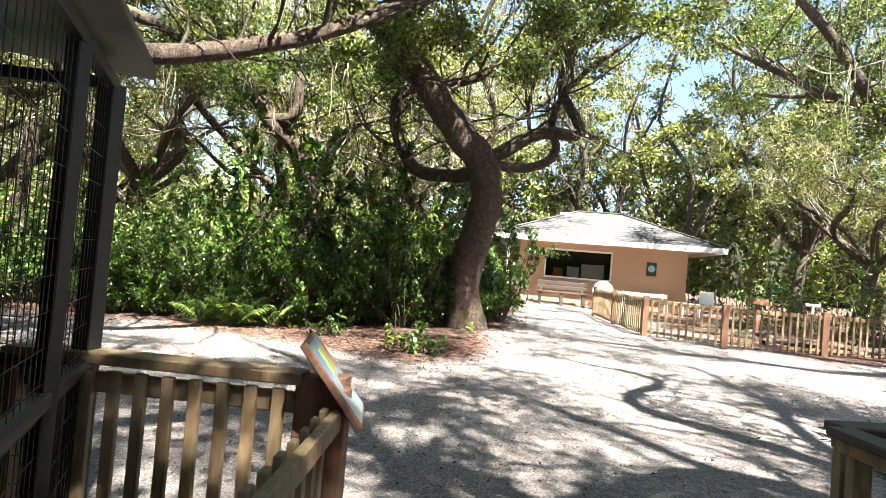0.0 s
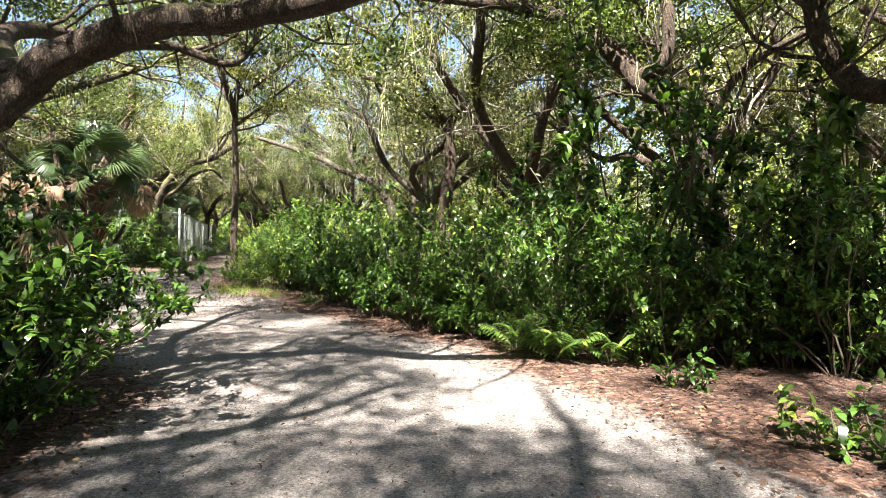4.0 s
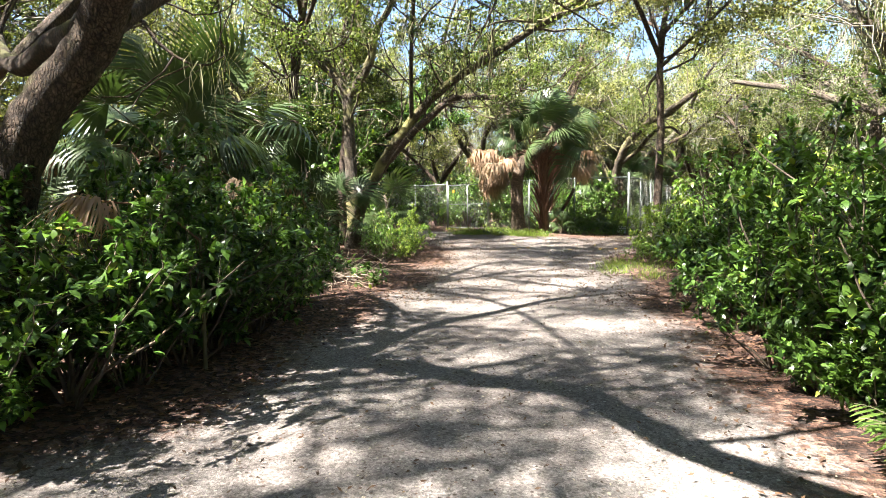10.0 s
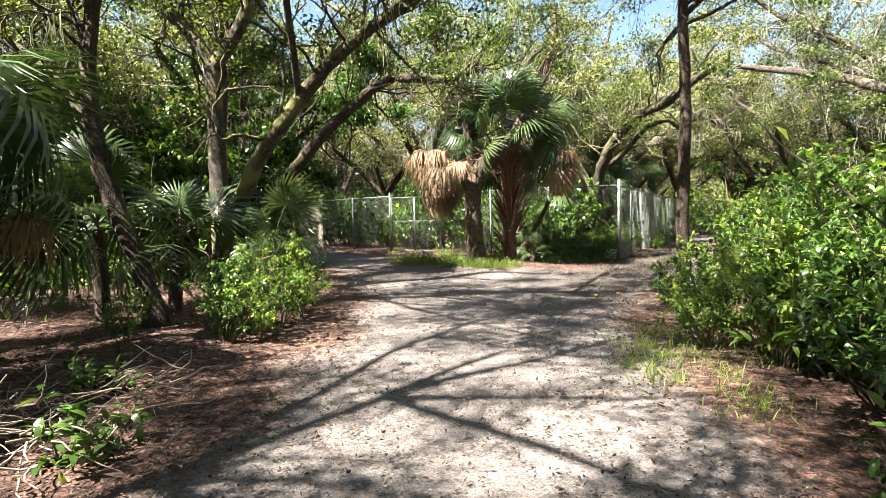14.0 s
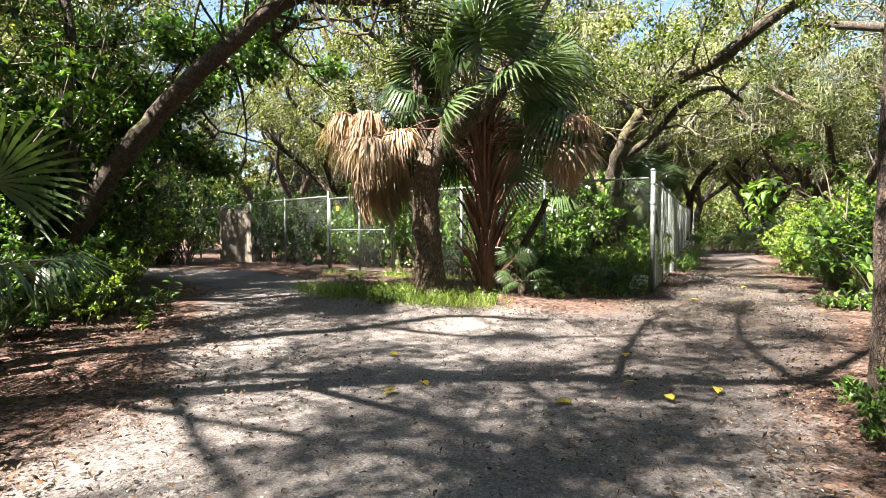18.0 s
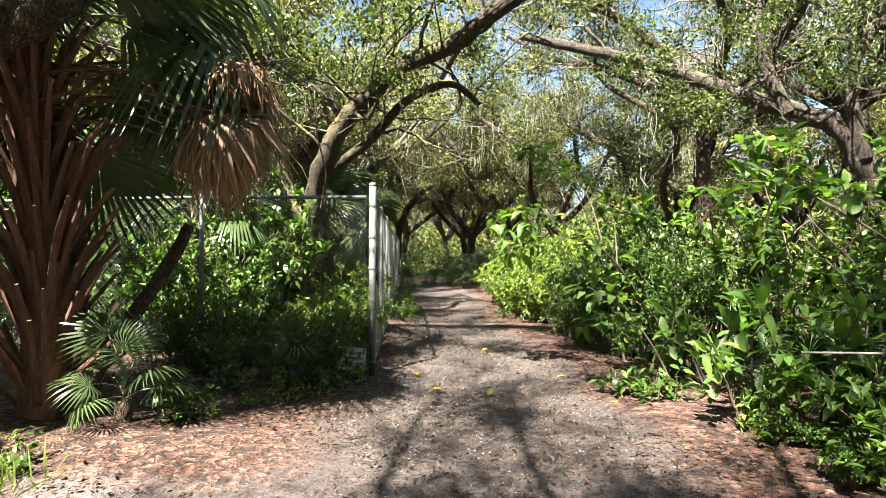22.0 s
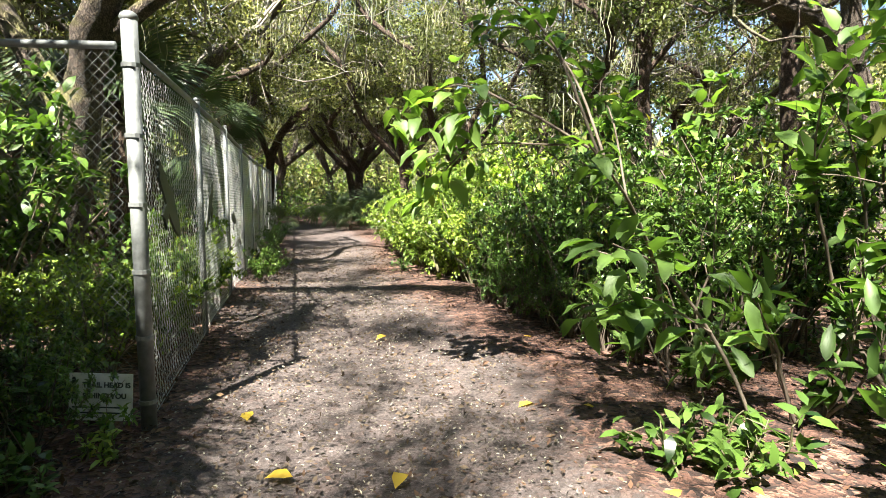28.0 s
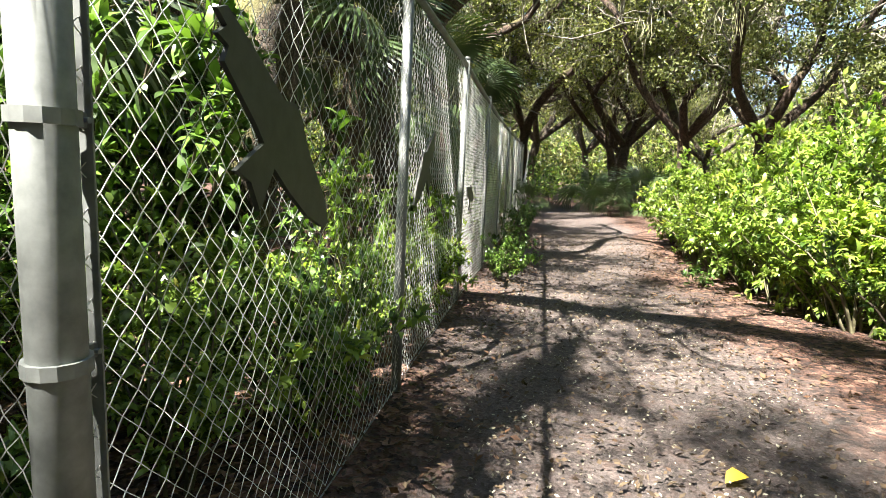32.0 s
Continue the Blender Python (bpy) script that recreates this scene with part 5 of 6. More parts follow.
thicket("woodland undergrowth behind the fence", [(3.0, 20.0, 3.0), (7.0, 30.0, 3.0), (11.0, 42.0, 3.0)], 1.5, 60, 0.2, G2, 2.2)
thicket("distant woods closing the view", [(21.0, -32.0, 2.5), (25.0, -18.0, 2.5), (23.0, -4.0, 2.5), (21.0, 8.0, 2.5), (23.0, 22.0, 2.5), (27.0, 40.0, 2.5), (18.0, 54.0, 2.5), (4.0, 50.0, 2.5), (-6.0, 36.0, 2.5)], 6.5, 130, 0.33, (M_OAK_HAZY, M_BRIGHT), 1.3)
thicket("distant woods closing the view", [(-6.0, 36.0, 2.5), (-18.0, 34.0, 2.5), (-20.0, 18.0, 2.5), (-16.0, 4.0, 2.5), (-15.0, -8.0, 2.0), (-17.0, -22.0, 2.5)], 6.0, 120, 0.33, (M_OAK_HAZY, M_SHRUB), 1.3)
for x, y, s in ((2.9, -0.5, 0.5), (3.3, -1.2, 0.7), (3.2, 0.6, 0.55), (4.4, 3.2, 0.5), (-3.0, 0.2, 0.5), (-4.2, 3.3, 0.55), (-3.5, -0.9, 0.4)):
    put(YOUNG if x > 0 else LUSH, x, y, s)
for u in (5.6, 6.4, 7.5, 9.4, 12.0, 15.5):
    put(LUSH, *(CORNER + LANE * u + np.array([0.32, -0.12])), 0.38)
for x, y, s in ((5.75, 6.6, 0.9), (5.9, 5.8, 0.9), (5.3, 5.1, 0.7), (6.5, 7.7, 0.85), (5.4, 4.3, 0.8), (6.2, 7.0, 1.1), (6.4, 8.4, 0.8), (5.6, 5.4, 0.6), (6.3, 6.2, 1.2)):
    put(BIG[:1], x, y, s)
for x, y, s in ((7.6, 9.9, 0.9), (7.5, 7.6, 0.9), (6.6, 6.0, 0.85), (7.6, 6.6, 1.05)):
    put(BIG[1:], x, y, s)


def sapling(label, stems, base, n_leaf, leaf):
    """A lanky sapling: stems (points, thickness) with whorls of large limp leaves towards their ends."""
    ob = thing("sapling", label, "sapling", loc=base)
    B = np.array(base, float)
    C, A = [], []
    for pts, r in stems:
        P = spline(pts, 5) - B
        part("stem", tube(P, np.linspace(r, r * 0.35, len(P)), 7, 0.04), M_TWIG, ob, smooth=True)
        T = np.gradient(P, axis=0)
        for i in range(int(len(P) * 0.4), len(P)):
            for _ in range(n_leaf):
                out = unit(rng.standard_normal(3) * [1, 1, 0.5] + unit(T[i]) * 0.6 + np.array([0, 0, -0.25]))
                C.append(P[i] + rng.normal(size=3) * 0.05 + out * 0.03)
                A.append(out)
    C, A = np.array(C), np.array(A)
    S = leaf * rng.uniform(0.5, 1.15, len(C))
    N = unit(np.cross(np.cross(A, [0, 0, 1.0]), A) + 0.35 * rand_dirs(len(C), 0.2))
    part("foliage", leaves(C, A, N, S, S * 0.5, 0.14, False, 0.28, True), M_BIGLEAF, ob, kind="stuff")


sapling("lanky sapling with large limp leaves arching over the lane",
        [([(6.75, 8.8, -0.05), (6.4, 8.68, 0.75), (5.95, 8.55, 1.25), (5.48, 8.46, 1.6)], 0.018),
         ([(5.48, 8.46, 1.58), (5.2, 8.78, 1.82), (4.98, 9.02, 1.8), (4.82, 9.14, 1.62)], 0.009),
         ([(5.3, 8.66, 1.75), (5.0, 9.1, 1.98), (4.7, 9.43, 1.8)], 0.008),
         ([(5.4, 8.56, 1.6), (5.1, 9.1, 1.6), (4.91, 9.36, 1.28)], 0.007),
         ([(5.6, 8.48, 1.52), (5.4, 8.7, 2.2), (5.15, 9.0, 2.6), (5.0, 9.2, 2.65)], 0.01),
         ([(5.7, 8.5, 1.45), (5.75, 8.9, 2.1), (5.7, 9.3, 2.45), (5.5, 9.6, 2.5)], 0.01),
         ([(5.9, 8.54, 1.3), (6.1, 8.9, 1.9), (6.15, 9.3, 2.2)], 0.008)], (6.75, 8.8, 0.0), 4, 0.19)
sapling("low sapling with large leaves leaning out of the hedge",
        [([(5.95, 7.6, -0.05), (5.7, 7.7, 0.5), (5.35, 7.8, 0.95), (5.03, 7.85, 1.1)], 0.012),
         ([(5.6, 7.72, 0.65), (5.4, 7.95, 0.8), (5.2, 8.1, 0.72)], 0.007)], (5.95, 7.6, 0.0), 3, 0.2)
# plants inside and under the fence; lighter leaves inside stand in for sun
hedge(YOUNG + LUSH[:1], [(3.1, 10.5), (3.6, 12.0), (4.2, 13.6)], 0.36, (-0.4, 0.15), 0.55)
hedge(YOUNG, [(2.5, 10.6), (3.2, 12.4)], 0.5, (-0.4, 0.15), 0.6)
# YOUNG on the left: lighter leaf colour in place of sunlight
for x, y, s in ((-2.35, -0.7, 0.5), (-2.0, -0.5, 0.42), (-2.5, -0.1, 0.5), (-2.3, 0.5, 0.55), (-2.15, 0.9, 0.5), (-2.5, 1.4, 0.5), (-5.0, 6.2, 0.7), (-5.6, 7.0, 0.8), (-6.2, 8.2, 0.9), (-4.6, 5.4, 0.5), (3.05, 2.3, 0.35), (3.5, 1.9, 0.45), (3.3, 1.2, 0.5), (3.3, 2.0, 0.3)):
    put(YOUNG if x < -4.5 or -2.32 < x < 0 else LUSH, x, y, s)
hedge(LUSH, [(3.0, 9.85), (1.8, 10.35), (0.6, 10.9)], 0.3, (0.1, 0.35), 0.36)
hedge(LUSH, [(2.85, 9.3), (1.9, 9.6), (1.0, 9.9)], 0.32, (0.15, 0.4), 0.26)
for x, y, s in ((2.7, 8.95, 0.7), (2.45, 9.2, 0.9), (2.2, 8.9, 0.8), (3.0, 9.2, 0.6), (1.7, 9.1, 0.9), (1.3, 8.7, 0.8), (2.55, 9.45, 1.0)):
    put(LOW, x, y, s)
put(BIG[:1], 3.02, 9.38, 0.26)
for x, y, s in ((5.0, 4.6, 0.26), (5.35, 5.5, 0.3), (5.5, 4.9, 0.34), (5.75, 5.5, 0.36), (6.0, 5.1, 0.45), (5.2, 4.1, 0.3), (5.9, 4.5, 0.45), (6.25, 5.8, 0.5), (6.4, 5.0, 0.55), (5.6, 6.2, 0.28), (6.1, 6.6, 0.4)):
    put(LUSH, x, y, s)
for x, y, s in ((5.2, 4.9, 0.5), (5.6, 5.2, 0.6), (4.9, 4.2, 0.45), (5.9, 5.5, 0.7)):
    put(BIG[:1], x, y, s)
for x, y, s in ((-0.9, 7.0, 0.8), (-1.2, 7.35, 0.9), (-1.5, 7.5, 0.7), (-0.75, 7.35, 0.7), (-1.8, 7.9, 0.9), (-2.1, 8.2, 0.8), (0.5, 7.2, 0.6), (1.5, 8.1, 0.7), (1.9, 8.4, 0.6), (2.5, 8.7, 0.7)):
    put(LOW, x, y, s)
for x, y, s in ((-0.3, 7.1, 0.7), (0.05, 7.25, 0.6), (-0.65, 7.1, 0.6), (-0.15, 6.95, 0.5), (0.3, 7.5, 0.6)):
    put(LOW[1:], x, y, s)
for x, y, s in ((6.7, 4.4, 0.5), (7.2, 5.2, 0.65), (7.0, 6.0, 0.55), (7.7, 5.7, 0.8), (7.3, 6.8, 0.6), (7.9, 4.4, 0.75)):
    put(LUSH, x, y, s)
for x, y, s in ((2.7, -0.25, 0.42), (3.3, -0.7, 0.7), (3.0, 0.4, 0.6), (3.6, -1.5, 0.8)):
    put(BIG[:1], x, y, s)


def fern(x, y, n, size):
    ob = thing("fern", "bright green feathery fern arching over the litter", "fern", loc=(x, y, float(ground_z(x, y))))
    for f in range(n):
        a = f * 2.4 + low_rng.uniform(-0.3, 0.3)
        L, lift = size * low_rng.uniform(0.7, 1.1), low_rng.uniform(0.5, 1.0)
        t = np.linspace(0, 1, 15)
        spine = np.stack([np.cos(a) * L * t, np.sin(a) * L * t * 0.8, lift * size * (1.9 * t - 1.1 * t ** 2)], 1)
        sd, fw = np.array([-np.sin(a), np.cos(a), 0.0]), np.array([np.cos(a), np.sin(a), 0.0])
        ln = 0.34 * L * np.sin(np.pi * (0.1 + 0.88 * t[2:])) ** 0.8
        blade = join([leaves(spine[2:], np.repeat([sd * sg + fw * 0.45 - np.array([0, 0, 0.25])], 13, 0), np.repeat([[0, 0, 1.0]], 13, 0), ln, ln * 0.22, 0.1, False) for sg in (1, -1)])
        fr = part("frond", blade, M_BIGLEAF, ob, kind="stuff")
        part("stalk", tube(spine, np.linspace(0.006, 0.002, 15), 4), M_STEM, fr)


low_rng = random.Random(3)
for x, y, s in ((3.35, -9.0, 0.5), (3.2, -8.4, 0.55), (3.1, -7.8, 0.5), (3.6, -9.5, 0.5), (3.0, -7.2, 0.45)):
    put(LUSH, x, y, s)
for x, y, n, s in ((3.25, -9.7, 13, 0.6), (3.1, -9.2, 9, 0.5), (3.6, -10.1, 9, 0.5)):
    fern(x, y, n, s)
for _ in range(90):
    x, y = low_rng.uniform(-4.5, 8), low_rng.uniform(-13, 18)
    d, _l = route_fields(np.array([x]), np.array([y]))
    if -1.8 < d[0] < -0.15:
        put(LOW, x, y, low_rng.uniform(0.6, 1.2))

# ---- fan palms ----
def frond_meshes(stalk, size, n, droop, mat, stalk_mat, curl=0.5, spread=250, hang=False):
    st, fan = fan_frond(stalk, size, n, droop, spread, curl, hang)
    return mk_mesh("stalk", st[0], st[1], stalk_mat, True), mk_mesh("frond", fan[0], fan[1], mat)


LIVE = [frond_meshes(s, f, 46, d, M_FROND, M_STEM) for s, f, d in ((1.0, 0.85, 0.6), (1.2, 0.9, 0.85), (0.8, 0.8, 0.4))]
LIMP = [frond_meshes(s, f, 92, d, M_DEAD, M_BOOT, 1.0, 230, True) for s, f, d in ((1.5, 0.8, 1.1), (1.85, 0.85, 1.3))]
SMALL = [frond_meshes(s, f, 32, d, M_FROND, M_STEM) for s, f, d in ((0.55, 0.62, 0.3), (0.7, 0.66, 0.55))]
palm_rng = random.Random(21)


def add_frond(owner, kind, at, yaw, pitch, size=1.0, roll=0.0, dead=False):
    stalk, fan = kind
    m = Matrix.Translation(at) @ Euler((0, 0, radians(yaw))).to_matrix().to_4x4() @ Euler((0, radians(-pitch), 0)).to_matrix().to_4x4() @ Euler((radians(roll), 0, 0)).to_matrix().to_4x4() @ Matrix.Scale(size, 4)
    ob = part("frond", fan, None, owner, "dry brown hanging frond" if dead else "")
    ob.matrix_basis = m
    part("stalk", stalk, None, ob)


def fan_palm(label, base, trunk_pts, r, n_live, n_dead, kinds, boots=0, size=1.0, low_pitch=-25, name="fan_palm", dead_yaws=None):
    ob = thing(name, label, "palm", loc=base)
    P = spline([(p[0] - base[0], p[1] - base[1], p[2] - base[2]) for p in trunk_pts], 6)
    part("trunk", tube(P, np.linspace(r * 1.15, r, len(P)), 12, 0.04), M_BARK_PALM if not boots else M_BOOT, ob, smooth=True)
    top = Vector(P[-1])
    for k in range(n_live):
        u = k / max(1, n_live - 1)
        root = palm_rng.uniform(-0.45, 0.1) if boots > 60 else 0.0
        yaw, pitch = (k * 137.5 + palm_rng.uniform(-30, 30)) % 360, 80 - (80 - low_pitch) * u ** 0.8 + palm_rng.uniform(-18, 18)
        if boots > 60 and pitch < -2 and 205 < yaw < 335:
            continue
        add_frond(ob, palm_rng.choice(kinds), top + Vector((0, 0, 0.15 * (1 - u) + root)), yaw, pitch, size * palm_rng.uniform(0.75, 1.15), palm_rng.uniform(-60, 60))
    for k in range(n_dead):
        yaw = dead_yaws[k % len(dead_yaws)] + palm_rng.uniform(-14, 14) if dead_yaws else k * 97 + palm_rng.uniform(-20, 20)
        add_frond(ob, palm_rng.choice(LIMP), top - Vector((0, 0, 0.1 if boots < 60 else palm_rng.uniform(0.3, 0.85))), yaw, palm_rng.uniform(-22, 8), size * palm_rng.uniform(0.72, 1.0), palm_rng.uniform(-40, 40), True)
    if boots:
        bm = bmesh.new()
        vs = [bm.verts.new(v) for v in ((0, -0.05, 0), (0, 0.05, 0), (0.012, 0.05, 0.02), (0.012, -0.05, 0.02), (0.1, -0.032, 0.3), (0.1, 0.032, 0.3), (0.125, 0.032, 0.3), (0.125, -0.032, 0.3), (0.24, -0.018, 0.52), (0.24, 0.018, 0.52), (0.255, 0.018, 0.515), (0.255, -0.018, 0.515))]
        for q in ((0, 1, 5, 4), (3, 7, 6, 2), (0, 4, 7, 3), (1, 2, 6, 5), (4, 5, 9, 8), (7, 11, 10, 6), (4, 8, 11, 7), (5, 6, 10, 9), (8, 9, 10, 11), (0, 3, 2, 1)):
            bm.faces.new([vs[i] for i in q])
        boot_mesh = bpy.data.meshes.new("boot")
        bm.to_mesh(boot_mesh)
        bm.free()
        boot_mesh.materials.append(M_BOOT)
        for k in range(boots):
            u = 0.04 + 0.84 * k / boots
            c = Vector(P[int(u * (len(P) - 1))])
            c.z = P[0][2] + (P[-1][2] - P[0][2]) * u
            a = k * 137.5
            b = part("boot", boot_mesh, None, ob)
            b.matrix_basis = Matrix.Translation(c) @ Euler((0, 0, radians(a))).to_matrix().to_4x4() @ Matrix.Translation((r * 0.75, 0, 0)) @ Euler((0, radians(palm_rng.uniform(-14, 12)), 0)).to_matrix().to_4x4() @ Matrix.Diagonal((palm_rng.uniform(0.8, 1.9), palm_rng.uniform(0.5, 0.8), palm_rng.uniform(1.0, 1.7), 1))
    return ob


fan_palm("cabbage palm with red-brown leaf boots and hanging dead fronds", (0.35, 8.25, 0.12), [(0.35, 8.25, 0.0), (0.38, 8.25, 0.9), (0.32, 8.25, 1.9), (0.22, 8.15, 3.2)], 0.15, 34, 44, LIVE, 150, 1.1, -42, dead_yaws=(176, -168, 190, -8, 8, 168, -176, 0, 182, 200, 150, 215))
fan_palm("young cabbage palm in the undergrowth beside the path", (-5.0, -2.1, 0), [(-5.0, -2.1, -0.05), (-5.0, -2.1, 1.0), (-4.95, -2.1, 2.1)], 0.15, 18, 3, LIVE, 30, 1.1, -35)
fan_palm("young cabbage palm in the undergrowth beside the path", (-4.6, -4.4, 0), [(-4.6, -4.4, -0.05), (-4.6, -4.4, 1.0), (-4.5, -4.4, 1.9)], 0.14, 15, 4, LIVE, 20, 1.0, -30)
fan_palm("low saw palmetto clump at the foot of the oaks", (-4.35, 1.2, 0), [(-4.35, 1.2, -0.05), (-4.3, 1.2, 0.5), (-4.2, 1.2, 1.0)], 0.09, 11, 0, SMALL, 0, 1.15, -25, "palmetto")
fan_palm("low saw palmetto clump at the foot of the oaks", (-3.55, 2.95, 0), [(-3.55, 2.95, -0.05), (-3.55, 2.95, 0.4), (-3.55, 2.95, 0.75)], 0.1, 8, 0, SMALL, 0, 1.0, -20, "palmetto")
fan_palm("palmetto beside the leaning trunk", (-4.9, 0.4, 0), [(-4.9, 0.4, -0.05), (-4.9, 0.4, 0.7), (-4.9, 0.4, 1.3)], 0.09, 10, 0, SMALL, 0, 1.15, -30, "palmetto")
fan_palm("cabbage palm drooping over the chain-link fence", (3.35, 15.6, -0.1), [(3.35, 15.6, -0.2), (3.35, 15.6, 1.0), (3.45, 15.6, 2.2)], 0.15, 14, 0, LIVE, 0, 0.9, -20)
fan_palm("cabbage palm drooping over the chain-link fence", (1.0, 13.6, 0.0), [(1.0, 13.6, -0.1), (1.0, 13.6, 1.0), (1.05, 13.6, 1.8)], 0.14, 14, 0, LIVE, 0, 0.85, -30)
fan_palm("cabbage palm drooping over the chain-link fence", (4.9, 19.9, -0.15), [(4.9, 19.9, -0.25), (4.9, 19.9, 1.0), (5.0, 19.8, 2.2)], 0.15, 16, 0, LIVE, 0, 1.05, -45)
for x, y, s in ((10.6, 24.8, 0.9), (12.0, 26.0, 1.0), (10.9, 27.2, 1.0), (13.0, 28.4, 1.1), (12.2, 30.0, 1.0), (7.9, 24.6, 0.8), (0.95, 8.0, 0.5), (2.3, 9.3, 0.4), (6.4, 6.4, 0.6)):
    fan_palm("low saw palmetto on the woodland floor", (x, y, float(ground_z(x, y))), [(x, y, float(ground_z(x, y)) - 0.05), (x, y, float(ground_z(x, y)) + 0.08), (x, y, float(ground_z(x, y)) + 0.2)], 0.06, 9, 0, SMALL, 0, s, -5, "palmetto")

for x, y, z, yaw, pitch, kind, size, label in ((-1.15, -8.1, 1.0, 260, 20, LIMP[0], 0.55, "dry brown palm frond caught in the hedge"), (-3.75, 3.05, 0.62, -50, 35, SMALL[1], 0.8, "pale drooping palm frond at the oak's foot"),
                                                (2.35, 9.15, 0.3, -95, 25, SMALL[0], 0.62, "pale green frond drooping beside the sign")):
    lone = thing("palm_frond", label, "palm frond", loc=(x, y, z))
    add_frond(lone, kind, Vector((0, 0, 0)), yaw, pitch, size)
    part("root_stub", tube(np.array([(0, 0, float(ground_z(x, y)) - z - 0.05), (0.01, 0, -0.3 * z), (0, 0, 0.02)]), np.array([0.016, 0.012, 0.01]), 6), M_STEM, lone, smooth=True)

# ---- trail sign ----
def text_part(name, words, size, m, mat, parent, label=""):
    cu = bpy.data.curves.new(name, "FONT")
    cu.body, cu.size, cu.extrude = words, size, 0.0008
    cu.offset = 0.0016
    cu.materials.append(mat)
    ob = new(name, cu)
    ob.parent, ob.matrix_basis = parent, m
    return tagged(ob, label)


sign = thing("trail_sign", "small white trailhead sign wired low on the fence", "sign", loc=(3.018, 9.59, 0.205))
SW, SH = 0.34, 0.26
sign.rotation_euler = (radians(-4), radians(2), radians(-29))
part("panel", box(-SW / 2, -0.004, -SH / 2, SW / 2, 0.004, SH / 2, 0.002), M_SIGN, sign)
face = Euler((radians(90), 0, 0)).to_matrix().to_4x4()
text_part("lettering", "TRAIL HEAD IS", 0.039, Matrix.Translation((-0.095, -0.006, 0.055)) @ face, M_INK, sign)
text_part("lettering", "BEHIND YOU", 0.039, Matrix.Translation((-0.095, -0.006, -0.005)) @ face, M_INK, sign)
for k, w in enumerate((0.3, 0.26)):
    part("small_print", box(-0.15, -0.0055, -0.06 - 0.03 * k, -0.15 + w, -0.0045, -0.052 - 0.03 * k), M_INK, sign)
bm = bmesh.new()
vs = [bm.verts.new((-0.145 + x * 0.035, -0.0055, 0.035 + z * 0.075)) for x, z in ((-0.3, -0.9), (0.0, -0.9), (0.1, -0.3), (0.4, -0.9), (0.7, -0.9), (0.4, 0.1), (0.5, 0.6), (0.3, 1.0), (-0.1, 1.0), (-0.3, 0.6), (-0.6, 0.5), (-0.5, -0.1), (-0.1, -0.1))]
bm.faces.new(vs)
part("pictogram", bm, M_INK, sign, "dark walker pictogram")
for x in (-0.15, 0.15):
    part("wire_tie", rod((x, 0.02, 0.11), (x, -0.008, 0.115), 0.002, 6), M_GALV, sign)

# ---- bird cut-outs on the fence ----
# outline of one soaring bird: fingered wing tip, shoulder, head, other wing, forked tail
BIRD = [(-0.33, 0.03), (-0.35, 0.0), (-0.31, 0.0), (-0.325, -0.035), (-0.285, -0.025), (-0.28, -0.06), (-0.12, -0.075), (-0.07, -0.085), (-0.13, -0.2), (-0.07, -0.185), (0.0, -0.215), (0.0, -0.1),
        (0.1, -0.1), (0.22, -0.09), (0.33, -0.06), (0.36, -0.03), (0.3, 0.01), (0.12, 0.05), (0.05, 0.085), (0.0, 0.09), (-0.05, 0.055), (-0.2, 0.045)]


def bird(s, z, turn, size, flip=1):
    ob = thing("bird_cutout", "dark painted bird silhouette board on the chain-link", "decoration", "bird cut-outs on the fence")
    bm = bmesh.new()
    f = bm.faces.new([bm.verts.new((x * flip, 0, y)) for x, y in BIRD])
    r = bmesh.ops.extrude_face_region(bm, geom=[f])
    bmesh.ops.translate(bm, vec=(0, 0.012, 0), verts=[v for v in r["geom"] if isinstance(v, bmesh.types.BMVert)])
    bmesh.ops.recalc_face_normals(bm, faces=bm.faces)
    part("board", bm, M_CUTOUT, ob)
    p = CORNER + LANE * s + np.array([LANE[1], -LANE[0]]) * 0.022
    yaw = math.degrees(math.atan2(LANE[1], LANE[0]))
    ob.matrix_basis = pose(p[0], p[1], z, 0, 0, yaw) @ Euler((0, radians(turn), 0)).to_matrix().to_4x4() @ Matrix.Scale(size, 4)


bird(0.72, 1.27, 36, 1.12)
bird(2.55, 1.2, -34, 0.95, -1)
bird(4.72, 0.95, 8, 0.8)

# ---- kiosk ----
kiosk = thing("kiosk", "peach stucco kiosk with pale hip roof and serving window", "building", loc=(16.0, -16.0, 0.12))
YL, YR, DX, WH = 2.75, -2.95, 4.6, 2.32
T = 0.14
def wall_piece(y0, y1, z0, z1, x0=0.0, x1=T, name="wall"):
    return part(name, box(x0, y0, z0, x1, y1, z1), M_STUCCO, kiosk)
WY0, WY1, WZ0, WZ1 = -0.42, 1.8, 0.98, 1.9
wall_piece(WY1, YL, 0, WH)
wall_piece(YR, WY0, 0, WH)
wall_piece(WY0, WY1, 0, WZ0)
wall_piece(WY0, WY1, WZ1, WH)
part("wall", box(T, YL - T, 0, DX, YL, WH), M_STUCCO, kiosk)
part("wall", box(T, YR, 0, DX, YR + T, WH), M_STUCCO, kiosk)
part("wall", box(DX - T, YR + T, 0, DX, YL - T, WH), M_STUCCO, kiosk)
part("floor_slab", box(-0.9, YR - 0.3, -0.25, DX, YL + 1.0, -0.01), M_CONCRETE, kiosk)
win = part("window", box(0.03, WY0 + 0.03, WZ0 - 0.05, 0.05, WY1 - 0.03, WZ0 - 0.002), M_WHITE, kiosk)
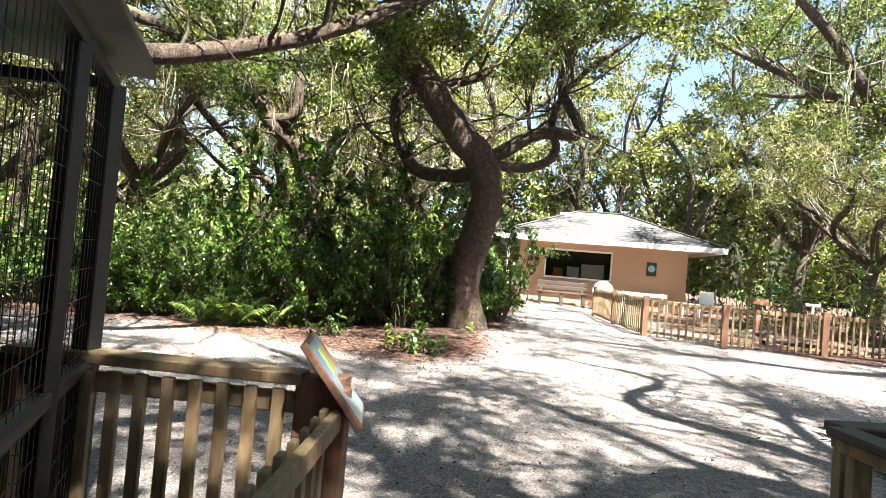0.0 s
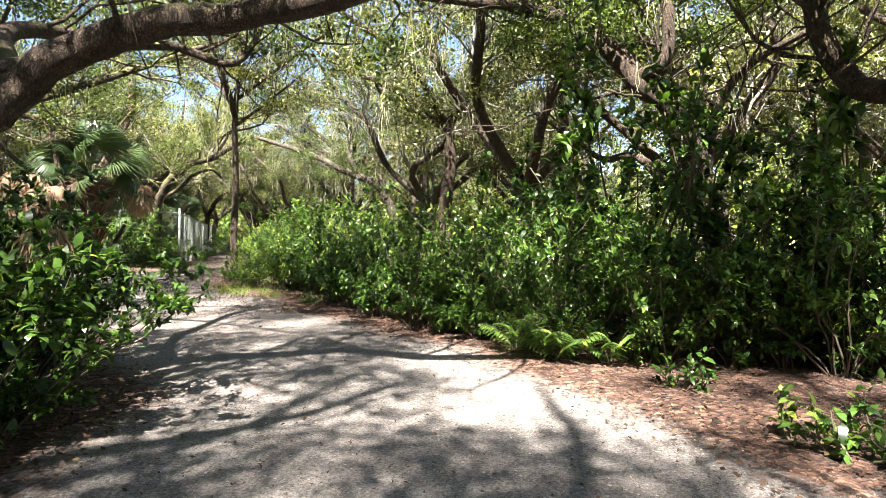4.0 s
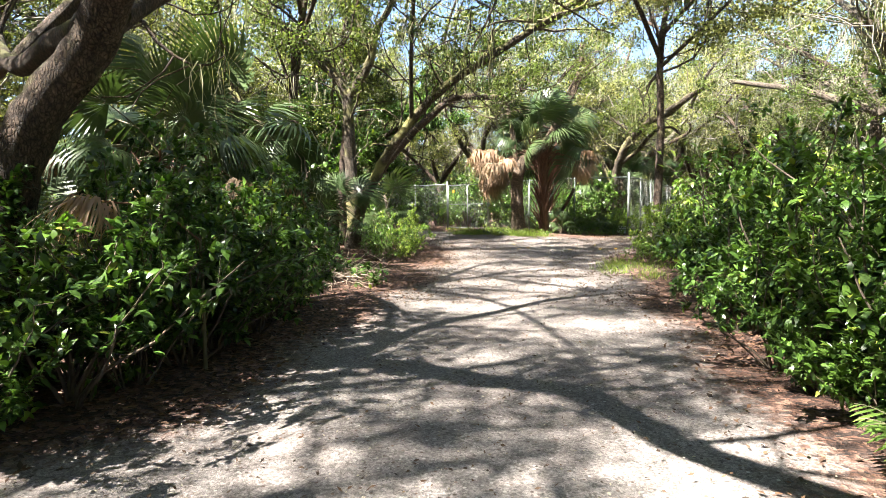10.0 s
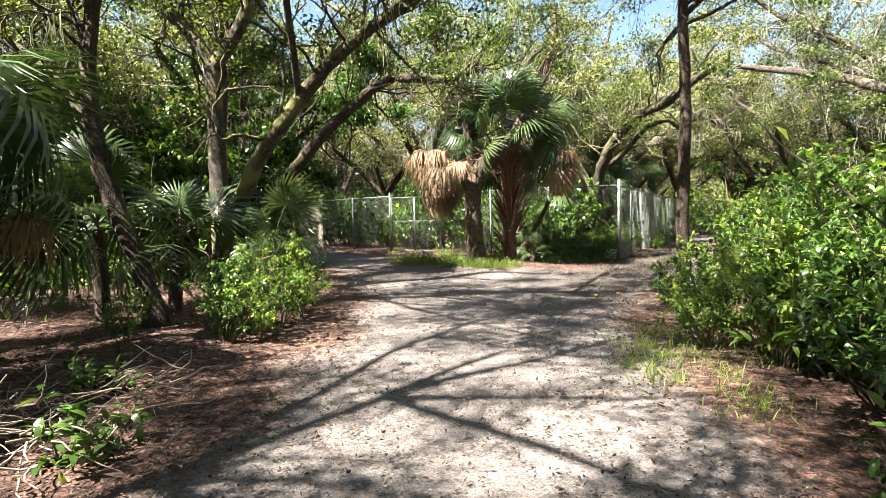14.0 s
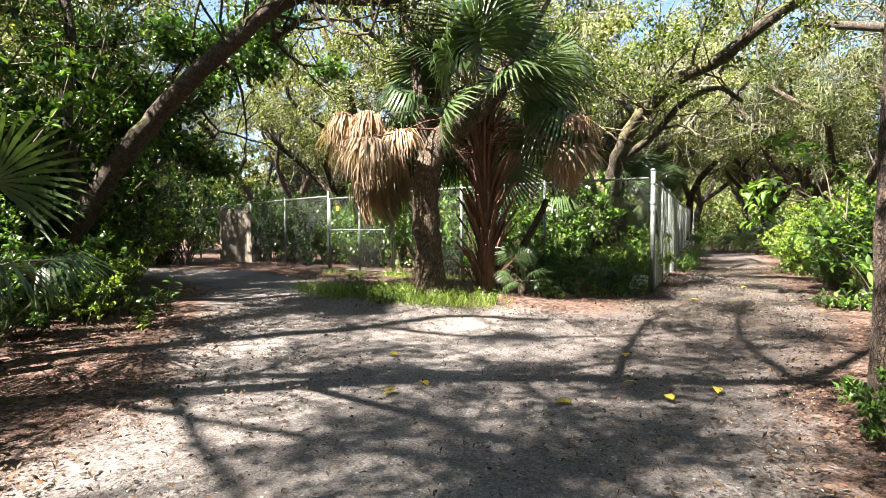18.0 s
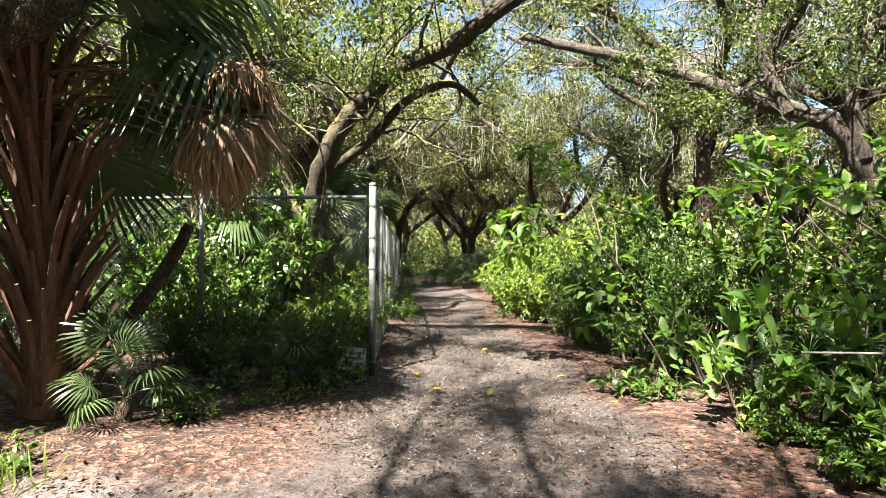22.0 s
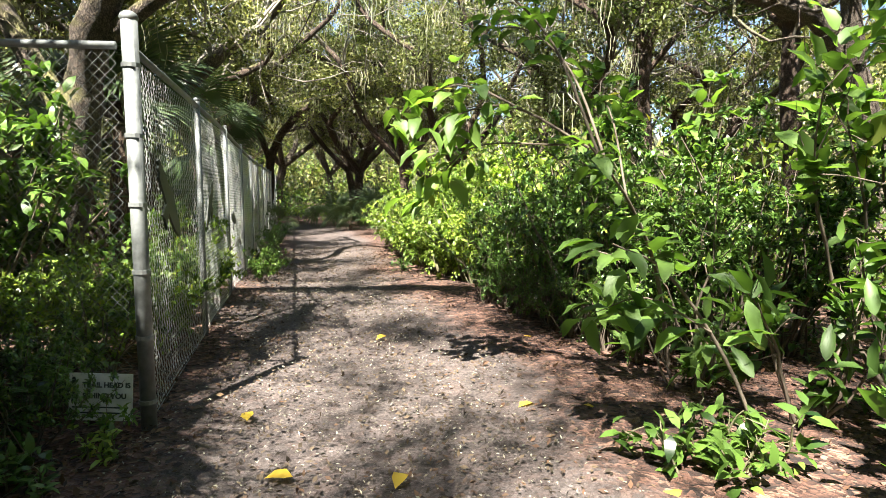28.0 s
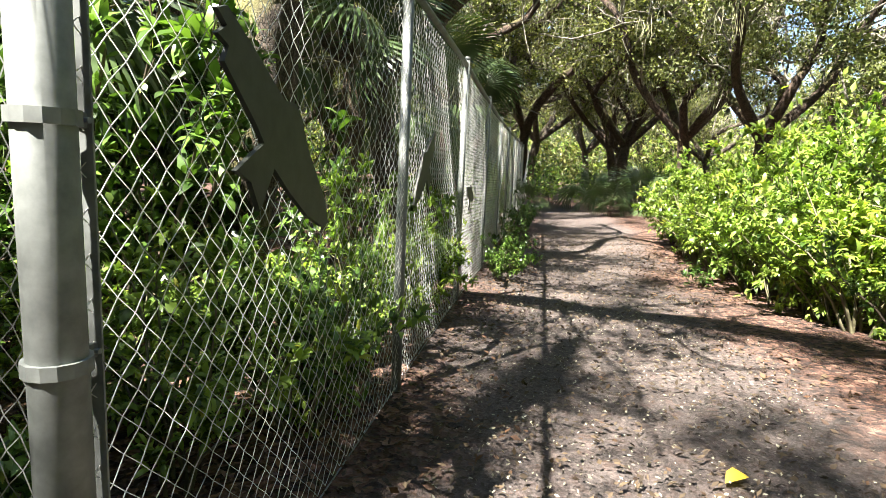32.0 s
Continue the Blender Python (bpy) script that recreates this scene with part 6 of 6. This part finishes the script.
for a, b in (((WY0 - 0.05, WZ0 - 0.06), (WY1 + 0.05, WZ0)), ((WY0 - 0.05, WZ1), (WY1 + 0.05, WZ1 + 0.06)), ((WY0 - 0.05, WZ0), (WY0, WZ1)), ((WY1, WZ0), (WY1 + 0.05, WZ1))):
    part("window_frame", box(-0.03, a[0], a[1], T * 0.7, b[0], b[1], 0.004), M_WHITE, win)
mg, ng, bg_ = nodes_of("window_glass")
bg_.inputs["Roughness"].default_value, bg_.inputs["Transmission Weight"].default_value, bg_.inputs["IOR"].default_value = 0.02, 1.0, 1.45
pane = part("pane", box(0.06, WY0, WZ0, 0.066, WY1, WZ1), mg, win)
pane.visible_shadow = False
part("back_panel", box(1.6, YR + 0.5, 0, 1.64, YL - 0.5, WH), M_DARK, kiosk)
for y, z, w, h in ((0.25, 1.0, 0.5, 0.48), (0.8, 1.0, 0.42, 0.36), (1.35, 1.0, 0.35, 0.28), (-0.15, 1.0, 0.3, 0.5)):
    part("counter_box", box(0.9, y - w / 2, z, 1.2, y + w / 2, z + h, 0.01), M_WHITE if y < 1.3 else M_YELLOW, kiosk)
part("counter", box(0.25, WY0 - 0.3, 0.9, 1.3, WY1 + 0.3, 0.96), M_WOOD_GREY, kiosk)
# hip roof in shingle courses
EX0, EX1, EY0, EY1, EZ = -1.0, DX + 0.9, YR - 0.95, YL + 0.95, WH - 0.02
RX, RY0, RY1, RZ = (EX0 + EX1) / 2, -0.9, 0.7, WH + 1.22
roof = part("roof", box(EX0 + 0.05, EY0 + 0.05, EZ - 0.02, EX1 - 0.05, EY1 - 0.05, EZ), M_WHITE, kiosk)
E4 = [(EX0, EY0), (EX0, EY1), (EX1, EY1), (EX1, EY0)]
R4 = [(RX, RY0), (RX, RY1), (RX, RY1), (RX, RY0)]
NC = 14
for s in range(4):
    a, b, c, d = (Vector((*E4[s], EZ)), Vector((*E4[(s + 1) % 4], EZ)), Vector((*R4[(s + 1) % 4], RZ)), Vector((*R4[s], RZ)))
    V, F = [], []
    for k in range(NC):
        u0, u1 = k / NC, (k + 1.12) / NC
        lift = Vector((0, 0, 0.028))
        q = [a.lerp(d, u0) + lift, b.lerp(c, u0) + lift, b.lerp(c, min(1, u1)) + lift * 0.2, a.lerp(d, min(1, u1)) + lift * 0.2, a.lerp(d, u0), b.lerp(c, u0)]
        n = len(V)
        V += [tuple(v) for v in q]
        F += [(n, n + 1, n + 2, n + 3), (n + 4, n + 5, n + 1, n)]
    part("shingle_slope", (np.array(V), np.array(F)), M_ROOF, roof, kind="stuff")
    part("fascia", beam(a - Vector((0, 0, 0.07)), b - Vector((0, 0, 0.07)), 0.03, 0.18), M_WHITE, kiosk)
    part("hip_cap", beam(a + Vector((0, 0, 0.04)), d + Vector((0, 0, 0.04)), 0.14, 0.03), M_ROOF, roof)
part("ridge_cap", beam((RX, RY0, RZ + 0.03), (RX, RY1, RZ + 0.03), 0.16, 0.04), M_ROOF, roof)
part("vent", box(RX - 0.6, 1.0, RZ - 0.42, RX - 0.25, 1.4, RZ - 0.12, 0.01), M_WHITE, roof)
part("porch_post", rod((-0.75, YL + 0.35, 0), (-0.75, YL + 0.35, EZ), 0.055, 10), M_WHITE, kiosk)
part("wall_lamp", box(-0.1, 2.25, 1.45, 0, 2.45, 1.8, 0.012), M_WOOD_DARK, kiosk)
poster = part("poster", box(-0.025, -1.95, 1.25, 0, -1.62, 1.72, 0.004), M_INK, kiosk, "small dark poster with a blue arch")
part("poster_picture", rod((-0.028, -1.785, 1.5), (-0.026, -1.785, 1.5), 0.12, 16), plain_mat("poster_blue", (0.25, 0.5, 0.6), 0.5), poster)

# ---- benches and chairs at the kiosk ----
def plank_bench(label, x, y, z, length, yaw, mat, leg_mat, back=3, seat_h=0.45):
    ob = thing("bench", label, "bench", "benches at the kiosk", (x, y, z))
    ob.rotation_euler = (0, 0, radians(yaw))
    for k in range(3):
        part("seat_plank", box(-length / 2, -0.24 + 0.165 * k, seat_h - 0.04, length / 2, -0.09 + 0.165 * k, seat_h, 0.006), mat, ob)
    for k in range(back):
        part("back_plank", box(-length / 2, 0.27 + 0.02 * k, seat_h + 0.08 + 0.15 * k, length / 2, 0.305 + 0.02 * k, seat_h + 0.2 + 0.15 * k, 0.006), mat, ob)
    for lx in (-length / 2 + 0.12, 0, length / 2 - 0.12):
        part("leg", box(lx - 0.06, -0.2, -0.05, lx + 0.06, 0.2, seat_h - 0.042, 0.01), leg_mat, ob)
    for lx in (-length / 2 + 0.15, length / 2 - 0.15):
        part("back_support", beam((lx, 0.25, seat_h - 0.1), (lx, 0.335, seat_h + 0.08 + 0.15 * back), 0.05, 0.04), leg_mat, ob)
    return ob


plank_bench("weathered grey slatted bench on concrete legs", 7.9, -22.6, 0.12, 1.65, -92, M_WOOD_BENCH_SHADED, M_CONCRETE)
plank_bench("white painted bench against the kiosk wall", 15.35, -17.5, 0.12, 1.6, -90, M_WHITE, M_WHITE, 1)
plank_bench("dark stained bench under the serving window", 15.3, -14.8, 0.12, 1.7, -90, M_WOOD_DARK, M_WOOD_DARK, 2)


def chair(label, x, y, yaw, mat, round_back=False):
    ob = thing("chair", label, "chair", "chairs at the kiosk", (x, y, 0.12))
    ob.rotation_euler = (0, 0, radians(yaw))
    part("seat", box(-0.24, -0.23, 0.4, 0.24, 0.23, 0.44, 0.012), mat, ob)
    if round_back:
        bm = rod((0, 0.24, 0.62), (0, 0.27, 0.62), 0.33, 24)
        part("backrest", bm, mat, ob)
    else:
        part("backrest", box(-0.22, 0.21, 0.46, 0.22, 0.25, 0.88, 0.012), mat, ob)
    for lx in (-0.2, 0.2):
        for ly in (-0.19, 0.19):
            part("leg", rod((lx, ly, -0.02), (lx, ly, 0.4), 0.018, 8), mat, ob)
    return ob


chair("white round-backed garden chair by the low fence", 14.4, -16.1, -90, M_WHITE, True)
chair("white plastic chair beside the kiosk corner", 15.2, -19.4, -110, M_WHITE)
chair("dark wooden chair under the kiosk eave", 15.4, -13.45, -90, M_WOOD_DARK)
tab = thing("side_table", "low white table beside the kiosk corner", "table", loc=(14.9, -18.85, 0.12))
part("tabletop", box(-0.3, -0.3, 0.42, 0.3, 0.3, 0.46, 0.01), M_WHITE, tab)
for lx in (-0.25, 0.25):
    for ly in (-0.25, 0.25):
        part("leg", box(lx - 0.02, ly - 0.02, -0.02, lx + 0.02, ly + 0.02, 0.418), M_WHITE, tab)
urn = thing("planter_pot", "round clay planter behind the bench", "planter", loc=(9.4, -25.6, 0.12))
part("pot", rod((0, 0, -0.03), (0, 0, 0.42), 0.22, 16, 0.3), M_WOOD_RED, urn, smooth=False)
part("rim", rod((0, 0, 0.40), (0, 0, 0.46), 0.32, 16), M_WOOD_RED, urn)
box_post = thing("feeder_box", "brown wooden box on a post inside the low fence", "post", loc=(10.3, -19.3, 0.12))
part("post", box(-0.05, -0.05, -0.1, 0.05, 0.05, 0.74), M_WOOD_RED, box_post)
part("box", box(-0.12, -0.2, 0.74, 0.12, 0.2, 0.88, 0.006), M_WOOD_RED, box_post)
tpost = thing("standpipe", "white pipe post with a cross arm inside the low fence", "post", loc=(9.8, -20.3, 0.12))
part("pipe", rod((0, 0, -0.1), (0, 0, 0.86), 0.03, 10), M_WHITE, tpost)
part("cross_arm", rod((0, -0.16, 0.84), (0, 0.16, 0.84), 0.035, 10), M_WHITE, tpost)
rock_rng = random.Random(8)
for k in range(16):
    x, y = rock_rng.uniform(7.9, 12.5), rock_rng.uniform(-21.5, -17.8)
    log = thing("log", "sun-bleached log edging the enclosure", "log", "logs in the low enclosure", (x, y, 0.13))
    L = rock_rng.uniform(0.3, 0.8)
    log.rotation_euler = (0, 0, rock_rng.uniform(0, 6))
    part("wood", tube(np.array([(-L, 0, 0.04), (-L / 3, 0.03, 0.05), (L / 3, -0.02, 0.05), (L, 0, 0.04)]), np.array([0.05, 0.065, 0.06, 0.045]), 8, 0.06), M_BARK_GREY, log, smooth=True)


# ---- low picket fences ----
def picket_fence(label, pts, h, z=None, gap=0.125, group="", post_r=0.055, rail=True, pk=0.042, close=0.0, name="picket_fence"):
    x0, y0 = pts[0]
    g = lambda x, y: float(ground_z(x, y)) if z is None else z
    ob = thing(name, label, "fence", group, (x0, y0, g(x0, y0)))
    o = Vector(ob.location)
    pm = box(-pk / 2, -0.011, 0, pk / 2, 0.011, h - 0.06, 0.003)
    pmesh = bpy.data.meshes.new("picket")
    pm.to_mesh(pmesh)
    pm.free()
    pmesh.materials.append(M_WOOD)
    for x, y in pts:
        c = Vector((x, y, g(x, y))) - o
        part("post", box(c.x - post_r, c.y - post_r, c.z - 0.1, c.x + post_r, c.y + post_r, c.z + h + 0.03, 0.006), M_WOOD_RED, ob)
    for (ax, ay), (bx, by) in zip(pts, pts[1:]):
        a, b = Vector((ax, ay, g(ax, ay))) - o, Vector((bx, by, g(bx, by))) - o
        d = (b - a).normalized()
        for zz, hh in ((h - 0.07, 0.07), (0.11, 0.05)):
            part("rail", beam(a + d * post_r + Vector((0, 0, zz)), b - d * post_r + Vector((0, 0, zz)), 0.035, hh), M_WOOD, ob)
        n = int((b - a).length / gap)
        nn = Vector((d.y, -d.x, 0)) * 0.03
        for k in range(1, n):
            p = part("picket", pmesh, None, ob)
            p.matrix_basis = Matrix.Translation(a.lerp(b, k / n) + nn + Vector((0, 0, 0.04))) @ Euler((0, 0, math.atan2(d.y, d.x))).to_matrix().to_4x4()
    return ob


picket_fence("low wooden picket fence around the kiosk enclosure", [(11.7, -15.6), (9.3, -15.85), (7.2, -16.2), (6.6, -17.5), (6.9, -19.3), (7.35, -21.1)], 0.78)
rail_fence = picket_fence("mossy wooden picket railing beside the cage", [(-2.86, -12.3), (-2.75, -13.4)], 0.76, gap=0.1, pk=0.045, post_r=0.04)
picket_fence("mossy wooden picket railing beside the cage", [(-2.79, -13.53), (-3.75, -13.66)], 0.74, gap=0.1, pk=0.045, post_r=0.03)
part("cap_rail", beam(Vector((0.0, 0.0, 0.78)), Vector((0.11, -1.08, 0.78)), 0.11, 0.04), M_WOOD, rail_fence)

panel = thing("interpretive_panel", "tilted wooden information board on a red-brown post", "sign", loc=(-2.74, -13.46, 0.0))
part("post", box(-0.04, -0.075, -0.1, 0.04, 0.005, 0.8, 0.006), M_WOOD_RED, panel)
brd = part("board", box(-0.15, -0.17, -0.012, 0.15, 0.17, 0.012, 0.004), M_WOOD_RED, panel)
ax = Vector((0.95, 0.3, 0)).normalized()
sl = (Vector((0.3, -0.95, 0)).normalized() * 0.62 + Vector((0, 0, -0.8))).normalized()
bz = ax.cross(-sl)
brd.matrix_basis = Matrix.Translation((-0.02, -0.03, 0.79)) @ Matrix((ax, -sl, bz)).transposed().to_4x4()
part("picture", box(-0.135, -0.155, 0.0125, 0.135, 0.155, 0.015), plain_mat("panel_picture", (0.24, 0.3, 0.33), 0.35, 0, 0.5, 9), brd, "glossy printed picture sheet")
for k, c in enumerate(((0.08, 0.2, 0.5), (0.6, 0.45, 0.05), (0.12, 0.35, 0.12), (0.5, 0.12, 0.06))):
    part("picture_patch", box(-0.12 + 0.06 * k, 0.02, 0.0155, -0.075 + 0.06 * k, 0.12, 0.016), plain_mat("patch_colour", c, 0.4), brd)

# ---- black mesh cage ----
cage = thing("animal_cage", "tall black-painted wire mesh cage with a lean-to roof", "cage", loc=(-3.9, -12.0, 0.0))
CZ = 1.78
c0, c1 = Vector((1.08, -0.55, 0)), Vector((0.0, -1.22, 0))      # the two uprights that face the path
def cage_bar(a, b, w=0.06):
    part("bar", beam(a, b, w, w), M_BLACK, cage)
up = Vector((0, 0, 1))
c2, c3 = Vector((0.4, 1.5, 0)), Vector((-1.0, 0.9, 0))
for c in (c0, c1, c2, c3):
    cage_bar(c, c + up * CZ, 0.07)
mid = c0.lerp(c1, 0.42)
cage_bar(mid, mid + up * CZ, 0.05)
for a, b in ((c0, c1), (c0, c2), (c2, c3), (c1, c3)):
    for zz in (0.06, 0.75, CZ):
        cage_bar(a + up * zz, b + up * zz, 0.045)
    L = (b - a).length
    bits = []
    for k in range(int(L / 0.05)):
        p = a.lerp(b, k * 0.05 / L)
        bits.append(tube(np.array([p, p + up * CZ]), np.array([0.0018, 0.0018]), 3))
    for k in range(int(CZ / 0.1)):
        bits.append(tube(np.array([a + up * 0.1 * k, b + up * 0.1 * k]), np.array([0.0018, 0.0018]), 3))
    part("wire_mesh", join(bits), M_BLACK, cage, kind="stuff")
part("roof_sheet", (np.array([tuple(v + up * (CZ + 0.05) + o) for v, o in ((c0, Vector((0.1, -0.1, 0))), (c1, Vector((-0.05, -0.12, 0.04))), (c3, Vector((-0.1, 0.1, 0.25))), (c2, Vector((0.1, 0.1, 0.2))))] + [tuple(v + up * (CZ + 0.09) + o) for v, o in ((c0, Vector((0.1, -0.1, 0))), (c1, Vector((-0.05, -0.12, 0.04))), (c3, Vector((-0.1, 0.1, 0.25))), (c2, Vector((0.1, 0.1, 0.2))))]), np.array([(3, 2, 1, 0), (4, 5, 6, 7), (0, 1, 5, 4), (1, 2, 6, 5), (2, 3, 7, 6), (3, 0, 4, 7)])), M_BLACK, cage)

for a, b in ((c2, c3), (c1, c3)):
    part("back_board", beam(a.lerp(b, 0.02) + up * 0.9, b + up * 0.9, 0.02, 1.7), M_BLACK, cage)

snag = thing("leaning_log", "dark dead log leaning beside the palm", "log", loc=(0.55, 8.05, float(ground_z(0.55, 8.05))))
part("wood", tube(spline([(0, 0, -0.1), (0.16, 0.12, 0.35), (0.42, 0.34, 0.8), (0.7, 0.6, 1.3), (0.8, 0.7, 1.55)], 4), np.linspace(0.075, 0.05, 17), 9, 0.06), M_BARK, snag, smooth=True)

# ---- planter rail ----
pl = thing("planter_rail", "dark-topped low timber rail around a planting bed", "rail", loc=(-1.74, -15.54, -0.1))
for a, b in (((0, 0, 0.72), (0.6, -1.95, 0.72)), ((-0.05, 0.0, 0.72), (-0.9, -0.2, 0.72)), ((-0.9, -0.2, 0.72), (-1.85, -0.65, 0.72))):
    part("top_board", beam(a, b, 0.14, 0.04, 0.008), M_WOOD_DARK, pl)
    av, bv = Vector(a), Vector(b)
    part("apron", beam(av - up * 0.055, bv - up * 0.055, 0.035, 0.066), M_WOOD, pl)
for x, y in ((0.02, -0.07), (-0.12, -0.06), (0.58, -1.85), (-0.9, -0.24), (-1.82, -0.66), (0.3, -0.95)):
    part("leg", beam((x, y, -0.05), (x + 0.02, y, 0.695), 0.075, 0.075), M_WOOD, pl)
for k in range(9):
    px_, py_ = -2.4 + 0.24 * (k % 4) + palm_rng.uniform(-0.1, 0.1), -16.1 - 0.35 * (k // 4) + palm_rng.uniform(-0.1, 0.1)
    cy = thing("cycad", "dark feathery cycad in the planting bed", "plant", "plants in the bed", (px_, py_, 0))
    bits = []
    for f in range(9):
        a = f * 0.7 + palm_rng.uniform(-0.2, 0.2)
        t = np.linspace(0, 1, 16)[1:]
        spine = np.stack([np.cos(a) * 0.45 * t, np.sin(a) * 0.45 * t, 0.1 + 0.85 * t - 0.42 * t ** 2], 1)
        sd = np.array([-np.sin(a), np.cos(a), 0.25])
        for sg in (1, -1):
            A = sd * sg + np.array([np.cos(a), np.sin(a), 0]) * 0.6
            bits.append(leaves(spine, np.repeat([A * [1, 1, sg * 1.0 if sg > 0 else -1.0]], 15, 0), np.repeat([[0, 0, 1.0]], 15, 0), 0.14, 0.012, 0.1, True))
    part("frond_ring", join(bits), M_FROND, cy, kind="stuff")

# ---- litter, sticks, grass ----
def scatter(n, lo, hi, keep):
    out = []
    while len(out) < n:
        X, Y = rng.uniform(lo[0], hi[0], 4000), rng.uniform(lo[1], hi[1], 4000)
        d, _ = route_fields(X, Y)
        ok = keep(d, rng.random(4000))
        out.extend(zip(X[ok], Y[ok]))
    return np.array(out[:n])


def strewn(name, label, pts, size, mat):
    n = len(pts)
    C = np.column_stack([pts, ground_z(pts[:, 0], pts[:, 1]) + rng.uniform(0.012, 0.04, n)])
    A = rand_dirs(n)
    A[:, 2] *= 0.3
    N = rand_dirs(n, 2.2)
    L = size * rng.uniform(0.6, 1.4, n)
    V, F = leaves(C, A, N, L, L * rng.uniform(0.35, 0.55, n), 0.2, True, -0.1)
    tagged(new(name, mk_mesh(name, V, F, mat)), label, "leaf litter", kind="stuff")


strewn("leaf_litter", "dry russet oak leaves lying along the path banks", scatter(52000, (-6, -14), (9, 20), lambda d, r: (d < 0.35) & (d > -3.5) & (r < np.clip(0.75 - d * 0.6, 0.1, 1))), 0.044, M_LITTER)
strewn("leaf_litter", "scattered dry leaves and twigs on the sandy path", scatter(11000, (-6, -20), (9, 12), lambda d, r: (d > 0.2) & (r < 0.25)), 0.028, M_LITTER)
strewn("leaf_litter", "dry leaves covering the shaded lane", scatter(12000, (2.5, 6), (9, 20), lambda d, r: (d > -0.3)), 0.034, M_LANE_LITTER)
strewn("leaf_litter", "leaf crumbs strewn over the sand at the fork", scatter(15000, (-3.5, -5), (4.5, 8.5), lambda d, r: (d > -0.1) & (r < np.clip(1.0 - d * 0.42, 0.12, 1))), 0.033, M_LITTER)
strewn("shell_grit", "coarse shell chips and crumbs on the sandy path", scatter(26000, (-6, -20), (8, 6.5), lambda d, r: d > -0.1), 0.016, M_CHIP)
strewn("shell_grit", "shell chips trodden into the shaded lane", scatter(6000, (2.5, 6.5), (8, 14), lambda d, r: d > 0.0), 0.018, M_CHIP)
yl = mk_mesh("yellow_leaf", *leaves(np.array([[0, 0, 0.02]]), np.array([[1.0, 0, 0.1]]), np.array([[0, 0.1, 1.0]]), 0.13, 0.075, 0.2, False, 0.15), M_YELLOW)
for k, (x, y) in enumerate(((1.8, 3.46), (1.96, 4.35), (-0.17, 4.15), (0.09, 3.05), (0.22, 3.29), (0.86, 5.18), (2.08, 3.05), (1.38, 2.89), (2.48, 3.4), (6.59, 11.17), (6.39, 10.3), (6.1, 10.46), (5.22, 10.62), (5.55, 8.52), (5.19, 8.69), (3.72, 9.3), (3.76, 8.54), (4.21, 8.32), (6.25, 9.99), (5.08, 7.53))):
    ob = new("fallen_leaf", yl)
    ob.matrix_basis = pose(x, y, float(ground_z(x, y)), 0, 0, k * 77)
    tagged(ob, "yellow fallen leaf lying on the path", "leaf", "yellow leaves on the path")
for k in range(150):
    x, y = -2.2 + rng.normal() * 0.42, -3.55 + rng.normal() * 0.6
    L = rng.uniform(0.2, 0.6)
    st = thing("stick", "bleached dead stick in a heap beside the path", "stick", "heap of sticks", (x, y, 0.05))
    P = wander((0, 0, 0.02 + 0.17 * rng.random()), (np.cos(k), np.sin(k), 0.12 * rng.normal()), L, 6, 0.22, 0.0)
    part("wood", tube(P, np.linspace(0.0075, 0.003, len(P)), 5), M_STICK, st, smooth=True)

limb_down = thing("dead_branch", "bleached dead branch lying across the low shrubs", "branch", loc=(5.55, 5.79, 0.0))
part("wood", tube(spline([(-0.1, 0.12, 0.76), (0.26, -0.32, 0.8), (0.46, -0.6, 0.78), (0.55, -0.8, 0.57), (0.52, -1.0, 0.3), (0.5, -1.2, -0.02)], 4), np.linspace(0.008, 0.016, 21), 7, 0.05), M_TWIG_PALE, limb_down, smooth=True)
part("twig", tube(spline([(0.26, -0.32, 0.8), (0.4, -0.25, 0.95), (0.5, -0.1, 1.15)], 4), np.linspace(0.006, 0.003, 9), 5), M_TWIG_PALE, limb_down, smooth=True)


def grass_tuft(x, y, n, h, spread):
    ob = thing("grass_tuft", "bright green grass tuft at the palm's foot", "grass", "grass round the fork", (x, y, float(ground_z(x, y))))
    C = np.column_stack([rng.normal(size=(n, 2)) * spread, np.zeros(n)])
    A = rand_dirs(n, 2.0)
    part("blade_clump", leaves(C, A, rand_dirs(n), h * rng.uniform(0.4, 1.2, n), 0.009, 0.05, False, 0.45), M_GRASS, ob, kind="stuff")


for k in range(34):
    u = rng.random()
    x, y = -2.6 + 2.6 * u + rng.normal() * 0.22, 8.5 - 1.5 * u + rng.normal() * 0.3
    grass_tuft(x, y, 90, 0.24, 0.15)
for k in range(26):
    s = rng.uniform(0.1, 0.95)
    p = CORNER + (GATE_L - CORNER) * s + np.array([-0.35, -0.75]) * rng.uniform(0.15, 0.7)
    grass_tuft(*p, 60, 0.18, 0.12)
for k in range(30):
    a = rng.choice(3)
    x, y = ((2.6, -1.2), (2.5, -0.4), (2.7, -2.0))[a]
    grass_tuft(x + rng.normal() * 0.3, y + rng.normal() * 0.5, 40, 0.16, 0.12)
